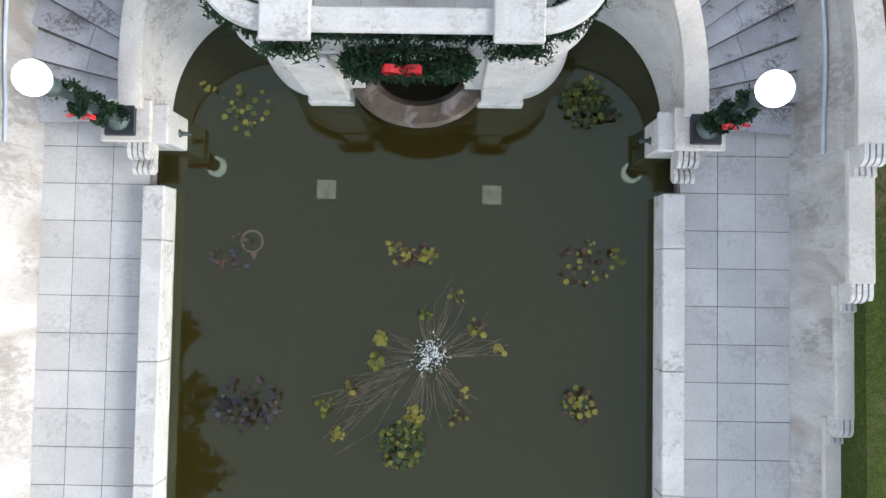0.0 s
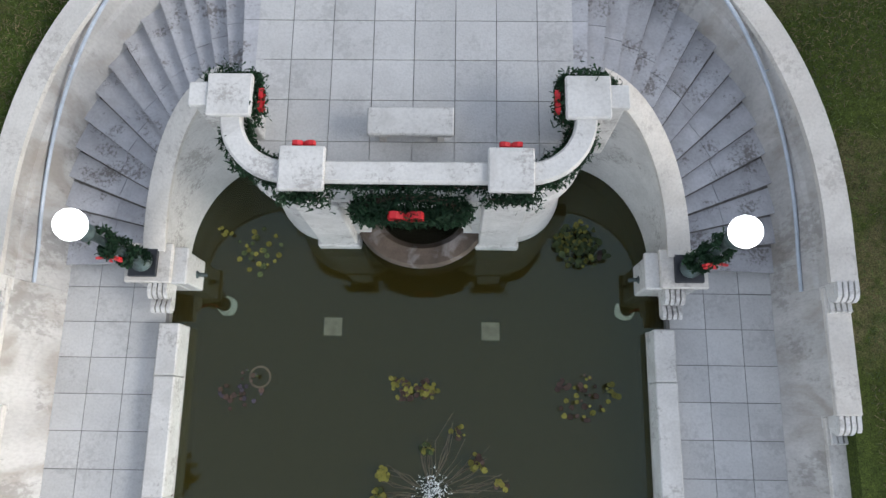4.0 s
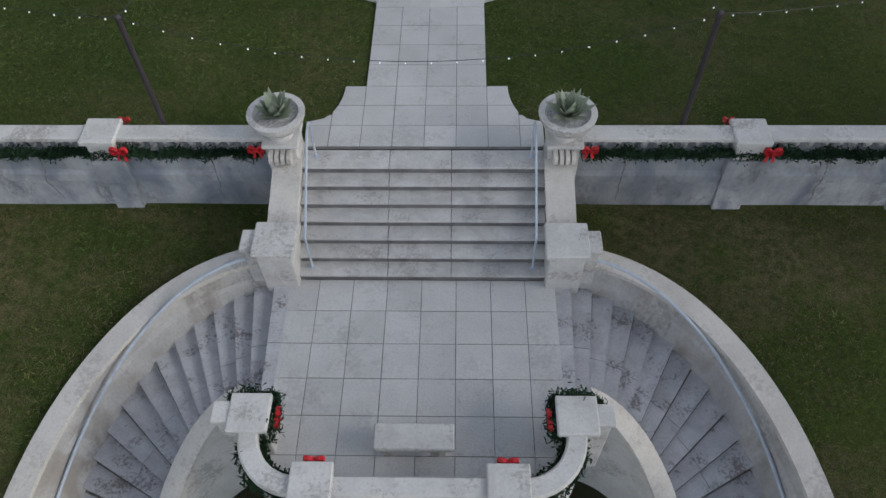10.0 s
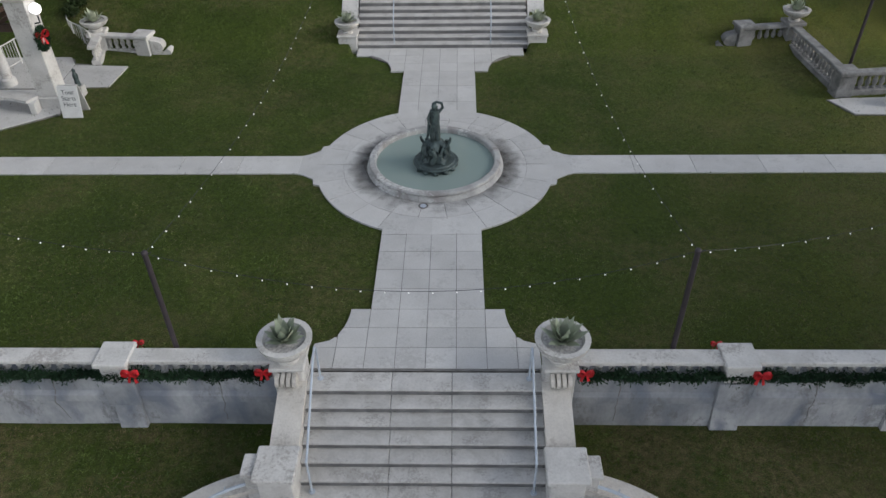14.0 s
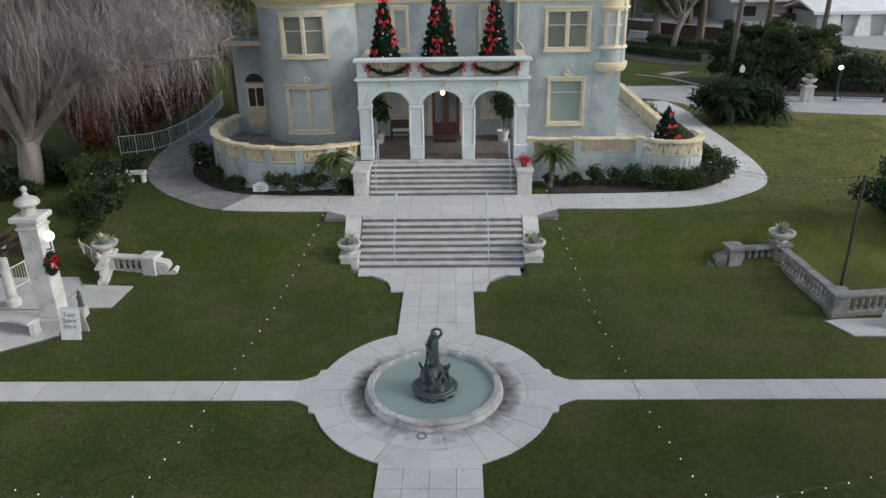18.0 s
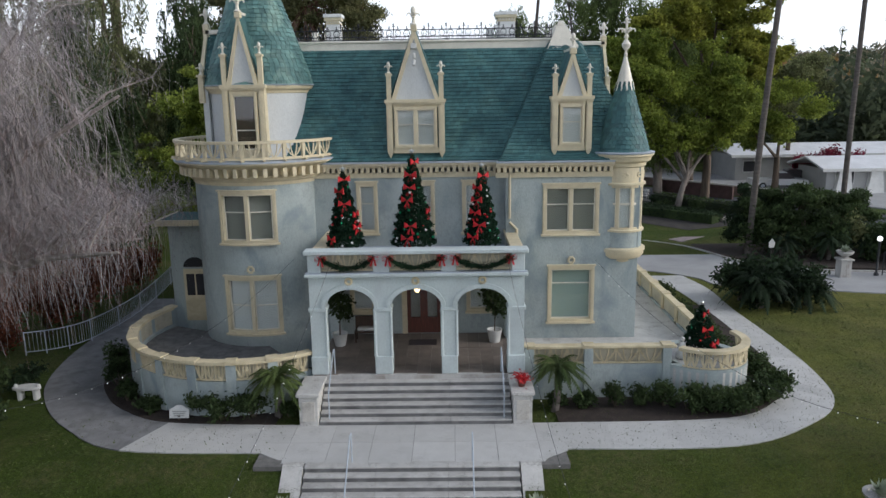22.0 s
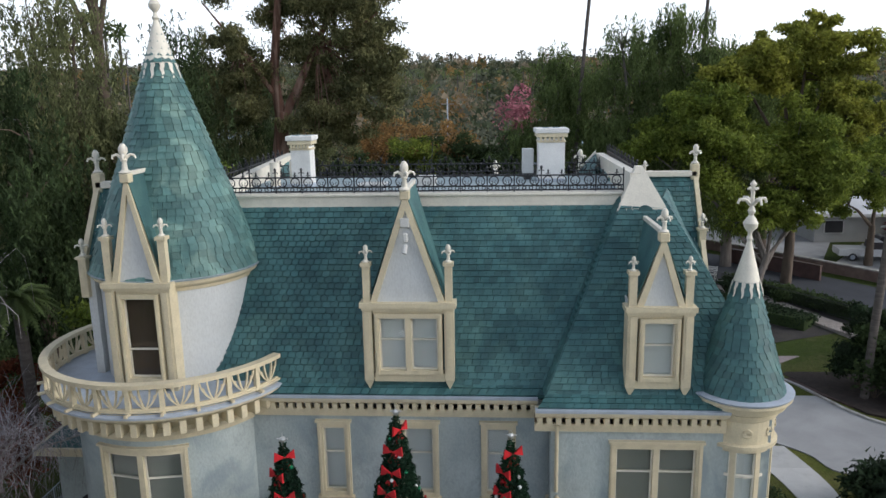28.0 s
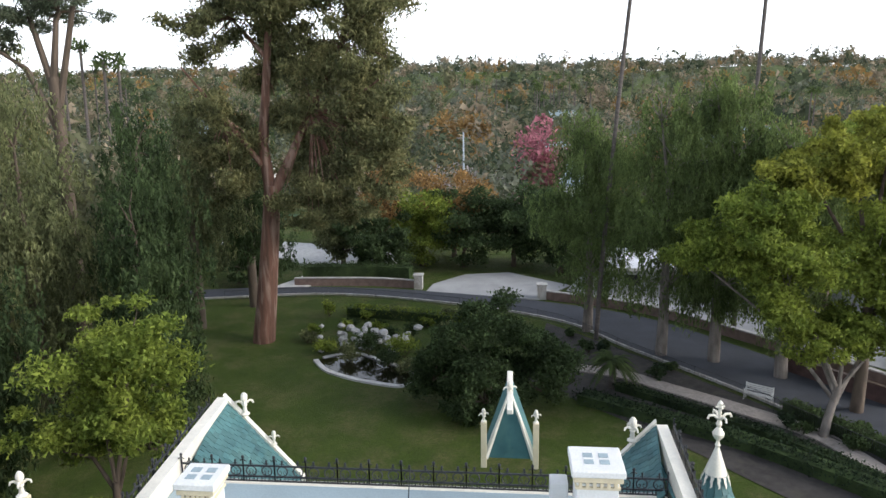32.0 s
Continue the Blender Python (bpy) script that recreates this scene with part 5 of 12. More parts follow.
def ring_mark():
    """Dark mark that fades out raggedly over the paving, strongest at the two sides of the basin."""
    m = mat("dark_paving_mark", (0.10, 0.095, 0.085), 0.9, 0.3, 3, 20, 0.1)
    n, l = m.node_tree.nodes, m.node_tree.links
    b, geo = n["Principled BSDF"], n.new("ShaderNodeNewGeometry")
    d, sp, r = n.new("ShaderNodeVectorMath"), n.new("ShaderNodeSeparateXYZ"), n.new("ShaderNodeVectorMath")
    d.inputs[1].default_value = (FX, FY, -1.315)
    d.operation, r.operation = 'SUBTRACT', 'LENGTH'
    l.new(geo.outputs["Position"], d.inputs[0])
    l.new(d.outputs[0], sp.inputs[0])
    l.new(d.outputs[0], r.inputs[0])
    fall, side, nz, cut = (n.new(k) for k in ("ShaderNodeMapRange", "ShaderNodeMapRange", "ShaderNodeTexNoise", "ShaderNodeMapRange"))
    ab, m1, ad = (n.new("ShaderNodeMath") for k in range(3))
    ab.operation, m1.operation, ad.operation = 'ABSOLUTE', 'MULTIPLY', 'MULTIPLY_ADD'
    l.new(r.outputs["Value"], fall.inputs[0])
    fall.inputs[1].default_value, fall.inputs[2].default_value, fall.inputs[3].default_value, fall.inputs[4].default_value = 1.85, 2.5, 1.0, 0.0
    l.new(sp.outputs[0], ab.inputs[0])
    l.new(ab.outputs[0], side.inputs[0])
    side.inputs[1].default_value, side.inputs[2].default_value, side.inputs[3].default_value, side.inputs[4].default_value = 1.3, 2.0, 0.45, 1.0
    l.new(fall.outputs[0], m1.inputs[0])
    l.new(side.outputs[0], m1.inputs[1])
    nz.inputs["Scale"].default_value, nz.inputs["Detail"].default_value = 4, 8
    l.new(geo.outputs["Position"], nz.inputs["Vector"])
    l.new(nz.outputs[0], ad.inputs[0])
    ad.inputs[1].default_value = 0.9
    l.new(m1.outputs[0], ad.inputs[2])
    l.new(ad.outputs[0], cut.inputs[0])
    cut.inputs[1].default_value, cut.inputs[2].default_value, cut.inputs[4].default_value = 0.62, 1.4, 0.85
    l.new(cut.outputs[0], b.inputs["Alpha"])
    return m


solid("dark_ring", Mb().lathe(FX, FY, [(1.84, -1.3155), (2.6, -1.3155)], 48, ends=False), ring_mark(), "dark ragged mark on the paving round the basin", "paving", "structure")
RIMST = mat("weathered_basin_rim", (0.37, 0.37, 0.36), 0.85, 0.25, 1.6, 16, 0.4, stain=0.75, stain_col=(0.20, 0.18, 0.17), speck=0.8, speck_col=(0.60, 0.60, 0.585))
fo = thing("fountain", "round stone fountain basin with dark bronze figure and turquoise water", "fountain", (FX, FY, Z_LAWN))
for k in range(6):
    a0, a1 = radians(60 * k + 18.1), radians(60 * k + 77.9)
    part("rim_stone", Mb().lathe(FX, FY, [(1.60, -1.40), (1.60, -1.13), (1.63, -1.10), (1.70, -1.095), (1.77, -1.105), (1.80, -1.14), (1.79, -1.19), (1.76, -1.21), (1.80, -1.25), (1.85, -1.30), (1.86, -1.34)], 12, a0, a1), RIMST, fo, "", True)
part("fountain_water", Mb().lathe(FX, FY, [(0.01, -1.26), (1.605, -1.26), (1.605, -1.24), (0.01, -1.24)], 40), FOUNTW, fo, "turquoise water")
part("basin_floor", Mb().lathe(FX, FY, [(0.01, -1.48), (1.62, -1.48), (1.62, -1.27)], 32, ends=False), mat("pale_basin_paint", (0.30, 0.45, 0.42), 0.7, 0.1, 2, 20, 0.1), fo)
SX, SY = FX + 0.03, FY - 0.18          # the bronze stands a little off the middle of the basin
part("plinth", Mb().lathe(SX, SY, [(0.44, -1.44), (0.44, -1.16), (0.54, -1.13), (0.60, -1.115), (0.61, -1.08), (0.585, -1.055), (0.53, -1.05), (0.50, -1.02), (0.40, -1.01), (0.0, -1.0)], 32), BRONZE, fo, "dark round bronze plinth", True)
for k in range(12):
    a = TAU * k / 12
    lb = Mb().lathe(0, 0, [(0.05, -1.42), (0.085, -1.27), (0.10, -1.18), (0.06, -1.13), (0, -1.12)], 8)
    lb.v = [(SX + 0.50 * math.cos(a) + x * 0.9, SY + 0.50 * math.sin(a) + y * 0.9, z) for x, y, z in lb.v]
    part("lobe", lb, BRONZE, fo, "", True)


def lump(pts, r0, r1, n=9, flat=1.0):
    """A limb or fold of the bronze: a tube with rounded ends, a little squeezed."""
    pts = [Vector(p) for p in pts]
    d0, d1 = (pts[1] - pts[0]).normalized(), (pts[-1] - pts[-2]).normalized()
    return st.tube([pts[0] - d0 * r0 * 0.7] + pts + [pts[-1] + d1 * r1 * 0.7], r0, n, r1)


st = Mb()
rnd2 = random.Random(4)
# the mass of rock and crouching shapes
prof = [(0.35, -1.02), (0.33, -0.95), (0.28, -0.84), (0.24, -0.74), (0.28, -0.64), (0.26, -0.56), (0.2, -0.50), (0.12, -0.46), (0.0, -0.45)]
o, nseg = len(st.v), 28
st.lathe(0, 0, prof, nseg, ends=False)
for i in range(o, len(st.v)):
    x, y, z = st.v[i]
    a = math.atan2(y, x)
    w = 1 + 0.20 * math.sin(4 * a + 7 * z) + 0.10 * math.sin(9 * a - 11 * z) + 0.06 * math.sin(15 * a + 23 * z)
    st.v[i] = (SX + x * w, SY + y * w, z)
for k in range(6):
    a = TAU * k / 6 + 0.3
    ca, sa = math.cos(a), math.sin(a)
    lump([(SX + 0.32 * ca, SY + 0.32 * sa, -0.96), (SX + 0.30 * ca - 0.07 * sa, SY + 0.30 * sa + 0.07 * ca, -0.80), (SX + 0.30 * ca, SY + 0.30 * sa, -0.66)], 0.085, 0.075)
    lump([(SX + 0.28 * ca, SY + 0.28 * sa, -0.66), (SX + 0.31 * ca, SY + 0.31 * sa, -0.56)], 0.07, 0.055)
    lump([(SX + 0.31 * ca, SY + 0.31 * sa, -0.55), (SX + 0.33 * ca + 0.12 * sa, SY + 0.33 * sa - 0.12 * ca, -0.66), (SX + 0.34 * ca + 0.15 * sa, SY + 0.34 * sa - 0.15 * ca, -0.88)], 0.035, 0.03, 6)
for a in (-0.2, 2.9):
    lump([(SX + 0.3 * math.cos(a), SY + 0.2 * math.sin(a), -0.6), (SX + 0.38 * math.cos(a), SY + 0.2 * math.sin(a), -0.48), (SX + 0.40 * math.cos(a), SY + 0.2 * math.sin(a), -0.40)], 0.05, 0.03, 6)
# the slender standing figure, one arm arched over the head, a cloth falling behind
lump([(SX + 0.04, SY, -0.5), (SX + 0.05, SY - 0.02, -0.28), (SX + 0.02, SY, -0.05)], 0.075, 0.11)
lump([(SX - 0.06, SY - 0.02, -0.5), (SX - 0.07, SY - 0.05, -0.28), (SX - 0.03, SY, -0.05)], 0.07, 0.10)
lump([(SX, SY, -0.06), (SX - 0.01, SY, 0.08), (SX + 0.01, SY, 0.20), (SX + 0.0, SY, 0.33)], 0.13, 0.115, 10)
lump([(SX, SY, 0.36), (SX, SY, 0.44)], 0.05, 0.045, 8)
st.ball(SX - 0.01, SY - 0.02, 0.51, 0.08, 10, 7, 1.2)
lump([(SX + 0.10, SY, 0.36), (SX + 0.20, SY + 0.02, 0.47), (SX + 0.17, SY + 0.01, 0.60), (SX + 0.04, SY, 0.635), (SX - 0.05, SY, 0.58)], 0.045, 0.03, 7)
lump([(SX - 0.11, SY, 0.34), (SX - 0.19, SY - 0.03, 0.18), (SX - 0.14, SY - 0.10, 0.04)], 0.042, 0.03, 7)
for k in range(5):
    x = SX - 0.16 + 0.03 * k
    lump([(x + 0.06, SY + 0.05, 0.38), (x - 0.01, SY + 0.07, 0.1), (x - 0.03 - 0.02 * (k % 2), SY + 0.06, -0.18), (x - 0.06, SY + 0.04, -0.42 + 0.08 * k)], 0.035, 0.028, 6)
solid("statue", st, BRONZE, "dark weathered bronze standing figure on a clustered base", "statue", smooth=True)

# ---- poles and strings of lights ----
BULB = glow("bulb_glow", (1.0, 0.97, 0.92), 0.4)
poles = {}
for key, x, y, zt in (("l", -4.82, 9.3, 1.40), ("r", 4.66, 9.32, 1.43), ("fr", 13.45, 22.3, 2.73)):
    p = thing("light_pole", "dark brown slim pole carrying strings of bulbs", "pole", (x, y, ground_z(x, y)), "light poles")
    part("pole", Mb().tube([(x, y, ground_z(x, y) - 0.2), (x, y, zt)], 0.05, 10), DARKP, p, smooth=True)
    part("cap", Mb().ball(x, y, zt, 0.06, 10, 6), DARKP, p)
    part("hook", Mb().tube([(x, y, zt - 0.05), (x + 0.12, y, zt + 0.02)], 0.01, 5), IRON, p)
    poles[key] = (x, y, zt)


def light_string(a, b, sag, n):
    a, b = Vector(a), Vector(b)
    g = thing("string_lights", "thin dark cable with small white bulbs", "string lights", tuple(a), "string lights")
    m = 24
    pts = [a.lerp(b, i / m) - Vector((0, 0, sag * 4 * (i / m) * (1 - i / m))) for i in range(m + 1)]
    part("cable", Mb().tube(pts, 0.006, 4), IRON, g)
    bulb = Mb().ball(0, 0, -0.04, 0.0145, 6, 4)
    bm = link_mesh("bulb", bulb.v, bulb.f, BULB, True)
    for i in range(n):
        t = (i + 0.5) / n
        p = a.lerp(b, t) - Vector((0, 0, sag * 4 * t * (1 - t)))
        share("bulb", bm, g, Matrix.Translation(p))


light_string(poles["l"], poles["r"], 0.9, 22)
light_string(poles["l"], (-2.7, 31.2, 5.2), 1.7, 40)
light_string(poles["r"], (3.0, 31.2, 5.2), 1.9, 40)
light_string(poles["l"], (-16.0, 13.0, 2.4), 0.8, 22)
light_string(poles["r"], (16.0, 14.0, 1.8), 0.9, 22)
light_string(poles["fr"], (6.5, 33.7, 4.2), 1.6, 26)
light_string((-12.2, 24.0, 2.6), (-4.6, 33.4, 4.4), 1.4, 26)

# ---- stairs up to the house terrace ----
fl = thing("staircase", "flight of wide grey concrete steps up to the house terrace", "stairs", (0.03, 24.5, Z_LAWN), kind="structure")
for i in range(8):
    z = Z_LAWN + (Z_TERR - Z_LAWN) * (i + 1) / 8
    y0 = 24.52 + 0.245 * i
    for xa, xb in ((-3.02, -1.0), (-1.0, 1.05), (1.05, 3.06)):
        part("tread", Mb().box(xa + 0.003, y0 - 0.02, z - 0.05, xb - 0.003, y0 + 0.30, z, 0.01), STEPM, fl)
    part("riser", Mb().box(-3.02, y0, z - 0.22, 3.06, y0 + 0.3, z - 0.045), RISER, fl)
for a, x in ((-1, -3.36), (1, 3.40)):
    ck = thing("stair_cheek", "sloping stone cheek wall ending in a square pedestal", "wall", (x, 25, Z_LAWN), "house stair cheeks", "structure")
    part("pedestal", Mb().box(x - 0.33, 24.45, -1.6, x + 0.33, 25.1, -0.9, 0.02), STONE, ck)
    part("cap", Mb().box(x - 0.37, 24.41, -0.9, x + 0.37, 25.14, -0.82, 0.015), STONE, ck)
    part("cheek", Mb().slab([(x - 0.30, 25.1, -1.6), (x - 0.30, 26.5, -0.4), (x - 0.30, 26.5, 0.02), (x - 0.30, 26.35, 0.02), (x - 0.30, 25.1, -0.85)], (0.6, 0, 0)), STONE, ck)
    urn(x, 24.78, -0.82, 0.44, 0.42, 15 + a)
    hx = 0.02 + a * 1.72
    hr = thing("handrail", "blue-grey pipe handrail on the terrace steps", "handrail", (hx, 25, Z_LAWN), "step handrails")
    part("rail", Mb().tube([(hx, 24.55, -1.16), (hx, 24.6, -0.35), (hx, 26.3, 0.92), (hx, 26.5, 0.9), (hx, 26.5, 0)], 0.02, 8), BLUEI, hr, smooth=True)

# ---- terrace walk round the house ----
tw = bed([(-4.5, 26.3), (4.5, 26.3), (4.5, 28.95), (-4.5, 28.95)], Z_TERR, "pavement", "pale concrete terrace walk curving round the house")
paved(tw, "slab", lambda y: -3.75 - 0.8 * smooth(26.5, 27.2, y), lambda y: 3.8 + 0.8 * smooth(26.5, 27.2, y), 26.46, 28.95, 1.25, Z_TERR, x_off=0, rows=2)
OUT_R = [(4.55, 27.2), (9.6, 27.3), (12.4, 28.7), (14.0, 30.4), (14.6, 33.1), (14.7, 37.0), (14.6, 41.0), (14.7, 44.6), (14.2, 47.6)]
IN_R = [(4.55, 28.95), (9.9, 29.15), (11.9, 30.3), (12.9, 31.7), (13.3, 33.6), (13.4, 37.0), (13.3, 41.0), (13.0, 44.6), (12.3, 47.6)]
OUT_L = [(-4.5, 27.1), (-8.8, 27.35), (-11.0, 28.7), (-12.7, 30.5), (-14.0, 33.0), (-14.6, 37.0), (-14.6, 44.0)]
IN_L = [(-4.5, 28.95), (-8.0, 29.2), (-9.6, 29.95), (-10.9, 31.2), (-11.9, 33.2), (-12.4, 37.0), (-12.4, 44.0)]


def curve(pts, n):
    """n + 1 even places on a smooth line through pts."""
    P = [Vector((*p, 0)) for p in pts]
    out2 = []
    for i in range(len(P) - 1):
        p0, p1, p2, p3 = P[max(i - 1, 0)], P[i], P[i + 1], P[min(i + 2, len(P) - 1)]
        for k in range(n):
            t = k / n
            out2.append(0.5 * ((2 * p1) + (p2 - p0) * t + (2 * p0 - 5 * p1 + 4 * p2 - p3) * t * t + (3 * p1 - p0 - 3 * p2 + p3) * t ** 3))
    out2.append(P[-1])
    return [(q.x, q.y) for q in out2]


for o, i_ in ((OUT_R, IN_R), (OUT_L, IN_L)):
    A, B = curve(o, 6), curve(i_, 6)
    # older stained slabs on the left, with the shade there also in their colour
    OLD_SHADED = mat("old_shaded_concrete_slab", (0.22, 0.22, 0.225), 0.88, 0.15, 2.0, 30, 0.3, stain=0.6, stain_col=(0.13, 0.13, 0.13), island=0.06) if o is OUT_L else TILE
    for k in range(0, len(A) - 1, 2):
        ia, ib = A[k:k + 3], B[k:k + 3]
        part("slab", Mb().prism(ia + ib[::-1], -0.12, Z_TERR + 0.003 * (k % 4 == 0)), OLD_SHADED if ia[0][0] < -8.2 else TILE, tw)

# ---- house ----
house = thing("house", "three-storey chateau-style house of grey-blue stucco with cream trim and teal roofs", "house", (0, 36, 0))
YR, YM = 33.87, 34.60        # front of the right wing and of the middle
TX, TY, TR = -6.15, 35.75, 2.5   # tower drum
UX, UY = -6.1, 36.08           # its upper storey and cone
CXR, CYR = 7.55, 34.50       # corner turret


def window(mp, u0, u1, z0, z1, cols=2, blind=None, seg=1, sill=True, split=0.5, cas=0.14, deep=0.0, lower=None):
    """A sash window: cream casing and sill, mullion, sashes, panes and blinds behind."""
    w = Mb()
    c = cas
    holed_wall(w, u0, u1, z0, z1, 0.19, [(u0 + c, u1 - c, z0 + c * 0.8, z1 - c)], lambda u, d, z: mp(u, d + 0.07, z), 0.25 if seg > 1 else None)
    win = part("window", w, CREAM, house, "sash window with cream moulded casing", weld=True)
    for ub_ in (u0 + 0.035, u1 - 0.08):
        part("bead", Mb().strip(ub_, ub_ + 0.045, 0.07, 0.095, z0, z1, mp, 1), CREAM, win)
    if sill:
        part("sill", Mb().strip(u0 - 0.05, u1 + 0.05, -0.05, 0.14, z0 - 0.07, z0, mp, seg), CREAM, win)
        part("head", Mb().strip(u0 - 0.04, u1 + 0.04, -0.05, 0.12, z1, z1 + 0.06, mp, seg), CREAM, win)
    a, b = u0 + c, u1 - c
    gap = 0.13 if cols > 1 else 0.0
    cw = (b - a - gap * (cols - 1)) / cols
    for k in range(cols):
        ua = a + k * (cw + gap)
        ub = ua + cw
        if k:
            part("mullion", Mb().strip(ua - gap, ua, -0.12, 0.06, z0 + c * 0.8, z1 - c, mp, 1), CREAM, win)
        za, zb = z0 + c * 0.8, z1 - c
        zm = za + (zb - za) * split
        sm = Mb()
        t = 0.035
        for lo, hi, d in ((za, zm + t / 2, -0.07), (zm - t / 2, zb, -0.04)):
            sm.strip(ua, ua + t, d - 0.035, d, lo, hi, mp, 1)
            sm.strip(ub - t, ub, d - 0.035, d, lo, hi, mp, 1)
            sm.strip(ua + t, ub - t, d - 0.035, d, lo, lo + t, mp, 1)
            sm.strip(ua + t, ub - t, d - 0.035, d, hi - t, hi, mp, 1)
        part("sash", sm, IVORY, win)
        for lo, hi, d in ((za + t, zm - t / 2, -0.09), (zm + t / 2, zb - t, -0.06)):
            g = part("pane", Mb().strip(ua + t, ub - t, d - 0.006, d, lo, hi, mp, 1), GLASS, win)
            g.visible_shadow = False
        mid = zm if lower else za
        part("blind", Mb().strip(ua, ub, -0.17, -0.16, mid, zb, mp, 1), blind or BLIND, win, "drawn pale blind")
        if lower:
            part("screen", Mb().strip(ua, ub, -0.17, -0.16, za, mid, mp, 1), lower, win, "grey screen")
    return win


# right wing, front and flank
mpR = flat_map(0, YR)
wl_ = Mb()
HOLES_R = [(4.78, 6.52, 1.78, 3.93), (4.56, 6.62, 5.15, 6.98)]
holed_wall(wl_, 3.22, 8.1, Z_PORCH - 1.2, 7.66, 0.35, HOLES_R, mpR)
part("wall", wl_, WALLM, house, "weathered grey-blue stucco front", weld=True)
mpF = flat_map(8.1, YR, 0, 1)
wl_ = Mb()
holed_wall(wl_, 0.36, 12.5, -0.1, 7.66, 0.35, [(3.0, 4.6, 1.8, 3.9), (7.4, 9.0, 1.8, 3.9), (3.0, 4.6, 5.15, 7.0), (7.4, 9.0, 5.15, 7.0)], mpF)
part("wall", wl_, WALLM, house, "grey-blue stucco flank", weld=True)
window(mpR, 4.78, 6.52, 1.78, 3.93, 1, mat("pale_green_blind", (0.42, 0.52, 0.47), 0.7, 0.05, 2, 30, 0.0), split=0.72)
window(mpR, 4.56, 6.62, 5.15, 6.98, 2, BLINDG, split=0.62)
for ua, ub in ((3.0, 4.6), (7.4, 9.0)):
    window(mpF, ua, ub, 1.8, 3.9, 1)
    window(mpF, ua, ub, 5.15, 7.0, 1)
for x, z in ((5.65, 4.16),):
    orn = Mb()
    orn.tube([(x + (0.10 + 0.015 * (k % 2)) * math.cos(TAU * k / 16), YR - 0.03, z + (0.10 + 0.015 * (k % 2)) * math.sin(TAU * k / 16)) for k in range(16)], 0.045, 6, closed=True)
    part("ornament", orn, CREAM, house, "small carved rosette")
# drain pipe and stepped trim between wing and middle
part("drain_pipe", Mb().tube([(3.62, YR - 0.06, 0.9), (3.62, YR - 0.06, 5.35), (3.35, YR - 0.06, 5.62)], 0.05, 8), CREAM, house, "cream painted drain pipe")
part("drain_pipe", Mb().tube([(3.35, YR - 0.06, 5.75), (3.35, YR - 0.06, 7.4)], 0.045, 8), CREAM, house)

# middle wall behind the porch
mpM = flat_map(0, YM)
wl_ = Mb()
MH = [(-2.35, -1.55, 5.12, 7.06), (-0.35, 0.6, 5.12, 7.06), (1.62, 2.45, 5.12, 7.06), (-0.75, 0.95, 1.12, 3.95), (1.75, 2.75, 2.0, 3.7), (-2.75, -1.75, 2.0, 3.7)]
holed_wall(wl_, -4.3, 3.45, -0.1, 7.66, 0.35, MH, mpM)
part("wall", wl_, WALLM, house, "grey-blue stucco middle front", weld=True)
for u0, u1 in ((-2.35, -1.55), (-0.35, 0.6), (1.62, 2.45)):
    window(mpM, u0, u1, 5.12, 7.06, 1, split=0.6)
for u0, u1 in ((1.75, 2.75), (-2.75, -1.75)):
    window(mpM, u0, u1, 2.0, 3.7, 1, split=0.5)
dr = part("door", Mb().strip(-0.75, -0.55, -0.1, 0.05, 1.12, 3.95, mpM).strip(0.75, 0.95, -0.1, 0.05, 1.12, 3.95, mpM).strip(-0.55, 0.75, -0.1, 0.05, 3.78, 3.95, mpM), CREAM, house, "cream door surround")
for k in range(2):
    ua = -0.55 + 0.65 * k
    lf_ = Mb()
    lf_.strip(ua, ua + 0.14, -0.12, -0.06, 1.12, 3.78, mpM).strip(ua + 0.51, ua + 0.65, -0.12, -0.06, 1.12, 3.78, mpM)
    lf_.strip(ua + 0.14, ua + 0.51, -0.12, -0.06, 1.12, 1.75, mpM).strip(ua + 0.14, ua + 0.51, -0.12, -0.06, 3.6, 3.78, mpM)
    part("door_leaf", lf_, WOODR, dr, "dark red wooden leaf")
    part("door_glass", Mb().strip(ua + 0.14, ua + 0.51, -0.10, -0.09, 1.75, 3.6, mpM), GLASS, dr)
    part("curtain", Mb().strip(ua + 0.14, ua + 0.51, -0.16, -0.15, 1.75, 3.6, mpM), BLINDG, dr)
part("back_wall", Mb().box(-8.0, 46.2, -0.1, 8.1, 46.5, 7.9), WALLM, house)
part("wall", Mb().box(-8.3, 37.0, -0.1, -7.95, 46.3, 7.9), WALLM, house, "grey-blue stucco left flank")
part("inner_wall", Mb().box(-7.9, 36.2, 0.0, 7.7, 36.3, 7.9), DARKIN, house, "near-black sheet for the unlit rooms behind the windows")
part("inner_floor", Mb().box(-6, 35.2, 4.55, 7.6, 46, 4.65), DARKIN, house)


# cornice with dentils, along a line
# brown stands in for the deep shadow between the dentils
DENTB = mat("shadow_brown_recess", (0.17, 0.125, 0.075), 0.8, 0.15, 4, 30, 0.2)


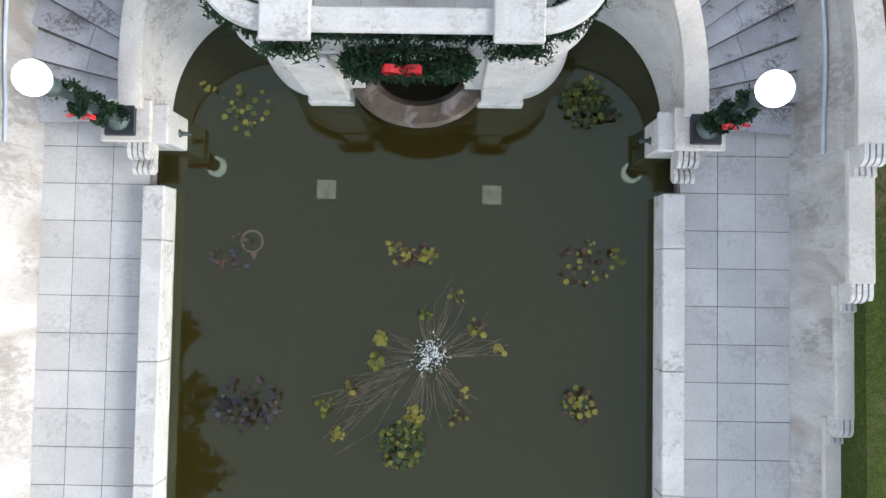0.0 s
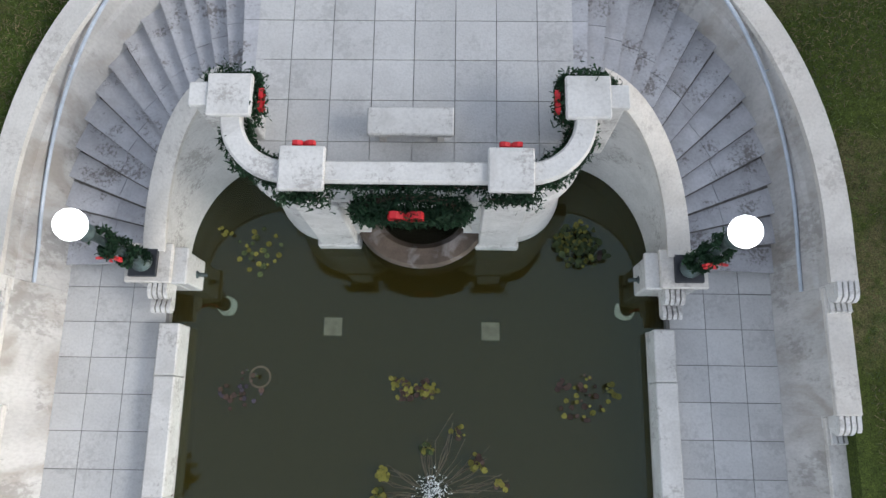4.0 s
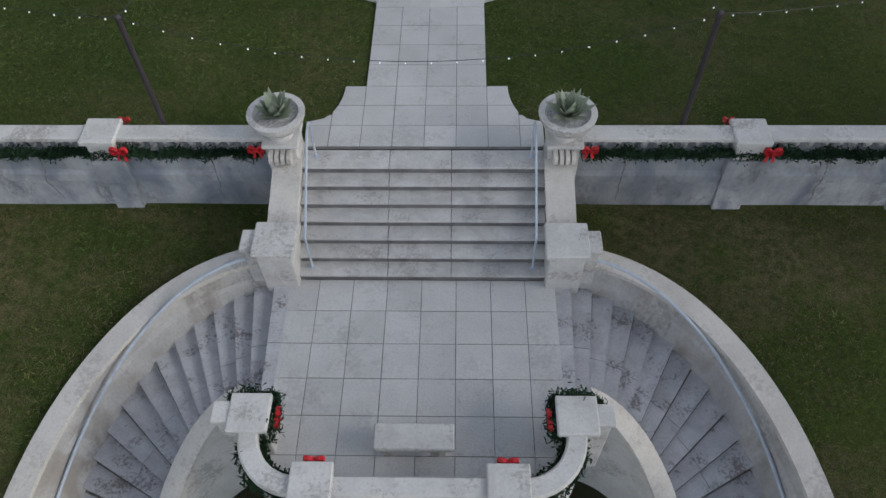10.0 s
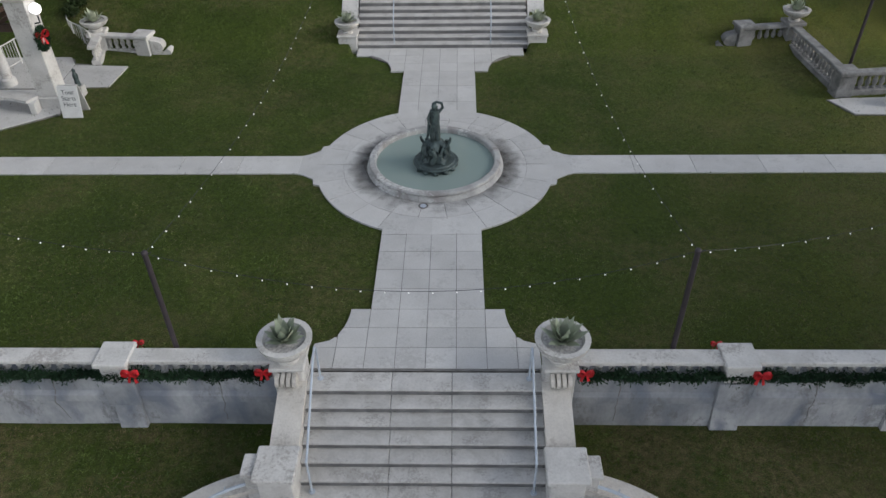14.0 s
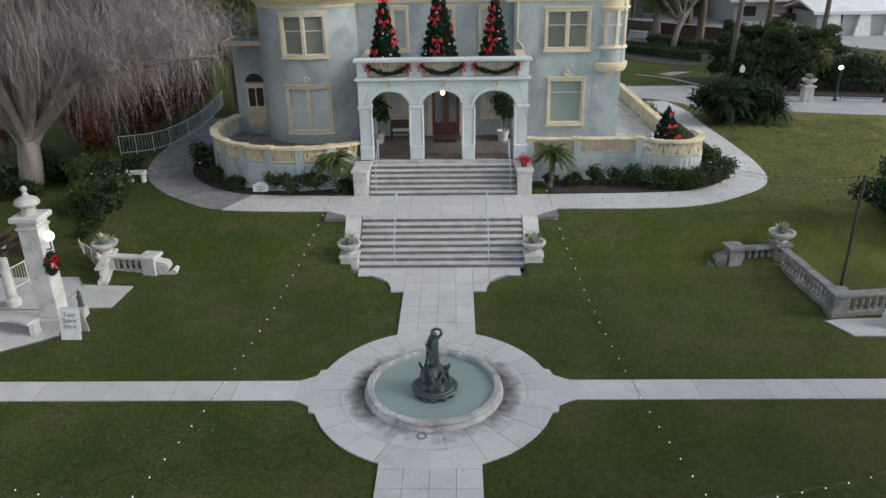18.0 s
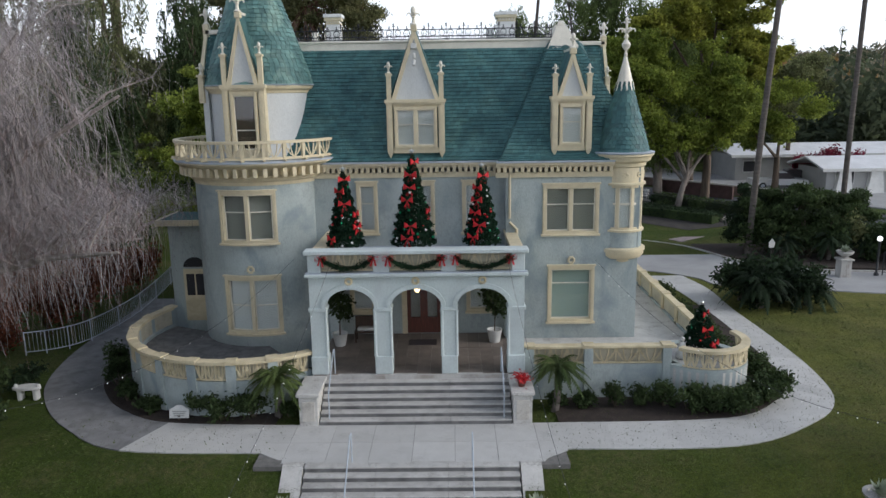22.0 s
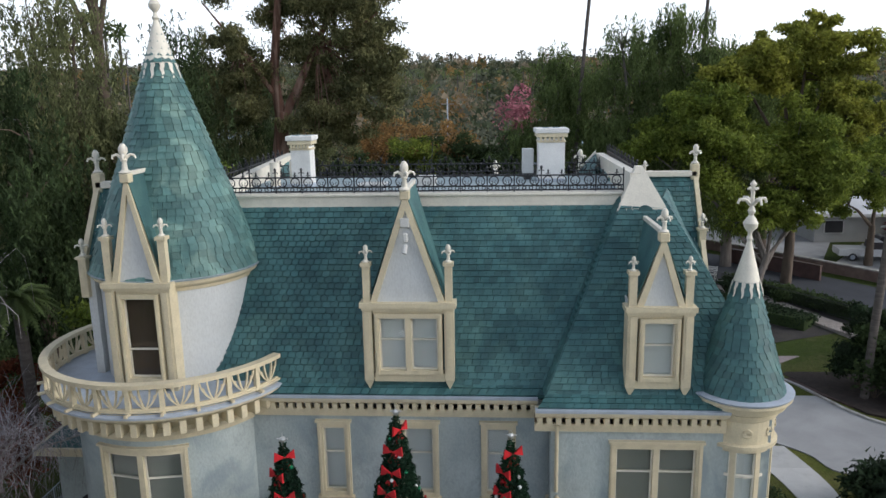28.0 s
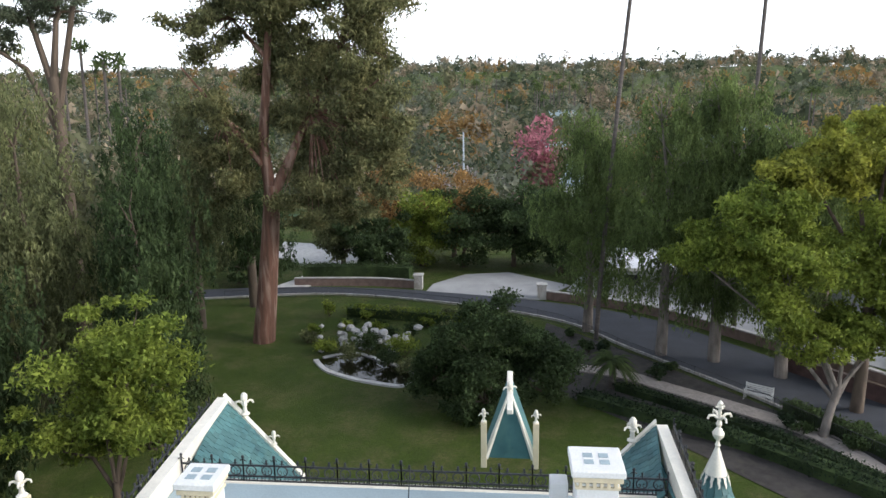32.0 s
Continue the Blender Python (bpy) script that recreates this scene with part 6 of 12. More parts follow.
def cornice(parent, mp, u0, u1, z1, seg=1, depth=0.42, dent=0.12):
    part("cornice", Mb().strip(u0, u1, -0.1, depth, z1 - 0.09, z1, mp, seg), CREAM, parent, "cream moulded cornice")
    part("cornice_step", Mb().strip(u0, u1, -0.1, depth - 0.12, z1 - 0.18, z1 - 0.09, mp, seg), CREAM, parent)
    part("frieze", Mb().strip(u0, u1, -0.1, 0.06, z1 - 0.55, z1 - 0.36, mp, seg), CREAM, parent)
    part("dentil_course", Mb().strip(u0, u1, -0.1, 0.0, z1 - 0.36, z1 - 0.18, mp, seg), DENTB, parent, "brown recess behind the dentils, the shadow of the gaps in its colour")
    part("gutter", Mb().strip(u0, u1, depth - 0.12, depth + 0.05, z1, z1 + 0.06, mp, seg), LEAD, parent, "grey-blue lead gutter")
    n = max(1, int((u1 - u0) / (dent * 1.75)))
    for i in range(n):
        u = u0 + (u1 - u0) * (i + 0.5) / n
        part("dentil", Mb().strip(u - dent / 2, u + dent / 2, 0.0, depth - 0.09, z1 - 0.34, z1 - 0.18, mp), CREAM, parent)


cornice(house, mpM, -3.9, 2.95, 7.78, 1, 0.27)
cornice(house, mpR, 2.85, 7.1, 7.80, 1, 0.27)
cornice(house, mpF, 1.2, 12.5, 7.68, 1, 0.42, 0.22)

# ---- round tower ----
tower = house
mpT = round_map(TX, TY, TR)
mpU = round_map(UX, UY, 1.86)
tw0 = Mb()
TC = 0.0
HT = [(TC - 1.05, TC + 1.05, 1.62, 3.80), (TC - 1.05, TC + 1.05, 5.05, 6.95)]
holed_wall(tw0, -TR * 2.1, TR * 1.75, -0.1, 7.35, 0.3, HT, mpT, 0.28)
part("wall", tw0, WALLM, house, "rounded tower wall of stained grey-blue stucco", True, weld=True)
window(mpT, TC - 1.05, TC + 1.05, 1.62, 3.80, 2, seg=8, split=0.5)
window(mpT, TC - 1.05, TC + 1.05, 5.05, 6.95, 2, BLINDG, seg=8, split=0.62)
orn = Mb()
orn.tube([mpT(TC + (0.10 + 0.015 * (k % 2)) * math.cos(TAU * k / 16), 0.03, 4.08 + (0.10 + 0.015 * (k % 2)) * math.sin(TAU * k / 16)) for k in range(16)], 0.045, 6, closed=True)
part("ornament", orn, CREAM, house, "small carved rosette")
prof = [(TR - 0.05, 7.15), (TR + 0.03, 7.15), (TR + 0.06, 7.28), (TR + 0.16, 7.33), (TR + 0.2, 7.42), (TR + 0.12, 7.5), (TR + 0.3, 7.75), (TR + 0.55, 7.82), (TR + 0.68, 7.92), (TR + 0.7, 8.02), (TR + 0.6, 8.06), (TR - 0.6, 8.06)]
part("balcony_cornice", Mb().lathe(TX, TY, prof, 64, ends=False), CREAM, house, "projecting cream bracket cornice", True)
part("balcony_floor", Mb().lathe(TX, TY, [(0.1, 8.07), (TR + 0.55, 8.07), (TR + 0.72, 8.03), (TR + 0.72, 7.98)], 64, ends=False), LEAD, house, "grey-blue lead balcony floor", True)
for k in range(54):
    a = TAU * k / 54
    m = Matrix.Translation((TX, TY, 0)) @ Matrix.Rotation(a, 4, 'Z')
    part("bracket", Mb().box(TR + 0.1, -0.075, 7.48, TR + 0.52, 0.075, 7.8, 0.01, m=m), CREAM, house)
up = Mb()
holed_wall(up, -1.86 * 2.4, 1.86 * 2.2, 8.07, 10.6, 0.2, [(-0.55, 0.35, 8.25, 10.05)], mpU, 0.25)
part("wall", up, WALLL, house, "pale upper tower wall", True, weld=True)
part("tower_cornice", Mb().lathe(UX, UY, [(1.84, 10.38), (1.90, 10.40), (1.92, 10.48), (2.02, 10.54), (2.06, 10.60), (2.06, 10.66), (1.8, 10.68)], 56, ends=False), CREAM, house, "cream cornice under the cone", True)
part("tower_gutter", Mb().lathe(UX, UY, [(1.9, 10.66), (2.10, 10.66), (2.12, 10.71), (2.06, 10.71), (2.0, 10.68)], 56, ends=False), LEAD, house, "lead gutter", True)
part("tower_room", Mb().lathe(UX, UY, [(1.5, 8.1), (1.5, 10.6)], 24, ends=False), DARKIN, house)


# ---- pierced balustrade panels ----
def fan_panel(mp, u0, u1, z0, z1, material, parent, n=2, name="pierced_panel"):
    """A panel of cast stone pierced by fan-shaped leaves between thin bars."""
    mb = Mb()
    t = 0.035
    mb.strip(u0, u1, -0.03, 0.03, z0, z0 + 0.05, mp, 4)
    w = (u1 - u0) / n
    h = z1 - z0 - 0.05
    for k in range(n):
        c, b = u0 + (k + 0.5) * w, z0 + 0.05
        if k:
            mb.strip(u0 + k * w - t / 2, u0 + k * w + t / 2, -0.03, 0.03, b, z1, mp)
        for e in (-1, 1):
            for r0, r1, lift in ((0.06, 0.46, 0.95), (0.03, 0.34, 0.62), (0.02, 0.20, 1.0)):
                prev = None
                for q in range(6):
                    f = q / 5
                    p = (c + e * w * (r0 + (r1 - r0) * math.sin(f * 1.5)), b + h * lift * (f ** 1.2))
                    if prev:
                        (ua, za), (ub, zb) = prev, p
                        tw_ = 0.018
                        mb.add([mp(ua - tw_, d, za) for d in (-0.022, 0.022)] + [mp(ua + tw_, d, za) for d in (0.022, -0.022)] +
                               [mp(ub - tw_, d, zb) for d in (-0.022, 0.022)] + [mp(ub + tw_, d, zb) for d in (0.022, -0.022)],
                               [(0, 1, 5, 4), (1, 2, 6, 5), (2, 3, 7, 6), (3, 0, 4, 7)])
                    prev = p
    return part(name, mb, material, parent)


bt = thing("tower_balustrade", "cream pierced fan-pattern balustrade round the tower balcony", "balustrade", (TX, TY - 3, 8.06))
RB = TR + 0.57
mpB = round_map(TX, TY, RB)
npan, a_lo, a_hi = 17, -2.75, 1.22
for k in range(npan):
    ua, ub = RB * (a_lo + (a_hi - a_lo) * k / npan), RB * (a_lo + (a_hi - a_lo) * (k + 1) / npan)
    fan_panel(mpB, ua + 0.05, ub - 0.05, 8.14, 8.66, CREAM, bt, 1)
    part("post", Mb().strip(ua - 0.05, ua + 0.05, -0.06, 0.06, 8.06, 8.7, mpB), CREAM, bt)
    part("foot", Mb().strip(ua - 0.03, ua + 0.03, 0.0, 0.22, 8.06, 8.12, mpB), CREAM, bt)
part("top_rail", Mb().strip(RB * a_lo, RB * a_hi, -0.10, 0.10, 8.66, 8.76, mpB, 60), CREAM, bt, smooth=True)
part("bottom_rail", Mb().strip(RB * a_lo, RB * a_hi, -0.06, 0.06, 8.10, 8.15, mpB, 60), CREAM, bt, smooth=True)


# ---- finials, pinnacles and dormers ----
def finial(parent, x, y, z, s=1.0, material=None, leafy=True):
    """Turned neck, four curled leaves and an egg-shaped bud."""
    mb = Mb().lathe(x, y, [(0.10 * s, z), (0.12 * s, z + 0.03 * s), (0.06 * s, z + 0.08 * s), (0.045 * s, z + 0.22 * s), (0.07 * s, z + 0.26 * s), (0.04 * s, z + 0.3 * s), (0.05 * s, z + 0.34 * s), (0.085 * s, z + 0.42 * s), (0.08 * s, z + 0.50 * s), (0.04 * s, z + 0.57 * s), (0.0, z + 0.58 * s)], 10)
    if leafy:
        for k in range(4):
            a = TAU * k / 4 + 0.4
            d = Vector((math.cos(a), math.sin(a), 0))
            mb.tube([Vector((x, y, z + 0.3 * s)) + d * q[0] * s + Vector((0, 0, q[1] * s)) for q in ((0.03, 0), (0.12, 0.07), (0.19, 0.05), (0.21, -0.01))], 0.035 * s, 5, 0.02 * s)
    return part("finial", mb, material or IVORY, parent, "turned ivory finial", True)


def dormer(xc, y0, w, z0, zc, zp, depth, cols, fin=1.0, name="dormer", mp=None, slopes=True, steep=None, pin=0.92, behind=None):
    """Gabled dormer: window, pilasters with pinnacles, cornice, steep pediment and its little roof."""
    mp = mp or flat_map(xc, y0)
    d = part(name, Mb().strip(-w / 2 + 0.12, w / 2 - 0.12, -0.25, 0.0, z0 - 0.1, z0 + 0.1, mp), CREAM, house, "gabled dormer with cream pilasters and steep pediment")
    part("lintel", Mb().strip(-w / 2 + 0.12, w / 2 - 0.12, -0.25, 0.0, zc - 0.22, zc, mp), CREAM, d)
    for e in (-1, 1):
        pz = Mb().strip(e * w / 2 - 0.11, e * w / 2 + 0.11, -0.35, 0.06, z0 - 0.05, zc, mp)
        pz.strip(e * w / 2 - 0.055, e * w / 2 + 0.055, 0.06, 0.085, z0 + 0.15, zc - 0.15, mp)
        part("pilaster", pz, CREAM, d)
        tip = Mb()
        a, b, c, g, k = mp(e * w / 2 - 0.11, 0.06, z0 - 0.05), mp(e * w / 2 + 0.11, 0.06, z0 - 0.05), mp(e * w / 2 + 0.11, -0.2, z0 - 0.05), mp(e * w / 2 - 0.11, -0.2, z0 - 0.05), mp(e * w / 2, 0.0, z0 - 0.3)
        tip.add([a, b, c, g, k], [(0, 1, 4), (1, 2, 4), (2, 3, 4), (3, 0, 4), (0, 3, 2, 1)])
        part("pilaster_tip", tip, CREAM, d)
        pn_ = Mb().strip(e * w / 2 - 0.085, e * w / 2 + 0.085, -0.15, 0.02, zc, zc + pin, mp).strip(e * w / 2 - 0.12, e * w / 2 + 0.12, -0.19, 0.06, zc + pin, zc + pin + 0.08, mp)
        part("pinnacle", pn_, CREAM, d)
        fx_, fy_, fz_ = mp(e * w / 2, -0.06, zc + pin + 0.08)
        finial(d, fx_, fy_, fz_, 0.72 * fin)
    part("dormer_cornice", Mb().strip(-w / 2 - 0.17, w / 2 + 0.17, -0.3, 0.13, zc - 0.05, zc + 0.07, mp).strip(-w / 2 - 0.13, w / 2 + 0.13, -0.3, 0.09, zc - 0.12, zc - 0.05, mp), CREAM, d)
    hw = w / 2 - 0.08
    A, B, C = mp(-hw, -0.03, zc + 0.07), mp(hw, -0.03, zc + 0.07), mp(0, -0.03, zp)
    back = Vector(mp(0, -1, 0)) - Vector(mp(0, 0, 0))
    part("pediment", Mb().slab([A, B, C], tuple(back * 0.12)), WALLL, d, "pale grey stucco gable")
    for e in (-1, 1):
        q = [mp(e * hw, 0.05, zc + 0.07), mp(e * (hw - 0.15), 0.05, zc + 0.07), mp(0, 0.05, zp - 0.38), mp(0, 0.05, zp + 0.02)]
        part("rake", Mb().slab(q, tuple(back * 0.2)), CREAM, d, "cream raking moulding")
        if slopes:
            o = 0.05
            q = [mp(e * (hw + o), 0.0, zc + 0.1), mp(0, 0.0, zp + 0.02), mp(0, -depth * (0.95 if steep is None else steep), zp + 0.02), mp(e * (hw + o), -0.55, zc + 0.1)]
            part("dormer_roof", Mb().slab(q, (0, 0, 0.05)), SLATE, d, "small teal dormer roof")
            part("cheek", Mb().slab([mp(e * (w / 2 - 0.03), -0.05, z0), mp(e * (w / 2 - 0.03), -0.05, zc), mp(e * (w / 2 - 0.03), -1.5, zc), mp(e * (w / 2 - 0.03), -0.25, z0)], tuple((Vector(mp(e * -0.04, 0, 0)) - Vector(mp(0, 0, 0))))), WALLL, d)
    part("ridge", Mb().strip(-0.05, 0.05, -depth * 0.9, 0.0, zp, zp + 0.09, mp), IVORY, d)
    nk = mp(0, -0.02, zp - 0.1)
    part("neck", Mb().box(nk[0] - 0.11, nk[1] - 0.1, zp - 0.15, nk[0] + 0.11, nk[1] + 0.12, zp + 0.06, 0.02), CREAM, d)
    finial(d, nk[0], nk[1], zp + 0.05, 1.15 * fin)
    window(mp, -w / 2 + 0.16, w / 2 - 0.16, z0 + 0.1, zc - 0.2, cols, behind or BLIND, sill=False, split=0.36 if behind else 0.58, cas=0.11, lower=behind or BLIND)
    return d


dormer(-0.05, 34.50, 1.90, 8.24, 10.02, 12.62, 2.2, 2)
dormer(5.60, 34.08, 1.22, 8.28, 10.05, 11.72, 2.2, 1, 0.8, pin=0.78)
mpD = (lambda u, d, z: (-6.18 + u, 33.98 - d + 0.03 * abs(u), z))
dormer(0, 0, 1.30, 8.2, 10.62, 13.12, 1.6, 1, 1.0, mp=mpD, pin=1.05, behind=WOODD)

for x in (-6.80, -5.68):
    part("dormer_cheek", Mb().box(x, 34.04, 8.07, x + 0.12, 35.0, 10.6), WALLL, house, "pale dormer cheek on the tower")
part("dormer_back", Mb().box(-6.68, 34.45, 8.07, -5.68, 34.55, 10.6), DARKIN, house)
# camera and box fixed on the middle gable
part("security_camera", Mb().box(-0.10, 34.34, 11.52, 0.0, 34.46, 11.72, 0.02).tube([(-0.05, 34.36, 11.46), (-0.07, 34.26, 11.28)], 0.06, 8), POT, house, "small white security camera")
part("junction_box", Mb().box(-0.16, 34.38, 11.86, 0.04, 34.46, 12.06, 0.01), POT, house, "white square box")

# ---- shingled roofs ----
E1, E2 = 7.98, 11.98          # eave and top of the steep roof


def shingles(name, parent, A, B, D, C, wid, exp, keep=0, seed=0, label="", th=0.034, jit=0.006):
    """Courses of shingles on the plane A-B (eave) to D-C (top): near ones are pieces, the rest one mesh of kind stuff."""
    A, B, C, D = (Vector(p) for p in (A, B, C, D))
    rnd = random.Random(seed)
    nrm = (B - A).cross(D - A).normalized()
    if nrm.z < 0:
        nrm = -nrm
    L = ((D - A).length + (C - B).length) / 2
    rows = max(1, int(L / exp))
    rest = Mb()
    made = 0
    for j in range(rows - 1, -1, -1):
        f0, f1 = j / rows, min(1, (j + 1.25) / rows)
        a0, b0, a1, b1 = A.lerp(D, f0), B.lerp(C, f0), A.lerp(D, f1), B.lerp(C, f1)
        W = (b0 - a0).length
        n = max(1, round(W / wid))
        shift = 0.5 * (j % 2) / n
        cuts = sorted({0.0, 1.0, *[min(1, max(0, (i + rnd.uniform(-0.12, 0.12)) / n + shift)) for i in range(1, n)]})
        for u0, u1 in zip(cuts[:-1], cuts[1:]):
            if u1 - u0 < 0.15 / n:
                continue
            g = 0.008 / max(W, 0.3)
            lift = th + rnd.uniform(0, jit)
            drop = (a0 - a1).normalized() * rnd.uniform(0, 0.006)
            p0, p1, p2, p3 = a0.lerp(b0, u0 + g) + drop, a0.lerp(b0, u1 - g) + drop, a1.lerp(b1, u1 - g), a1.lerp(b1, u0 + g)
            vs = [p0 + nrm * lift, p1 + nrm * lift, p2 + nrm * 0.004, p3 + nrm * 0.004, p0, p1]
            fs = [(0, 1, 2, 3), (4, 5, 1, 0), (0, 3, 4), (1, 5, 2)]
            if made < keep:
                made += 1
                part("shingle", Mb().add(vs, fs), SLATE, parent)
            else:
                rest.add(vs, fs)
    if rest.v:
        part(name, rest, SLATE, parent, label, kind="stuff")


main = part("roof", Mb().slab([(-5.2, 34.65, E1), (3.9, 34.65, E1), (5.4, 36.78, E2), (-5.2, 36.78, E2)], (0, 0.05, -0.06)), SLATEB, house, "steep main roof of teal shingles")
shingles("shingling", main, (-5.2, 34.62, E1 + 0.02), (3.9, 34.62, E1 + 0.02), (-5.2, 36.76, E2 + 0.02), (5.4, 36.76, E2 + 0.02), 0.195, 0.158, 300, 1, "courses of teal shingles")
ap_m = part("eave_apron", Mb().slab([(-4.2, 34.36, 7.85), (3.1, 34.36, 7.85), (3.4, 34.70, 8.06), (-4.2, 34.70, 8.06)], (0, 0, -0.06)), SLATEB, house, "flared shingled eave")
shingles("shingling", ap_m, (-4.2, 34.36, 7.86), (3.1, 34.36, 7.86), (-4.2, 34.70, 8.07), (3.4, 34.70, 8.07), 0.195, 0.158, 0, 31)
ap_r = part("eave_apron", Mb().slab([(2.9, 33.66, 7.86), (7.6, 33.66, 7.86), (7.6, 34.1, 8.04), (3.15, 34.1, 8.04)], (0, 0, -0.06)), SLATEB, house, "flared shingled eave")
shingles("shingling", ap_r, (2.9, 33.66, 7.87), (7.6, 33.66, 7.87), (3.15, 34.1, 8.05), (7.6, 34.1, 8.05), 0.195, 0.158, 0, 32)
# right wing hip
hipA, hipB, hipC, hipD = (3.1, 34.05, 7.98), (8.35, 34.05, 7.98), (6.1, 36.5, 12.2), (5.15, 36.5, 12.2)
wing = part("wing_roof", Mb().slab([hipA, hipB, hipC, hipD], (0, 0.06, -0.06)), SLATEB, house, "steep hipped wing roof of teal shingles")
shingles("shingling", wing, hipA, hipB, hipD, hipC, 0.195, 0.158, 0, 2, "courses of teal shingles")
lA, lB = (3.1, 34.9, 7.98), (3.1, 34.05, 7.98)
part("hip_side", Mb().slab([lA, lB, hipD, (5.05, 36.9, 12.2)], (-0.02, 0.0, -0.05)), SLATEB, wing)
shingles("shingling", wing, lA, lB, (5.05, 36.92, 12.2), hipD, 0.195, 0.158, 0, 3)
rA, rB = hipB, (8.35, 37.0, 7.96)
part("hip_side", Mb().slab([rA, rB, (6.6, 38.2, 12.2), hipC], (-0.05, 0, -0.05)), SLATEB, wing)
shingles("shingling", wing, rA, rB, hipC, (6.6, 38.2, 12.2), 0.195, 0.158, 0, 4)
# white apron at the head of the hip
ap = Mb().slab([(4.96, 36.32, 11.87), (6.16, 36.32, 11.87), (6.16, 36.32, 11.97), (5.62, 36.66, 12.95), (5.46, 36.66, 12.95)], (0, 0.22, 0))
part("hip_apron", ap, IVORY, house, "ivory metal hip apron")
part("apron_arch", Mb().slab([(5.65 + 0.2 * math.cos(radians(a)), 36.29, 11.83 + 0.2 * math.sin(radians(a))) for a in range(0, 181, 20)], (0, 0.1, 0)), SLATE, house)


def gable_wing(sx, xw, yr, zr, seed, low=7.98):
    """A side gable: ridge along x, front slope, ivory ridge and verge, finials."""
    xi = sx * 5.4
    fy_ = yr - 2.6 * (zr - low) / (zr - E1)
    A, B = (xi, fy_, low), (sx * xw, fy_, low)
    C, D = (sx * xw, yr, zr), (xi, yr, zr)
    g = part("gable_roof", Mb().slab([A, B, C, D], (0, 0.04, -0.06)), SLATEB, house, "side gable roof of teal shingles")
    shingles("shingling", g, A, B, D, C, 0.195, 0.158, 0, seed)
    A2, B2 = (xi, yr + 2.6, E1), (sx * xw, yr + 2.6, E1)
    part("back_slope", Mb().slab([A2, B2, C, D], (0, -0.04, -0.06)), SLATE, g)
    part("gable_wall", Mb().slab([(sx * xw, fy_, E1), (sx * xw, yr + 2.6, E1), (sx * xw, yr, zr), (sx * xw, fy_, low + 0.001)], (-sx * 0.2, 0, 0)), WALLL, g)
    part("ridge_cap", Mb().box(xi, yr - 0.12, zr, sx * (xw + 0.05), yr + 0.12, zr + 0.17, 0.02), IVORY, g, "ivory ridge cap")
    for e in (-1, 1):
        lo, ly = (low, yr - fy_ + 0.15) if e < 0 else (E1, 2.75)
        part("verge", Mb().slab([(sx * (xw - 0.05), yr + e * ly, lo - 0.15), (sx * (xw - 0.05), yr + e * ly, lo + 0.08), (sx * (xw - 0.05), yr, zr + 0.2), (sx * (xw - 0.05), yr, zr - 0.05)], (sx * 0.13, 0, 0)), CREAM, g, "cream verge")
        for f in (0.42, 0.8):
            py, pz = yr + e * 2.6 * f, zr - (zr - E1) * f
            if e < 0 and pz < low - 0.2:
                continue
            part("pinnacle", Mb().box(sx * xw - 0.1, py - 0.1, pz - 0.6, sx * xw + 0.1, py + 0.1, pz + 0.35, 0.015).box(sx * xw - 0.14, py - 0.14, pz + 0.35, sx * xw + 0.14, py + 0.14, pz + 0.42, 0.01), CREAM, g)
            finial(g, sx * xw, py, pz + 0.42, 0.75)
    part("pedestal", Mb().box(sx * xw - 0.12, yr - 0.12, zr - 0.1, sx * xw + 0.12, yr + 0.12, zr + 0.38, 0.02), CREAM, g)
    finial(g, sx * xw, yr, zr + 0.38, 1.0)


gable_wing(1, 7.95, 40.55, 12.25, 5)
gable_wing(-1, 8.0, 36.13, 12.6, 6, 10.72)
gable_wing(-1, 8.15, 40.9, 12.05, 12)


# cones
def cone(name, cx, cy, r, z0, z1, wid, exp, keep, seed, label, slate=None):
    c = part(name, Mb().lathe(cx, cy, [(r - 0.02, z0), (0.012, z1 - 0.1)], 48), SLATEB, house, label, True)
    rnd = random.Random(seed)
    slant = math.hypot(r, z1 - z0)
    rows = int(slant / exp)
    rest = Mb()
    made = 0
    for j in range(rows):
        f0, f1 = j / rows, min(1, (j + 1.3) / rows)
        ra, rb = r * (1 - f0) + 0.045, r * (1 - f1) + 0.012
        za, zb = z0 + (z1 - z0) * f0, z0 + (z1 - z0) * f1
        n = max(8, round(TAU * ra / wid))
        off = rnd.random()
        for i in range(n):
            a0, a1 = TAU * (i + off + 0.03) / n, TAU * (i + off + 0.97) / n
            q = rnd.uniform(0, 0.018)
            dz = rnd.uniform(-0.022, 0.0)
            P = lambda rr_, a, z: (cx + rr_ * math.cos(a), cy + rr_ * math.sin(a), z)
            vs = [P(ra + q, a0, za + dz), P(ra + q, a1, za + dz), P(rb, a1, zb), P(rb, a0, zb), P(ra - 0.03, a0, za + dz), P(ra - 0.03, a1, za + dz)]
            fs = [(0, 1, 2, 3), (4, 5, 1, 0), (0, 3, 4), (1, 5, 2)]
            front = math.sin((a0 + a1) / 2) < 0.1
            if made < keep and front:
                made += 1
                part("shingle", Mb().add(vs, fs), slate or SLATE, c)
            else:
                rest.add(vs, fs)
    part("shingling", rest, slate or SLATE, c, kind="stuff")
    return c


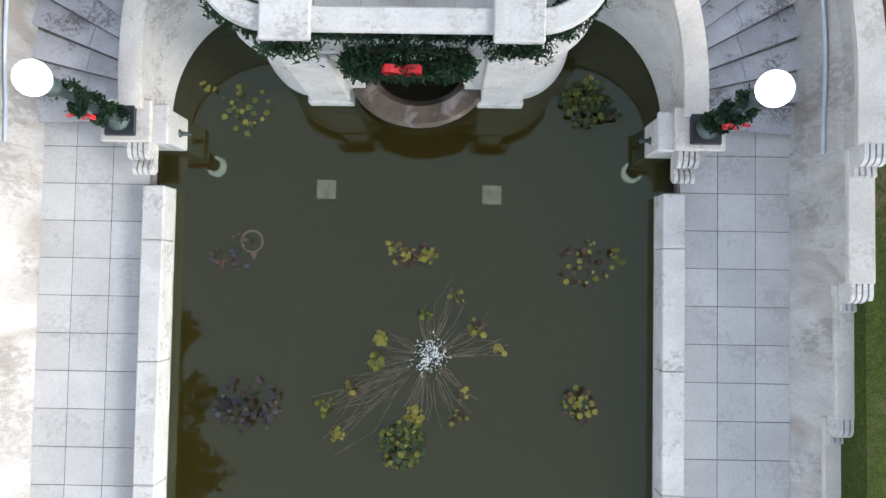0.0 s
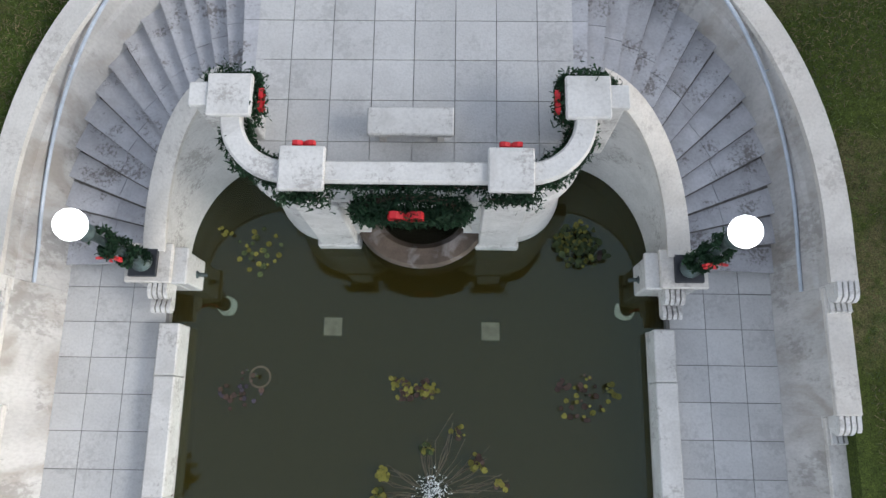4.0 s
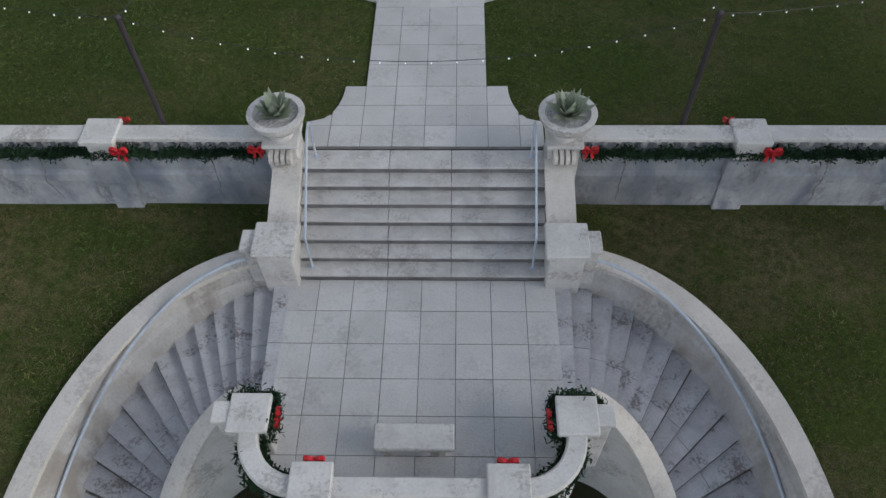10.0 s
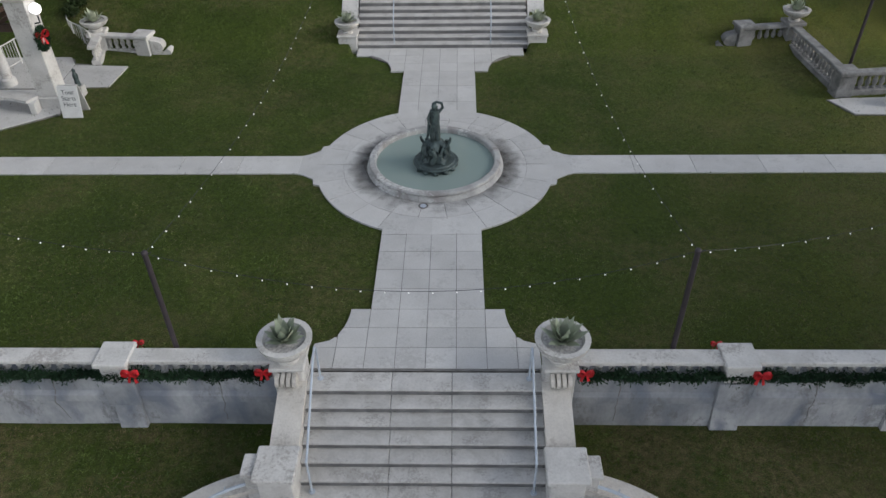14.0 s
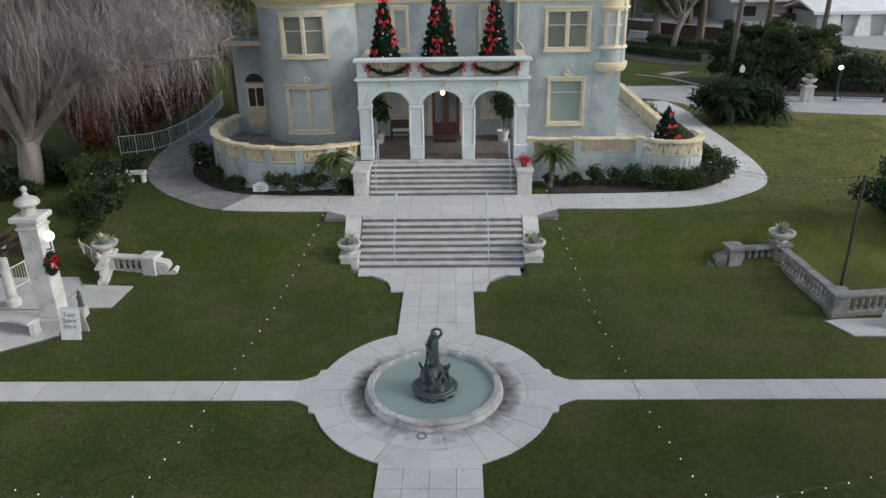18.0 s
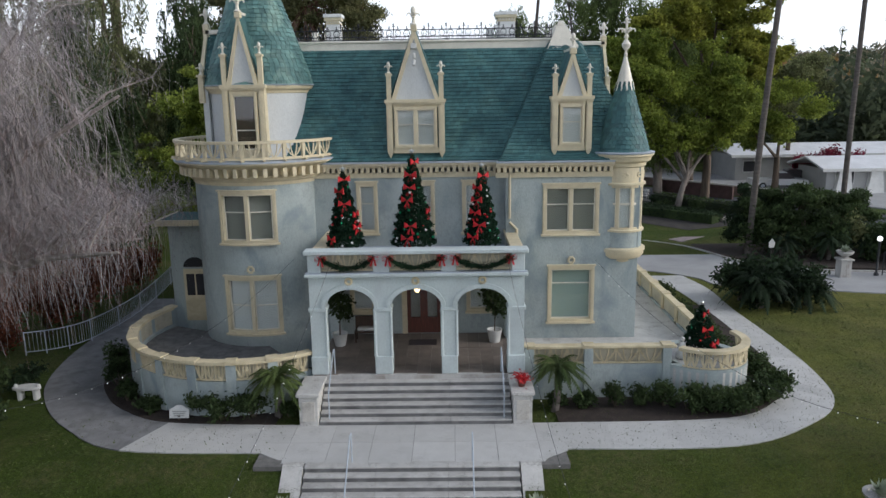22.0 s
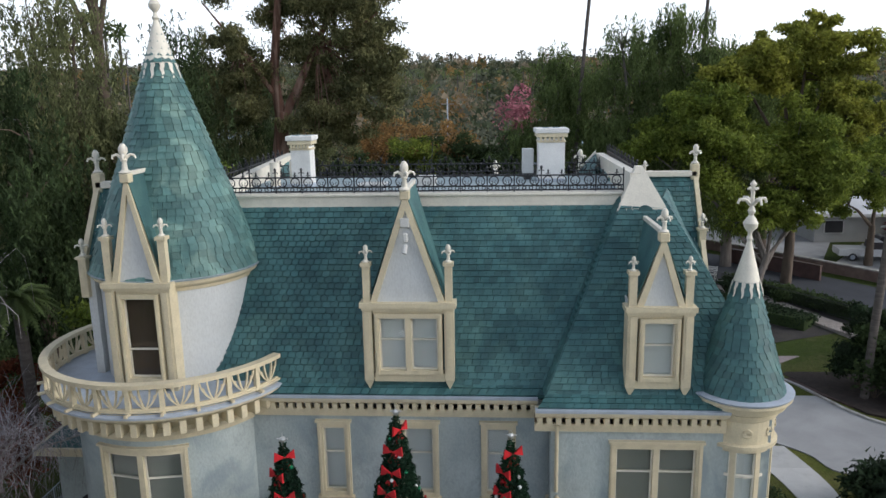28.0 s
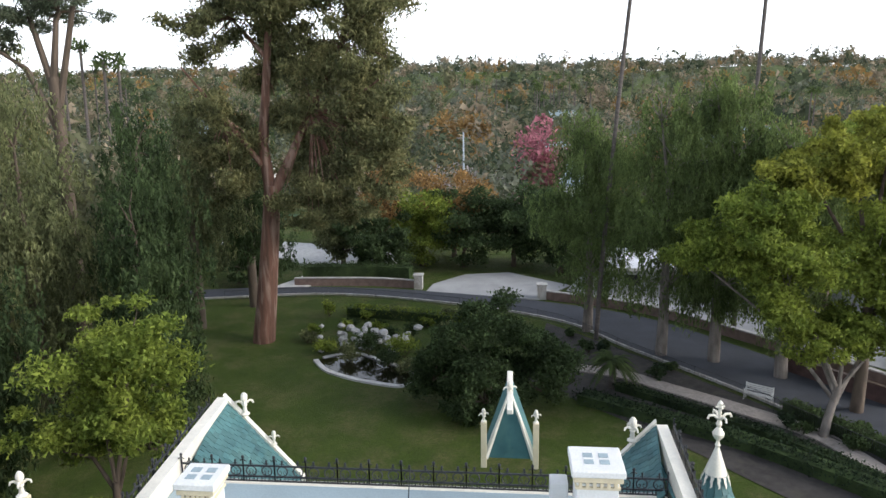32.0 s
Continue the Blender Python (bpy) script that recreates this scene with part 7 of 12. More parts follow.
def lead_cap(cx, cy, r0, z0, r1, z1, s, parent):
    """Ivory metal spire cap with wavy tongues, ball stages and a cross-shaped finial."""
    n = 12
    vs, fs = [], []
    cap = Mb().lathe(cx, cy, [(r0, z0), (r1, z1)], 24, ends=False)
    for k in range(n):
        a, h = TAU * k / n, TAU / n * 0.28
        pts = []
        for q in range(6):
            f = q / 5
            rr_ = r0 + (r0 - r1) * 0.36 * f + 0.02
            z = z0 - (z1 - z0) * 0.36 * f
            w = 0.22 * h * math.sin(q * 2.2)
            wid = h * (1 - 0.75 * f)
            pts.append([(cx + rr_ * math.cos(a + w + e * wid), cy + rr_ * math.sin(a + w + e * wid), z) for e in (-1, 1)])
        for q in range(5):
            cap.add([pts[q][0], pts[q][1], pts[q + 1][1], pts[q + 1][0]], [(0, 1, 2, 3)])
    part("spire_cap", cap, IVORY, parent, "ivory metal spire cap with wavy tongues", True)
    f = Mb().lathe(cx, cy, [(r1, z1 - 0.02), (r1 * 1.6, z1 + 0.06 * s), (r1, z1 + 0.12 * s), (0.05 * s, z1 + 0.2 * s), (0.15 * s, z1 + 0.32 * s), (0.17 * s, z1 + 0.42 * s), (0.10 * s, z1 + 0.54 * s), (0.05 * s, z1 + 0.6 * s), (0.09 * s, z1 + 0.7 * s), (0.05 * s, z1 + 0.8 * s), (0.045 * s, z1 + 1.25 * s), (0.08 * s, z1 + 1.32 * s), (0.0, z1 + 1.42 * s)], 12)
    for k in range(4):
        a = TAU * k / 4 + 0.25
        d = Vector((math.cos(a), math.sin(a), 0))
        f.tube([Vector((cx, cy, z1)) + d * q[0] * s + Vector((0, 0, q[1] * s)) for q in ((0.04, 0.85), (0.18, 0.98), (0.32, 0.98), (0.36, 0.88))], 0.045 * s, 6, 0.03 * s)
        f.tube([Vector((cx, cy, z1)) + d * q[0] * s + Vector((0, 0, q[1] * s)) for q in ((0.03, 1.2), (0.13, 1.22))], 0.03 * s, 6)
    part("spire_finial", f, IVORY, parent, "ivory cross-shaped leaf finial", True)


tc = cone("tower_cone", UX, UY, 2.06, 10.69, 16.6, 0.205, 0.165, 300, 7, "tall conical tower roof of teal shingles", SLATEW)
lead_cap(UX, UY, 0.37, 15.62, 0.06, 16.62, 0.86, tc)

# ---- corner turret ----
mpC = round_map(CXR, CYR, 0.80)
bay = part("turret", Mb().lathe(CXR, CYR, [(0.0, 3.82), (0.40, 3.82), (0.45, 3.90), (0.45, 4.00), (0.60, 4.00), (0.67, 4.09), (0.67, 4.19), (0.80, 4.19), (0.89, 4.30), (0.90, 4.44), (0.94, 4.45), (0.94, 4.56), (0.80, 4.6)], 40, ends=False), CREAM, house, "round corner oriel turret with cream mouldings", True)
part("oriel_wall", Mb().lathe(CXR, CYR, [(0.80, 4.58), (0.80, 5.2)], 40, ends=False), WALLM, bay, "", True)
part("oriel_sill", Mb().lathe(CXR, CYR, [(0.78, 5.18), (0.87, 5.2), (0.87, 5.27), (0.78, 5.3)], 40, ends=False), CREAM, bay, "", True)
up = Mb()
hs = [(-1.38 + k * 0.57, -1.38 + k * 0.57 + 0.45, 5.36, 6.82) for k in range(5)]
holed_wall(up, -0.80 * 2.6, 0.80 * 2.6, 5.28, 7.85, 0.12, hs, mpC, 0.1)
part("oriel_window_wall", up, CREAM, bay, "cream window wall", True, weld=True)
for ua, ub, za, zb in hs:
    sm = Mb().strip(ua, ub, -0.08, -0.03, 6.2, 6.27, mpC, 2).strip(ua, ua + 0.03, -0.08, -0.03, za, zb, mpC).strip(ub - 0.03, ub, -0.08, -0.03, za, zb, mpC)
    part("sash", sm, IVORY, bay)
    g = part("pane", Mb().strip(ua, ub, -0.07, -0.06, za, zb, mpC, 2), GLASS, bay)
    g.visible_shadow = False
    part("blind", Mb().strip(ua, ub, -0.14, -0.13, za, zb, mpC, 2), BLIND, bay)
    sw = Mb()
    for k in range(5):
        sw.tube([mpC(ua + 0.2 + 0.13 * math.cos(t * 0.9 + k) * (0.4 + 0.12 * k), 0.015, 7.3 + 0.11 * math.sin(t * 0.9 + k) * (0.4 + 0.12 * k)) for t in range(6)], 0.018, 5)
    part("scroll_relief", sw, CREAM, bay, "carved scroll relief")
part("oriel_band", Mb().lathe(CXR, CYR, [(0.80, 6.9), (0.88, 6.92), (0.88, 7.0), (0.80, 7.02)], 40, ends=False), CREAM, bay, "", True)
part("turret_cornice", Mb().lathe(CXR, CYR, [(0.80, 7.55), (0.86, 7.6), (0.88, 7.72), (1.02, 7.8), (1.08, 7.95), (1.14, 7.98), (1.14, 8.04), (0.7, 8.1)], 48, ends=False), CREAM, bay, "projecting cream cornice", True)
part("turret_gutter", Mb().lathe(CXR, CYR, [(0.85, 8.09), (1.14, 8.05), (1.17, 8.1), (1.1, 8.12), (0.9, 8.13)], 48, ends=False), LEAD, bay, "lead gutter", True)
tc = cone("turret_cone", CXR, CYR, 0.95, 8.12, 11.35, 0.18, 0.15, 0, 8, "small conical turret roof of teal shingles")
lead_cap(CXR, CYR, 0.28, 10.6, 0.045, 11.5, 0.95, tc)

# ---- roof terrace ----
deckz = 12.14
part("roof_deck", Mb().box(-5.3, 36.98, deckz - 0.15, 5.5, 42.25, deckz), DECKR, house, "flat grey-blue membrane roof")
part("parapet", Mb().box(-5.2, 36.74, 11.95, 5.3, 37.05, 12.28, 0.03), IVORY, house, "ivory roof parapet")
part("parapet_lip", Mb().box(-5.25, 36.68, 12.24, 5.35, 37.08, 12.32, 0.02), IVORY, house)
part("parapet", Mb().slab([(-5.4, 36.5, 11.6), (-5.4, 36.5, 12.5), (-5.75, 45.5, 12.72), (-5.75, 45.5, 11.6)], (0.28, 0, 0)), IVORY, house, "ivory roof parapet")
part("parapet", Mb().slab([(5.3, 36.6, 11.6), (5.3, 36.6, 12.8), (5.62, 44.7, 12.65), (5.62, 44.7, 11.6)], (0.26, 0, 0)), IVORY, house, "ivory roof parapet")
part("parapet", Mb().box(-5.3, 42.2, 11.6, 5.4, 42.4, 12.16, 0.02), IVORY, house)
for y in (38.2, 39.6, 41.0):
    part("membrane_seam", Mb().box(-5.0, y, deckz, 5.2, y + 0.05, deckz + 0.006), DECKR, house)


def cresting(parent, x0, y0, x1, y1, z, n):
    """Wrought iron roof cresting: rails, rings, spikes with leaf tips."""
    A, B = Vector((x0, y0, z)), Vector((x1, y1, z))
    unit = (B - A) / n
    L = unit.length
    mb = Mb()
    t = 0.017
    for zz in (0.05, 0.16, 0.42):
        mb.box(0, -t, zz - t, L, t, zz + t)
    for k in range(2):
        c = L * (k + 0.5) / 2
        mb.tube([(c + 0.115 * math.cos(TAU * q / 14), 0, 0.29 + 0.115 * math.sin(TAU * q / 14)) for q in range(14)], 0.015, 4, closed=True)
        for e in (-1, 1):
            mb.tube([(c + e * 0.075, 0, 0.18), (c + e * 0.02, 0, 0.24), (c + e * 0.045, 0, 0.30), (c + e * 0.07, 0, 0.27)], 0.009, 4)
        mb.box(c - 0.014, -0.014, 0.42, c + 0.014, 0.014, 0.52)
        mb.ball(c, 0, 0.53, 0.026, 6, 4, 1.4)
        mb.tube([(c - 0.05, 0, 0.46), (c, 0, 0.49), (c + 0.05, 0, 0.46)], 0.01, 4)
        for e in (-0.25, 0.25):
            mb.tube([(c + e * L / 2 + 0.045 * math.cos(TAU * q / 8), 0, 0.105 + 0.045 * math.sin(TAU * q / 8)) for q in range(8)], 0.013, 4, closed=True)
    for c in (0, L):
        mb.box(c - 0.015, -0.015, 0.0, c + 0.015, 0.015, 0.60)
    mb.ball(0, 0, 0.62, 0.036, 6, 4, 1.4)
    mb.tube([(-0.07, 0, 0.53), (0, 0, 0.57), (0.07, 0, 0.53)], 0.012, 4)
    me = link_mesh("cresting_panel", mb.v, mb.f, IRON)
    rot = Matrix.Rotation(math.atan2(unit.y, unit.x), 4, 'Z')
    for i in range(n):
        share("cresting_panel", me, parent, Matrix.Translation(A + unit * i) @ rot)


crt = thing("roof_cresting", "black wrought-iron cresting of rings and spikes round the flat roof", "roof cresting", (0, 36.6, 12.45))
cresting(crt, -5.05, 36.88, 5.2, 36.88, 12.31, 15)
cresting(crt, 5.70, 37.8, 5.96, 44.4, 12.36, 9)
cresting(crt, -5.3, 42.3, 5.4, 42.3, 12.12, 15)
cresting(crt, -5.56, 38.4, -5.86, 45.2, 12.25, 10)


def chimney(x, y, zb, zt, w):
    c = thing("chimney", "square white chimney with moulded cream cap", "chimney", (x, y, zb), "roof chimneys")
    part("shaft", Mb().box(x - w / 2, y - w / 2, zb - 0.3, x + w / 2, y + w / 2, zt - 0.3, 0.01), WHITEP, c)
    part("collar", Mb().box(x - w / 2 - 0.03, y - w / 2 - 0.03, zt - 0.42, x + w / 2 + 0.03, y + w / 2 + 0.03, zt - 0.36, 0.01), CREAM, c)
    n = 6
    for i in range(n):
        u = x - w / 2 + w * (i + 0.5) / n
        part("dentil", Mb().box(u - 0.03, y - w / 2 - 0.06, zt - 0.36, u + 0.03, y - w / 2 + 0.02, zt - 0.26), CREAM, c)
    part("cap_lower", Mb().box(x - w / 2 - 0.07, y - w / 2 - 0.07, zt - 0.26, x + w / 2 + 0.07, y + w / 2 + 0.07, zt - 0.14, 0.015), CREAM, c)
    part("cap", Mb().box(x - w / 2 - 0.11, y - w / 2 - 0.11, zt - 0.14, x + w / 2 + 0.11, y + w / 2 + 0.11, zt, 0.02), WHITEP, c)
    for u, v in ((-1, -1), (1, -1), (-1, 1), (1, 1)):
        part("flue", Mb().box(x + u * 0.15 - 0.09, y + v * 0.13 - 0.08, zt, x + u * 0.15 + 0.09, y + v * 0.13 + 0.08, zt + 0.012), DECKR, c, "grey flue mouth")
    part("flashing", Mb().box(x - w / 2 - 0.05, y - w / 2 - 0.05, zb, x + w / 2 + 0.05, y + w / 2 + 0.05, zb + 0.1, 0.01), LEAD, c)


chimney(3.70, 40.85, deckz, 13.73, 0.78)
chimney(-3.73, 39.95, deckz, 13.65, 0.58)
for x, y in ((-4.5, 39.6), (-4.05, 40.1)):
    v = thing("vent_pipe", "short cream round vent pipe on the flat roof", "vent", (x, y, deckz), "roof vents")
    part("pipe", Mb().lathe(x, y, [(0.15, deckz), (0.15, deckz + 0.75), (0.12, deckz + 0.75), (0.12, deckz + 0.3)], 14, ends=False), IVORY, v, "", True)
    part("collar", Mb().lathe(x, y, [(0.2, deckz), (0.17, deckz + 0.06)], 14, ends=False), LEAD, v)
ht = thing("roof_hatch", "flat white roof hatch", "hatch", (-1.5, 39.1, deckz))
part("curb", Mb().box(-1.85, 38.8, deckz, -1.15, 39.4, deckz + 0.12), LEAD, ht)
part("lid", Mb().box(-1.91, 38.75, deckz + 0.12, -1.1, 39.46, deckz + 0.17, 0.02), POT, ht)
vb = thing("roof_vent", "small white square vent with thin mast", "vent", (0.0, 39.7, deckz))
part("box", Mb().box(-0.28, 39.5, deckz, 0.28, 39.95, deckz + 0.3, 0.03), POT, vb)
part("mast", Mb().tube([(0.0, 40.9, deckz), (0.1, 40.9, deckz + 1.2)], 0.012, 5), IRON, vb)
ac = thing("roof_unit", "white ventilation box beside the chimney", "vent", (3.1, 41.2, deckz))
part("cabinet", Mb().box(2.85, 41.0, deckz + 0.2, 3.2, 41.4, deckz + 0.95, 0.02), POT, ac)
part("stand", Mb().box(2.9, 41.05, deckz, 3.15, 41.35, deckz + 0.2), IRON, ac)
part("conduit", Mb().tube([(3.2, 41.2, deckz + 0.5), (3.38, 41.2, deckz + 0.45), (3.4, 41.0, deckz + 0.3)], 0.03, 6), LEAD, ac)
# back dormers and finials beyond the flat roof
for x, y in ((2.07, 50.3),):
    b = part("back_gable", Mb().slab([(x - 0.75, y, 9.5), (x + 0.75, y, 9.5), (x, y, 11.7)], (0, -1.6, 0)), SLATE, house, "back gable of teal shingles")
    part("rake", Mb().tube([(x - 0.75, y - 1.6, 9.5), (x, y - 1.6, 11.75), (x + 0.75, y - 1.6, 9.5)], 0.1, 6), IVORY, b)
    part("ridge", Mb().box(x - 0.09, y - 3.0, 11.6, x + 0.09, y, 11.75, 0.02), IVORY, b)
    finial(b, x, y - 1.6, 11.5, 1.0)
    for e in (-1, 1):
        part("pinnacle", Mb().box(x + e * 0.8 - 0.09, y - 1.7, 9.2, x + e * 0.8 + 0.09, y - 1.5, 10.7, 0.01), CREAM, b)
        finial(b, x + e * 0.8, y - 1.6, 10.7, 0.75)
part("back_roof", Mb().slab([(-8.2, 47.6, E1), (8.2, 47.6, E1), (5.4, 42.4, 11.9), (-5.3, 42.4, 11.9)], (0, -0.05, -0.06)), SLATE, house, "back roof of teal shingles")
part("side_roof", Mb().slab([(8.3, 37.5, E1), (8.3, 46.5, E1), (5.5, 43.6, 12.3), (5.5, 38.5, 12.3)], (-0.05, 0, -0.05)), SLATE, house)
part("side_roof", Mb().slab([(-8.4, 36.5, E1), (-8.4, 46.5, E1), (-5.4, 43.6, 12.3), (-5.4, 37.5, 12.3)], (0.05, 0, -0.05)), SLATE, house)
bc = cone("back_turret_cone", 7.94, 47.5, 0.9, 8.1, 10.6, 0.22, 0.17, 0, 9, "small conical back turret roof")
lead_cap(7.94, 47.5, 0.32, 9.9, 0.05, 10.7, 1.0, bc)

# back gables beyond the parapets
for sx, x, y, zp in ((1, -5.6, 45.5, 12.7), (-1, 5.62, 44.7, 12.65)):
    A_, B_, C_ = (x, y, zp), (x + sx * 2.0, y, zp - 2.2), (x, y - 2.4, zp - 1.0)
    g_ = part("back_gable_roof", Mb().slab([(x, y, zp - 0.05), (x + sx * 2.0, y, zp - 2.3), (x + sx * 2.0, y - 2.6, zp - 2.3), (x + sx * 0.3, y - 2.6, zp - 0.4)], (0, 0, -0.1)), SLATEB, house, "small back gable roof of teal shingles")
    shingles("shingling", g_, (x + sx * 2.0, y - 2.6, zp - 2.26), (x + sx * 2.0, y, zp - 2.26), (x + sx * 0.3, y - 2.6, zp - 0.36), (x, y, zp - 0.02), 0.195, 0.158, 0, 21)
    part("verge", Mb().slab([(x, y, zp + 0.08), (x + sx * 2.1, y, zp - 2.25), (x + sx * 2.1, y, zp - 2.5), (x, y, zp - 0.25)], (0, 0.16, 0)), IVORY, g_, "ivory verge")
    finial(g_, x + sx * 0.55, y + 0.08, zp - 0.5, 1.1)
    finial(g_, x + sx * 1.3, y + 0.08, zp - 1.35, 0.7)

# ---- porch ----
PY0 = 30.42
porch = thing("porch", "pale stucco entrance porch with three round arches and a balcony", "porch", (0, PY0, 0))
PXL, PXR = -3.48, 3.58
AR = [(-2.97, -1.35), (-0.82, 0.87), (1.35, 3.06)]
pts = [(PXL, Z_PORCH)]
for xa, xb in AR:
    c, r = (xa + xb) / 2, (xb - xa) / 2
    pts += [(xa, Z_PORCH), (xa, 3.38)] + [(c - r * math.cos(radians(a)), 3.38 + 0.66 * math.sin(radians(a))) for a in range(10, 171, 10)] + [(xb, 3.38), (xb, Z_PORCH)]
pts += [(PXR, Z_PORCH), (PXR, 4.5), (PXL, 4.5)]
part("arcade", Mb().slab([(x, PY0, z) for x, z in pts], (0, 0.45, 0)), PORCH, porch, "arcade wall with three arches")
for x0, x1 in ((PXL, -2.97), (-1.35, -0.82), (0.87, 1.35), (3.06, PXR)):
    part("column_plinth", Mb().box(x0 - 0.03, PY0 - 0.06, Z_PORCH, x1 + 0.03, PY0 + 0.5, Z_PORCH + 0.62, 0.02), PORCH, porch)
    part("column_capital", Mb().box(x0 - 0.05, PY0 - 0.05, 3.30, x1 + 0.05, PY0 + 0.5, 3.42, 0.015), PORCH, porch)
for xa, xb in AR:
    c, r = (xa + xb) / 2, (xb - xa) / 2
    ring = [(c - (r + 0.13) * math.cos(radians(a)), 3.42 + 0.80 * math.sin(radians(a))) for a in range(0, 181, 10)] + [(c - r * math.cos(radians(a)), 3.40 + 0.655 * math.sin(radians(a))) for a in range(180, -1, -10)]
    part("arch_moulding", Mb().slab([(x, PY0 - 0.05, z) for x, z in ring], (0, 0.06, 0)), PORCH, porch, "pale arch moulding")
    orn = Mb()
    orn.tube([(c + (0.09 + 0.015 * (k % 2)) * math.cos(TAU * k / 16), PY0 - 0.04, 4.33 + (0.09 + 0.015 * (k % 2)) * math.sin(TAU * k / 16)) for k in range(16)], 0.045, 6, closed=True)
    part("ornament", orn, CREAMY, porch, "carved keystone ornament")
    for e, x in ((1, xa), (-1, xb)):
        part("slim_shaft", Mb().lathe(x + e * 0.0, PY0 + 0.02, [(0.07, Z_PORCH + 0.62), (0.055, Z_PORCH + 0.7), (0.05, 3.2), (0.07, 3.3)], 10), PORCH, porch, smooth=True)
part("porch_cornice", Mb().box(PXL - 0.1, PY0 - 0.16, 4.48, PXR + 0.1, PY0 + 0.1, 4.60, 0.02), PORCH, porch)
part("ledge_flashing", Mb().box(PXL - 0.08, PY0 - 0.14, 4.60, PXR + 0.08, PY0 + 0.05, 4.63), LEAD, porch, "lead ledge")
for x in (PXL, PXR - 0.4):
    part("side_wall", Mb().box(x, PY0 + 0.45, 3.6, x + 0.4, YM, 4.5), PORCH, porch)
    part("side_pier", Mb().box(x, YM - 0.5, Z_PORCH, x + 0.4, YM, 3.6), PORCH, porch)
part("balcony_deck", Mb().box(PXL + 0.1, PY0 + 0.1, 4.45, PXR - 0.1, YM, 4.62), LEAD, porch, "grey-blue balcony deck")
part("porch_ceiling", Mb().box(PXL + 0.1, PY0 + 0.4, 4.28, PXR - 0.1, YM, 4.44), PORCH, porch)
# balcony parapet
for x0, x1 in ((PXL, PXL + 0.42), (-1.35, -0.82), (0.87, 1.35), (PXR - 0.42, PXR)):
    part("parapet_pier", Mb().box(x0, PY0 - 0.03, 4.6, x1, PY0 + 0.36, 5.24, 0.015), PORCH, porch)
mpP = flat_map(0, PY0 + 0.1)
for x0, x1 in ((PXL + 0.42, -1.35), (-0.82, 0.87), (1.35, PXR - 0.42)):
    fan_panel(mpP, x0 + 0.02, x1 - 0.02, 4.66, 5.2, CREAM, porch, 3)
    part("panel_back", Mb().box(x0, PY0 + 0.16, 4.62, x1, PY0 + 0.26, 5.22), PANELB, porch)
part("parapet_coping", Mb().box(PXL - 0.12, PY0 - 0.12, 5.22, PXR + 0.12, PY0 + 0.42, 5.36, 0.025), PORCH, porch)
for x in (PXL, PXR - 0.36):
    mpS = flat_map(x + 0.18, PY0 + 0.4, 0, 1)
    fan_panel(mpS, 0.05, 1.7, 4.66, 5.1, CREAM, porch, 3)
    fan_panel(mpS, 1.75, YM - PY0 - 0.4, 4.66, 5.1, CREAM, porch, 3)
    part("side_coping", Mb().box(x - 0.05, PY0 + 0.4, 5.1, x + 0.41, YM, 5.22, 0.02), CREAM, porch)
# porch floor boards and stairs
pf = thing("porch_floor", "porch floor of brown-grey rectangular tiles", "floor", (0, 31, Z_PORCH), kind="structure")
part("slab_base", Mb().box(PXL, PY0 - 0.1, -0.1, PXR, YM, Z_PORCH - 0.02), STONE_D, pf)
paved(pf, "tile", lambda y: PXL + 0.03, lambda y: PXR - 0.03, PY0 - 0.08, YM - 0.02, 0.44, Z_PORCH, 0.02, 0.004, material=mat("brown_grey_floor_tile", (0.18, 0.15, 0.13), 0.55, 0.15, 3, 30, 0.1, island=0.15), rows=5)
fl = thing("staircase", "porch flight of wide grey concrete steps", "stairs", (0, 28.9, 0), kind="structure")
for i in range(7):
    z = Z_PORCH * (i + 1) / 7
    y0 = 28.88 + 0.245 * i
    for xa, xb in ((-3.05, -0.95), (-0.95, 1.1), (1.1, 3.07)):
        part("tread", Mb().box(xa + 0.003, y0 - 0.02, z - 0.05, xb - 0.003, y0 + (0.30 if i < 6 else 0.1), z, 0.01), STEPM, fl)
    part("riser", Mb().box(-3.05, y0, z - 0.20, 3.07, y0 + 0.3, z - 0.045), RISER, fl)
for x in (-3.38, 3.40):
    ck = thing("stair_cheek", "low stone cheek block with a flat slab beside the porch steps", "wall", (x, 29.5, 0), "porch stair cheeks", "structure")
    part("block", Mb().box(x - 0.3, 28.86, -0.1, x + 0.3, PY0 - 0.07, 0.98, 0.02), STONE, ck)
    part("panel", Mb().box(x - 0.2, 28.84, 0.15, x + 0.2, 28.88, 0.8, 0.008), STONE_W, ck)
    part("slab", Mb().box(x - 0.37, 28.78, 0.98, x + 0.37, PY0 - 0.07, 1.10, 0.02), STONE, ck)
for x in (-2.75, 2.82):
    hr = thing("handrail", "blue-grey pipe handrail on the porch steps", "handrail", (x, 29.5, 0), "step handrails")
    part("rail", Mb().tube([(x, 29.0, 0.16), (x, 29.02, 1.0), (x, 30.3, 2.02), (x, 30.45, 2.0), (x, 30.45, 1.12)], 0.02, 8), BLUEI, hr, smooth=True)
# poinsettia on the right cheek
po = thing("poinsettia", "potted red poinsettia on the stair cheek", "plant", (3.40, 29.3, 1.10))
part("pot", Mb().lathe(3.40, 29.3, [(0.1, 1.10), (0.14, 1.28), (0.12, 1.28)], 12), WOODR, po)
rng = np.random.default_rng(3)
leaves("bract", np.array([3.40, 29.3, 1.38]) + rng.normal(size=(220, 3)) * (0.11, 0.11, 0.08), 0.055, RED, po, flat=0.6, seed=4)
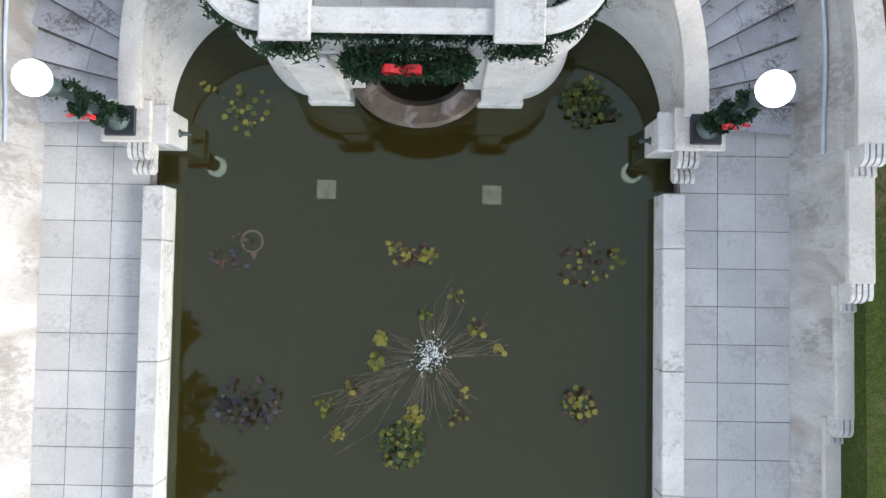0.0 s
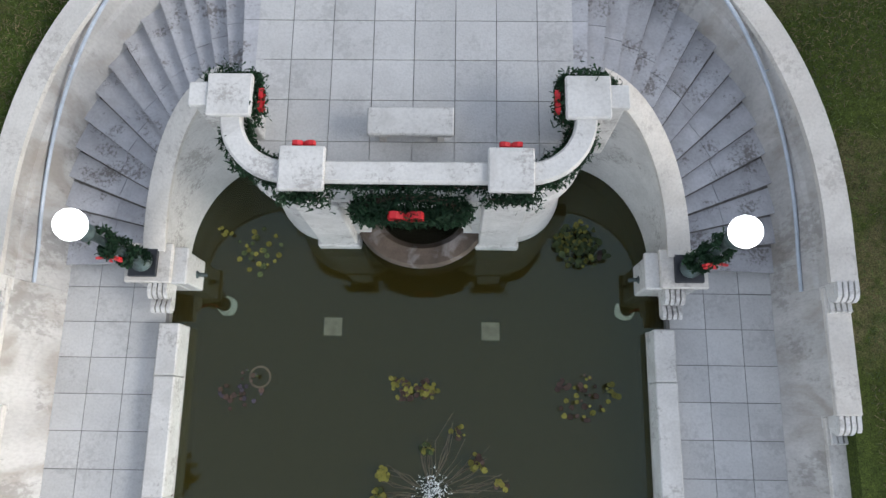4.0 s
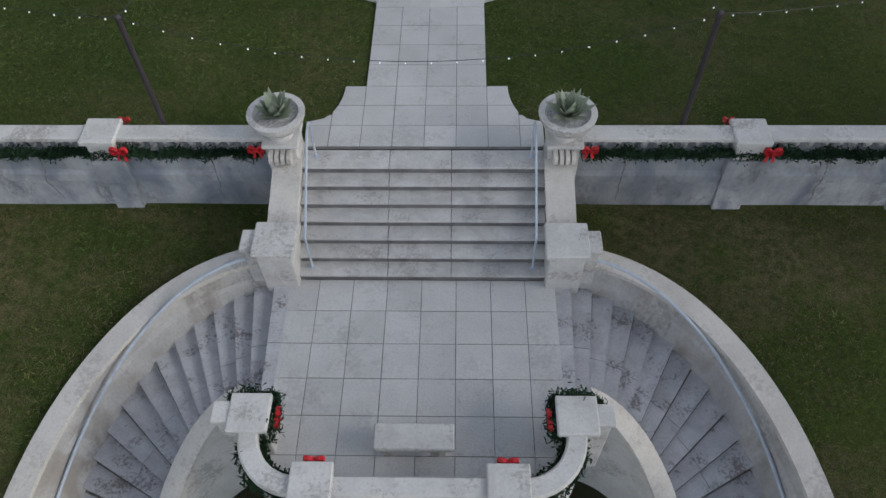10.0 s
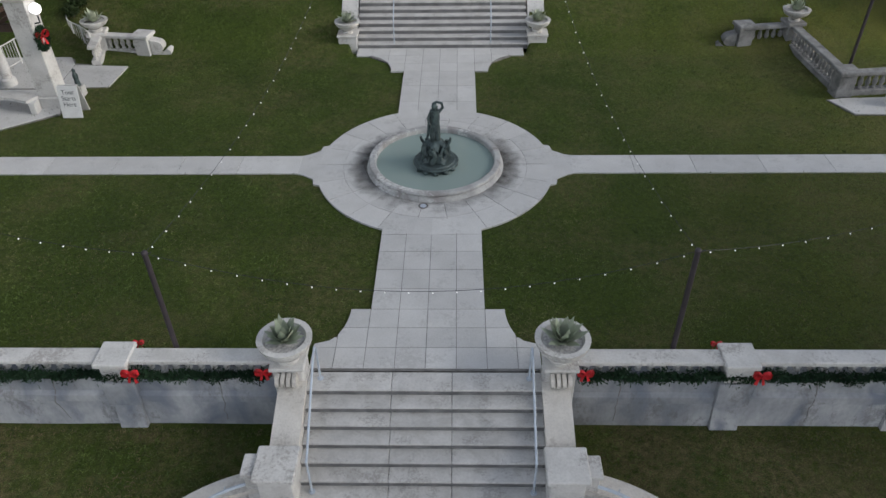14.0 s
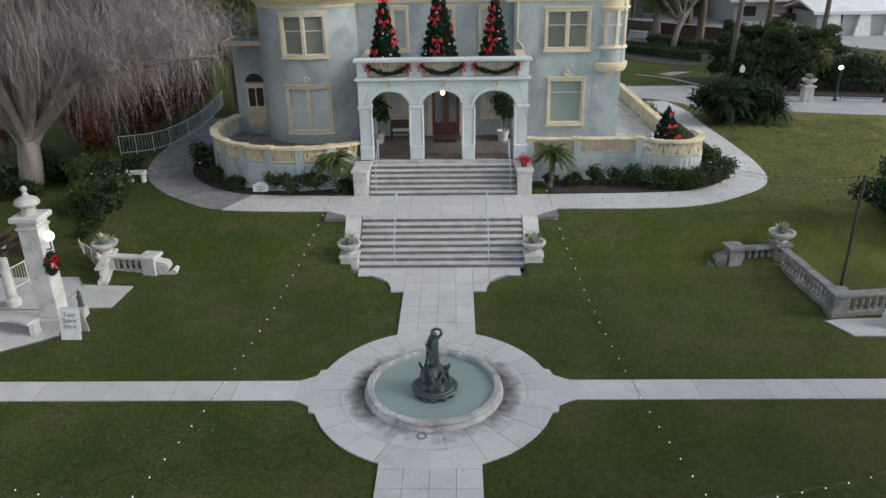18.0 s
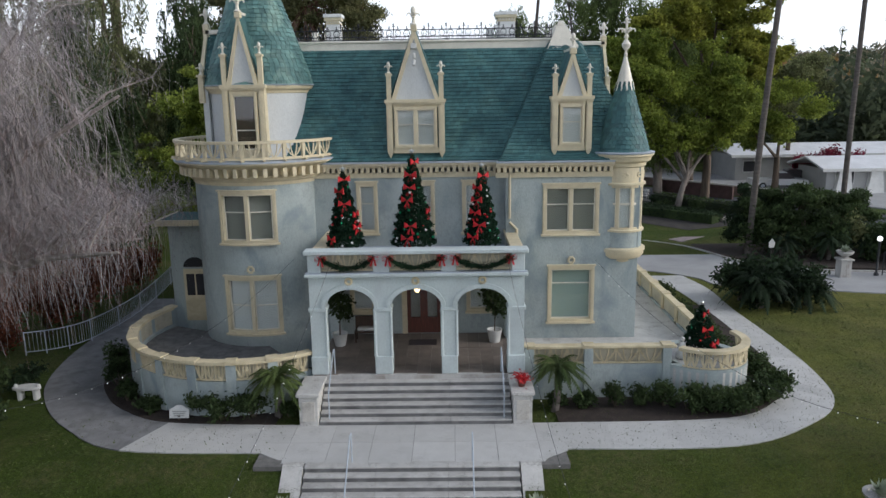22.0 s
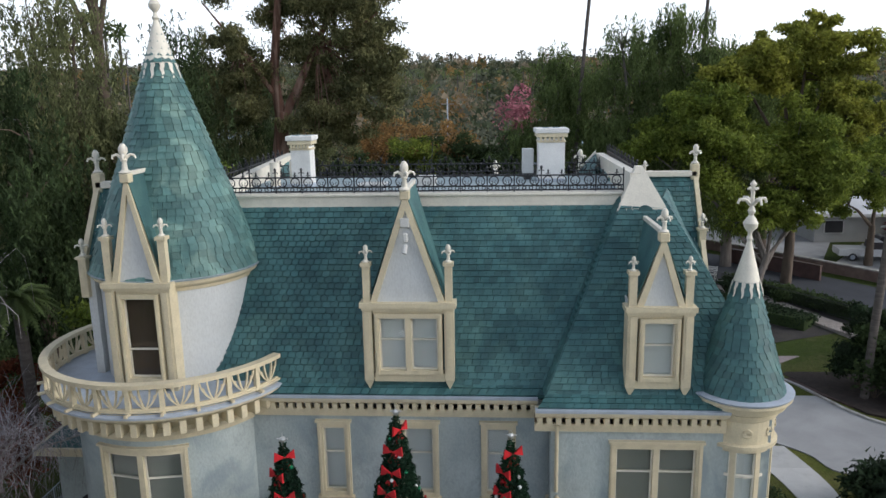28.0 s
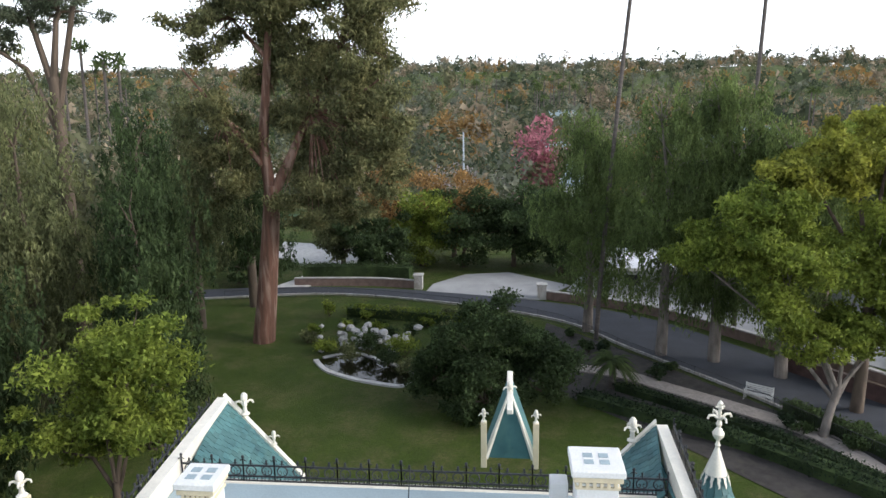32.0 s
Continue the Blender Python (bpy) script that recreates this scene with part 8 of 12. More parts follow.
# porch furniture
lm = thing("porch_lantern", "small lit hanging porch lantern", "lantern", (0.03, 31.2, 3.9))
part("chain", Mb().tube([(0.03, 31.2, 4.28), (0.03, 31.2, 4.05)], 0.01, 5), IRON, lm)
part("glass", Mb().lathe(0.03, 31.2, [(0.05, 3.72), (0.09, 3.8), (0.09, 3.95), (0.04, 4.03)], 8), glow("lantern_glow", (1.0, 0.62, 0.25), 5.0), lm, "warm glowing glass")
part("rim", Mb().lathe(0.03, 31.2, [(0.1, 3.94), (0.11, 3.97), (0.03, 4.06)], 8), BRONZE, lm)
for x, y in ((-3.0, 33.3), (2.78, 33.55)):
    pt = thing("potted_tree", "small leafy tree in a round white pot", "potted plant", (x, y, Z_PORCH), "porch pots")
    part("pot", Mb().lathe(x, y, [(0.2, Z_PORCH), (0.28, Z_PORCH + 0.45), (0.3, Z_PORCH + 0.48), (0.26, Z_PORCH + 0.48), (0.24, Z_PORCH + 0.4)], 18), POT, pt, smooth=True)
    part("trunk", Mb().tube([(x, y, Z_PORCH + 0.4), (x + 0.03, y, Z_PORCH + 1.3)], 0.03, 6, 0.015), BARK, pt)
    leaves("crown", blobs(900, [(x, y, 2.75, 0.5, 0.45, 0.45), (x + 0.2, y, 2.4, 0.35, 0.3, 0.3), (x - 0.2, y, 3.05, 0.3, 0.3, 0.3)], 5), 0.075, LEAFD, pt, "dark leafy crown", seed=6)
bn = thing("porch_bench", "dark wooden porch bench with pale cushions", "bench", (-1.9, 33.8, Z_PORCH))
part("seat", Mb().box(-2.5, 33.5, 1.5, -1.3, 34.0, 1.56, 0.01), WOODD, bn)
part("backrest", Mb().box(-2.5, 33.95, 1.55, -1.3, 34.01, 2.05, 0.01), WOODD, bn)
for x in (-2.47, -1.36):
    for y in (33.53, 33.94):
        part("leg", Mb().box(x, y, Z_PORCH, x + 0.05, y + 0.05, 1.5), WOODD, bn)
part("cushion", Mb().box(-2.4, 33.55, 1.56, -1.4, 33.9, 1.68, 0.05), POT, bn, "pale patterned cushion")
solid("door_mat", Mb().box(-0.45, 33.2, Z_PORCH, 0.6, 33.8, Z_PORCH + 0.02, 0.005), DARKP, "dark rectangular door mat before the doors", "mat")


# ---- decorated fir trees ----
def fir(x, y, z, h, r, seed, stand=True):
    t = thing("christmas_tree", "decorated dark green fir tree with red bows and coloured baubles", "christmas tree", (x, y, z), "christmas trees")
    rnd = random.Random(seed)
    rg = np.random.default_rng(seed)
    lo = 0.65 if stand else 0.35
    z0 = z + lo
    part("trunk", Mb().tube([(x, y, z), (x, y, z + h - 0.1)], 0.03, 6, 0.01), BARK, t)
    n = int(3600 * h)
    f = 1 - np.sqrt(rg.random(n))
    lay = 1 + 0.13 * np.sin(f * h * 17)
    ang = rg.uniform(0, TAU, n)
    rad = r * (1 - f) ** 0.85 * lay * (0.45 + 0.55 * rg.random(n) ** 0.4) + 0.02
    c = np.stack([x + rad * np.cos(ang), y + rad * np.sin(ang), z0 + f * (h - lo - 0.05) - 0.12 * rad], 1)
    leaves("needle_cover", c, 0.06, FIR, t, seed=seed, slim=0.3, kind="stuff")
    br = Mb()
    for k in range(40):
        ff = rnd.random() ** 1.4
        a = rnd.uniform(0, TAU)
        L = r * (1 - ff) ** 0.85
        zz = z0 + ff * (h - lo - 0.15)
        br.tube([(x, y, zz + 0.1), (x + L * math.cos(a), y + L * math.sin(a), zz - 0.05)], 0.012, 4, 0.005)
    part("branch", br, BARK, t, kind="stuff")
    if stand:
        sd = Mb()
        for k in range(3):
            a = TAU * k / 3
            sd.tube([(x, y, z + 0.4), (x + 0.3 * math.cos(a), y + 0.3 * math.sin(a), z + 0.02)], 0.02, 6)
        part("stand", sd, LEAD, t, "metal tripod stand")
    part("star", Mb().ball(x, y, z + h, 0.07, 8, 5).tube([(x, y - 0.02, z + h - 0.06), (x, y - 0.02, z + h + 0.17)], 0.02, 5, 0.004).tube([(x - 0.12, y - 0.02, z + h + 0.03), (x + 0.12, y - 0.02, z + h + 0.03)], 0.015, 5), SILVER, t, "silver star on the tip")
    bl = Mb().ball(0, 0, 0, 0.045, 8, 6)
    ms = [link_mesh("bauble", bl.v, bl.f, m, True) for m in (BERRY, WBALL, GBALL, GBALL)]
    for k in range(int(13 * h)):
        ff = 1 - math.sqrt(rnd.random())
        a = rnd.uniform(0, TAU)
        L = r * (1 - ff) ** 0.85 * 1.0
        share("bauble", ms[k % 4], t, Matrix.Translation((x + L * math.cos(a), y + L * math.sin(a), z0 + ff * (h - lo - 0.1))))
    nb_ = int(1.9 * h)
    for k in range(nb_):
        ff = (k + 0.5) / nb_
        a = -1.57 + rnd.uniform(-1.2, 1.2) + 0.4 * math.sin(k)
        L = r * (1 - ff) ** 0.85 * 1.05
        cx_, cy_, cz_ = x + L * math.cos(a), y + L * math.sin(a), z0 + ff * (h - lo - 0.15)
        b = Mb()
        tx, ty = -math.sin(a), math.cos(a)
        for e in (-1, 1):
            b.slab([(cx_, cy_, cz_), (cx_ + tx * e * 0.20, cy_ + ty * e * 0.20, cz_ + 0.14), (cx_ + tx * e * 0.22, cy_ + ty * e * 0.22, cz_ - 0.07)], (math.cos(a) * 0.04, math.sin(a) * 0.04, 0))
            b.slab([(cx_, cy_, cz_), (cx_ + tx * e * 0.04, cy_ + ty * e * 0.04, cz_ - 0.30), (cx_ + tx * e * 0.14, cy_ + ty * e * 0.14, cz_ - 0.27)], (math.cos(a) * 0.02, math.sin(a) * 0.02, 0))
        part("bow", b, RED, t, "red ribbon bow")
    return t


fir(-0.10, 32.3, 4.62, 3.75, 0.72, 21)
fir(-2.45, 32.1, 4.62, 3.2, 0.60, 22)
fir(2.27, 32.3, 4.62, 3.25, 0.60, 23)
# swags with bows on the balcony front
for x0, x1 in ((PXL + 0.45, -1.32), (-0.85, 0.9), (1.32, PXR - 0.45)):
    garland([(x0 + (x1 - x0) * i / 12, PY0 - 0.1, 5.12 - 0.34 * math.sin(math.pi * i / 12) ** 0.8) for i in range(13)], 0.07, 800, "fir swag hung on the balcony front", int(x0 * 10) % 50 + 60)
    for x in (x0, x1):
        bow(x, PY0 - 0.13, 5.1, 0.165, int(x * 7), (0, -1))

# ---- house terraces ----
tl = thing("terrace", "raised curved terrace round the tower with pierced cream parapet", "terrace", (-6.15, 31, 0), kind="structure")
RL = 4.5
LX, LY = -6.3, 34.1
mpL = round_map(LX, LY, RL)
a0, a1 = -2.0, 0.66
part("terrace_wall", Mb().strip(RL * a0, RL * a1, -0.32, 0.0, -0.1, Z_PORCH + 0.1, mpL, 40), WALLM, tl, "stained grey-blue stucco terrace wall", True)
poly = [(LX, LY)] + [mpL(RL * (a0 + (a1 - a0) * i / 30), -0.1, 0)[:2] for i in range(31)]
# darker than the right terrace: shade of tower and trees put into the colour
part("terrace_floor", Mb().prism(poly, 0.5, Z_PORCH), RISER, tl, "weathered concrete terrace floor, tower and tree shade in its dark colour")
n = 9
for k in range(n):
    ua, ub = RL * (a0 + (a1 - a0) * k / n), RL * (a0 + (a1 - a0) * (k + 1) / n)
    fan_panel(mpL, ua + 0.16, ub - 0.16, Z_PORCH + 0.14, Z_PORCH + 0.68, CREAMY, tl, 3)
    part("parapet_back", Mb().strip(ua + 0.1, ub - 0.1, -0.2, -0.1, Z_PORCH + 0.1, Z_PORCH + 0.7, mpL, 4), PANELB, tl)
    part("parapet_pier", Mb().strip(ua - 0.16, ua + 0.16, -0.2, 0.06, -0.1, Z_PORCH + 0.72, mpL, 2), WALLM, tl)
    part("pier_cap", Mb().strip(ua - 0.2, ua + 0.2, -0.26, 0.12, Z_PORCH + 0.75, Z_PORCH + 0.825, mpL, 2), CREAMY, tl)
part("parapet_coping", Mb().strip(RL * a0, RL * a1, -0.24, 0.1, Z_PORCH + 0.68, Z_PORCH + 0.79, mpL, 40), CREAMY, tl, "cream coping", True)

tr_ = thing("terrace", "raised terrace with pierced cream parapet and round corner bastion", "terrace", (8, 31, 0), kind="structure")
YT = 30.85
BCX, BCY, BRR = 9.85, 31.65, 1.55
part("terrace_floor", Mb().box(3.6, YT, 0.4, 10.3, YR, Z_PORCH - 0.004), STONE, tr_, "pale concrete terrace floor")
part("terrace_floor", Mb().box(8.1, YR, 0.4, 10.3, 45.0, Z_PORCH - 0.004), STONE, tr_)
part("bastion_floor", Mb().lathe(BCX, BCY, [(0.01, 0.4), (BRR, 0.4), (BRR, Z_PORCH - 0.002), (0.01, Z_PORCH - 0.002)], 36), STONE, tr_)
part("terrace_wall", Mb().box(3.75, YT - 0.02, -0.1, 8.9, YT + 0.3, Z_PORCH + 0.1), WALLM, tr_, "grey-blue stucco terrace wall")
part("bastion_wall", Mb().lathe(BCX, BCY, [(BRR - 0.3, -0.1), (BRR, -0.1), (BRR, Z_PORCH + 0.1), (BRR - 0.3, Z_PORCH + 0.1)], 40, ends=False), WALLM, tr_, "", True)
part("terrace_wall", Mb().box(10.1, 33.3, -0.1, 10.4, 45.0, Z_PORCH + 0.1), WALLM, tr_)
mp1 = flat_map(0, YT)
zt0, zt1 = Z_PORCH + 0.12, Z_PORCH + 0.66
for xa, xb in ((3.95, 5.65), (5.95, 8.3)):
    fan_panel(mp1, xa, xb, zt0, zt1, CREAMY, tr_, 3)
    part("parapet_back", Mb().box(xa, YT + 0.1, zt0, xb, YT + 0.18, zt1 + 0.02), PANELB, tr_)
for x in (3.8, 5.8, 8.45):
    part("parapet_pier", Mb().box(x - 0.15, YT - 0.07, -0.1, x + 0.15, YT + 0.2, zt1 + 0.04, 0.01), WALLM, tr_)
    part("pier_cap", Mb().box(x - 0.2, YT - 0.12, zt1 + 0.08, x + 0.2, YT + 0.26, zt1 + 0.145, 0.015), CREAMY, tr_)
part("parapet_coping", Mb().box(3.7, YT - 0.09, zt1, 8.75, YT + 0.22, zt1 + 0.11, 0.02), CREAMY, tr_)
mpb = round_map(BCX, BCY, BRR - 0.05)
RR = BRR - 0.05
for k in range(7):
    ua, ub = RR * (-0.72 + 0.38 * k), RR * (-0.72 + 0.38 * (k + 1))
    fan_panel(mpb, ua + 0.02, ub - 0.02, zt0, zt1, CREAMY, tr_, 2)
part("bastion_coping", Mb().strip(RR * -0.78, RR * 2.0, -0.2, 0.09, zt1, zt1 + 0.11, mpb, 30), CREAMY, tr_, "", True)
mp2 = flat_map(10.32, 33.4, 0, 1)
for k in range(6):
    ua = 0.1 + k * 1.9
    fan_panel(mp2, ua + 0.15, ua + 1.75, zt0, zt1, CREAMY, tr_, 3)
    part("parapet_back", Mb().strip(ua + 0.15, ua + 1.75, -0.16, -0.1, zt0, zt1, mp2), PANELB, tr_)
    part("parapet_pier", Mb().strip(ua - 0.15, ua + 0.15, -0.22, 0.05, 0, zt1 + 0.04, mp2), CREAMY, tr_)
    part("pier_cap", Mb().strip(ua - 0.2, ua + 0.2, -0.26, 0.1, zt1 + 0.08, zt1 + 0.145, mp2), CREAMY, tr_)
part("parapet_coping", Mb().strip(0, 11.5, -0.22, 0.07, zt1, zt1 + 0.11, mp2), CREAMY, tr_)
fir(9.85, 31.75, Z_PORCH, 1.95, 0.62, 24, False)
sn = Mb().ball(9.15, 31.5, 1.30, 0.2, 12, 8).ball(9.15, 31.5, 1.62, 0.14, 12, 8).ball(9.15, 31.5, 1.84, 0.1, 10, 7)
solid("ornament_figure", sn, POT, "small white rounded ornament figure beside the fir", "ornament", smooth=True)

# side porch with yellow door beside the tower
sp = thing("side_porch", "narrow stucco side porch with a yellow glazed door", "porch", (-9.3, 36.5, 0))
part("wall", Mb().box(-10.4, 36.6, -0.1, -7.9, 36.9, 5.4), WALLM, sp)
part("roof_slab", Mb().box(-10.62, 36.08, 5.36, -7.9, 38.5, 5.44), SLATEB, sp, "dark flat roof")
part("roof_edge", Mb().box(-10.7, 36.0, 5.24, -7.9, 36.08, 5.48, 0.015), CREAM, sp)
part("roof_edge", Mb().box(-10.7, 36.08, 5.24, -10.62, 38.5, 5.48, 0.015), CREAM, sp)
dd = part("door", Mb().box(-9.9, 36.5, 1.15, -8.95, 36.6, 3.35, 0.01), CREAMY, sp, "yellow painted glazed door")
part("door_pane", Mb().box(-9.78, 36.48, 2.25, -9.45, 36.5, 3.15), DARKIN, dd)
part("door_pane", Mb().box(-9.38, 36.48, 2.25, -9.05, 36.5, 3.15), DARKIN, dd)
part("transom", Mb().slab([(-9.42 + 0.45 * math.cos(radians(a)), 36.5, 3.45 + 0.4 * math.sin(radians(a))) for a in range(0, 181, 15)], (0, 0.05, 0)), DARKIN, sp)

# ---- planting at the foot of the terraces ----
for side, pin in ((1, IN_R), (-1, IN_L)):
    q = curve(pin, 6)
    q = [p for p in q if p[1] < 42]
    if side > 0:
        inner = [(10.35, 42), (10.35, 33.4), (11.2, 32.4), (11.1, 31.2), (9.8, 30.62), (8.6, 30.85), (4.55, 30.85)]
    else:
        inner = [(-11.0, 42), (-10.9, 38), (-10.8, 34.3), (-9.8, 31.4), (-8.3, 30.1), (-6.3, 29.7), (-4.5, 30.0)]
    solid("planting_bed", Mb().prism(q + inner, -0.1, 0.02), SOIL, "dark mulched planting bed below the terrace", "soil", "structure")


def shrub(x, y, z, r, h, material, seed, label, n=700, size=0.07):
    s_ = thing("shrub", label, "shrub", (x, y, z), "shrubs")
    rnd = random.Random(seed)
    st_ = Mb()
    cl = []
    for k in range(7):
        a, q = rnd.uniform(0, TAU), rnd.uniform(0.1, 0.65)
        cx_, cy_, cz_ = x + r * q * math.cos(a), y + r * q * math.sin(a), z + h * rnd.uniform(0.35, 0.72)
        cl.append((cx_, cy_, cz_, r * rnd.uniform(0.35, 0.55), r * rnd.uniform(0.35, 0.55), h * rnd.uniform(0.25, 0.4)))
        st_.tube([(x, y, z - 0.05), ((x + cx_) / 2, (y + cy_) / 2, z + h * 0.25), (cx_, cy_, cz_)], 0.02, 5, 0.008)
    part("stem", st_, BARK, s_, kind="stuff")
    leaves("foliage", blobs(n, cl, seed, 0.4), size, material, s_, seed=seed)
    return s_


rs = random.Random(77)
for k in range(9):
    a = radians(-115 + k * 19)
    shrub(BCX + 2.35 * math.cos(a) + 0.1, BCY + 2.15 * math.sin(a), 0.0, 0.75, 0.95, LEAFD, 100 + k, "clipped dark green shrub below the bastion", 1100)
for x, h in ((4.7, 0.55), (5.6, 0.6), (6.6, 0.9), (7.5, 0.85), (8.2, 1.0)):
    shrub(x, 30.1, 0.0, 0.5, h, LEAFD, int(x * 10), "low dark green shrub in the bed", 600)
for k in range(7):
    shrub(11.5 + 0.15 * math.sin(k), 34.4 + 1.35 * k, 0.0, 0.85, 1.0, LEAFD, 130 + k, "rounded green shrub beside the terrace wall", 800)
for x, y, r, h in ((-5.3, 29.5, 0.75, 0.95), (-6.3, 29.3, 0.75, 1.05), (-7.2, 29.75, 0.55, 0.85), (-4.2, 29.6, 0.4, 0.6), (-8.9, 30.0, 0.5, 0.6), (-10.1, 30.9, 0.5, 0.9), (-10.9, 32.2, 0.6, 1.1), (-11.4, 33.6, 0.7, 1.2)):
    shrub(x, y, 0.0, r, h, LEAFD, int(-x * 13), "low dark green shrub in the bed", 900)


def frond_palm(x, y, z, trunk, r, n, seed, name="palm", label="short palm with arching feathery fronds", tr=0.11, green=None):
    p = thing(name, label, "palm", (x, y, z), "garden palms")
    rnd = random.Random(seed)
    tp = (x + rnd.uniform(-0.15, 0.15), y, z + trunk)
    part("trunk", Mb().tube([(x, y, z - 0.1), ((x + tp[0]) / 2 + 0.05, y, z + trunk / 2), tp], tr * 1.2, 8, tr), PALMB, p, smooth=True)
    for k in range(n):
        a = TAU * k * 0.618 + rnd.uniform(-0.2, 0.2)
        lift = rnd.uniform(0.1, 1.3)
        L = r * rnd.uniform(0.8, 1.1)
        m_ = 16
        mid = [Vector((tp[0] + math.cos(a) * L * f * (1 - 0.25 * lift), tp[1] + math.sin(a) * L * f * (1 - 0.25 * lift), tp[2] + L * (lift * f * 0.75 - 0.75 * f * f))) for f in [q / m_ for q in range(m_ + 1)]]
        sd = Vector((-math.sin(a), math.cos(a), 0))
        vs = [p_ + sd * e * 0.009 for p_ in mid for e in (-1, 1)]
        fs = []
        for q in range(m_):
            o = 2 * q
            fs.append((o, o + 1, o + 3, o + 2))
            d = (mid[q + 1] - mid[q]).normalized()
            w = 0.14 * r * math.sin(math.pi * min(1, 0.88 * q / m_ + 0.12)) * rnd.uniform(0.85, 1.1)
            for e in (0, 1):
                vs.append(mid[q] + sd * (2 * e - 1) * w + d * w * 0.75 + Vector((0, 0, -0.35 * w)))
                fs.append((o + e, o + 2 + e, len(vs) - 1))
        rb = Mb().add(vs, fs)
        part("frond", rb, green or PALMG, p)
    return p


frond_palm(-4.55, 29.6, 0.0, 1.35, 1.2, 64, 5)
frond_palm(4.55, 29.85, 0.0, 1.5, 1.2, 64, 6)

# ---- pond plants, fish and jet ----
SH[0] = -0.11


def link_flat(name, mb, material):
    me = bpy.data.meshes.new(name)
    me.from_pydata([tuple(v) for v in mb.v], [], mb.f)
    me.materials.append(material)
    return me


def lily(x, y, r, n, mats, seed, stand=0.25):
    """A clump of water lilies: round notched pads on the water and some raised on stems."""
    rnd = random.Random(seed)
    t = thing("water_lily", "clump of water lily pads, green to yellowed, on the pond", "water lily", (x, y, Z_WATER), "water lilies")
    base = []
    for m_ in mats:
        pm = Mb().add([(0, 0, 0)] + [(math.cos(u), math.sin(u), 0.14) for u in [0.2 + (TAU - 0.4) * i / 9 for i in range(10)]], [(0, i, i + 1) for i in range(1, 10)])
        base.append(link_flat("lily_pad", pm, m_))
    st_ = Mb()
    for k in range(n):
        a, q = rnd.uniform(0, TAU), 1.25 * r * rnd.random() ** 0.7
        px, py = x + q * math.cos(a), y + q * math.sin(a)
        up = rnd.random() < stand
        pz = Z_WATER + (rnd.uniform(0.05, 0.22) if up else rnd.uniform(0.004, 0.02))
        pr = rnd.uniform(0.022, 0.055)
        tilt = rnd.uniform(0.1, 0.7) if up else rnd.uniform(0, 0.12)
        m = Matrix.Translation((px, py + SH[0], pz)) @ Matrix.Rotation(rnd.uniform(0, TAU), 4, 'Z') @ Matrix.Rotation(tilt, 4, 'X') @ Matrix.Scale(pr, 4)
        share("lily_pad", base[rnd.randrange(len(mats))], t, m)
        if up:
            st_.tube([(px, py, pz), (px + rnd.uniform(-0.05, 0.05), py, Z_WATER - 0.1)], 0.006, 4)
    if st_.v:
        part("stalk", st_, LEAFD, t, kind="stuff")
    return t


JET = (0.24, -1.32)
for k, (x, y, r, n, mats, up) in enumerate((
        (-2.82, 2.69, 0.34, 30, (LILYY, LILY), 0.2), (-3.45, 3.02, 0.10, 6, (LILYY,), 0.2), (2.71, 2.85, 0.32, 190, (LILY, LILY, LILYY), 0.6), (3.05, 2.6, 0.16, 16, (LILYD, LILY), 0.4),
        (-0.18, 0.30, 0.15, 30, (LILYY, LILYD), 0.3), (0.18, 0.36, 0.13, 26, (LILYY, LILYY, LILYD), 0.3), (-0.34, 0.46, 0.10, 12, (LILYD, LILYY), 0.3),
        (2.70, 0.23, 0.32, 30, (LILYD, LILYY), 0.4), (3.22, 0.33, 0.13, 9, (LILYY,), 0.2), (2.4, 0.42, 0.12, 10, (LILYD,), 0.3),
        (-2.64, -2.14, 0.42, 90, (LILYD, LILYV, LILYV), 0.6), (2.63, -2.01, 0.24, 44, (LILYD, LILYY), 0.5), (-2.95, 0.30, 0.30, 26, (LILYD, LILYV), 0.4))):
    lily(x, y, r, n, mats, 1 + k, up)
STALK = mat("brown_lily_stalk", (0.085, 0.07, 0.045), 0.8, 0.3, 6, 30, 0.0)
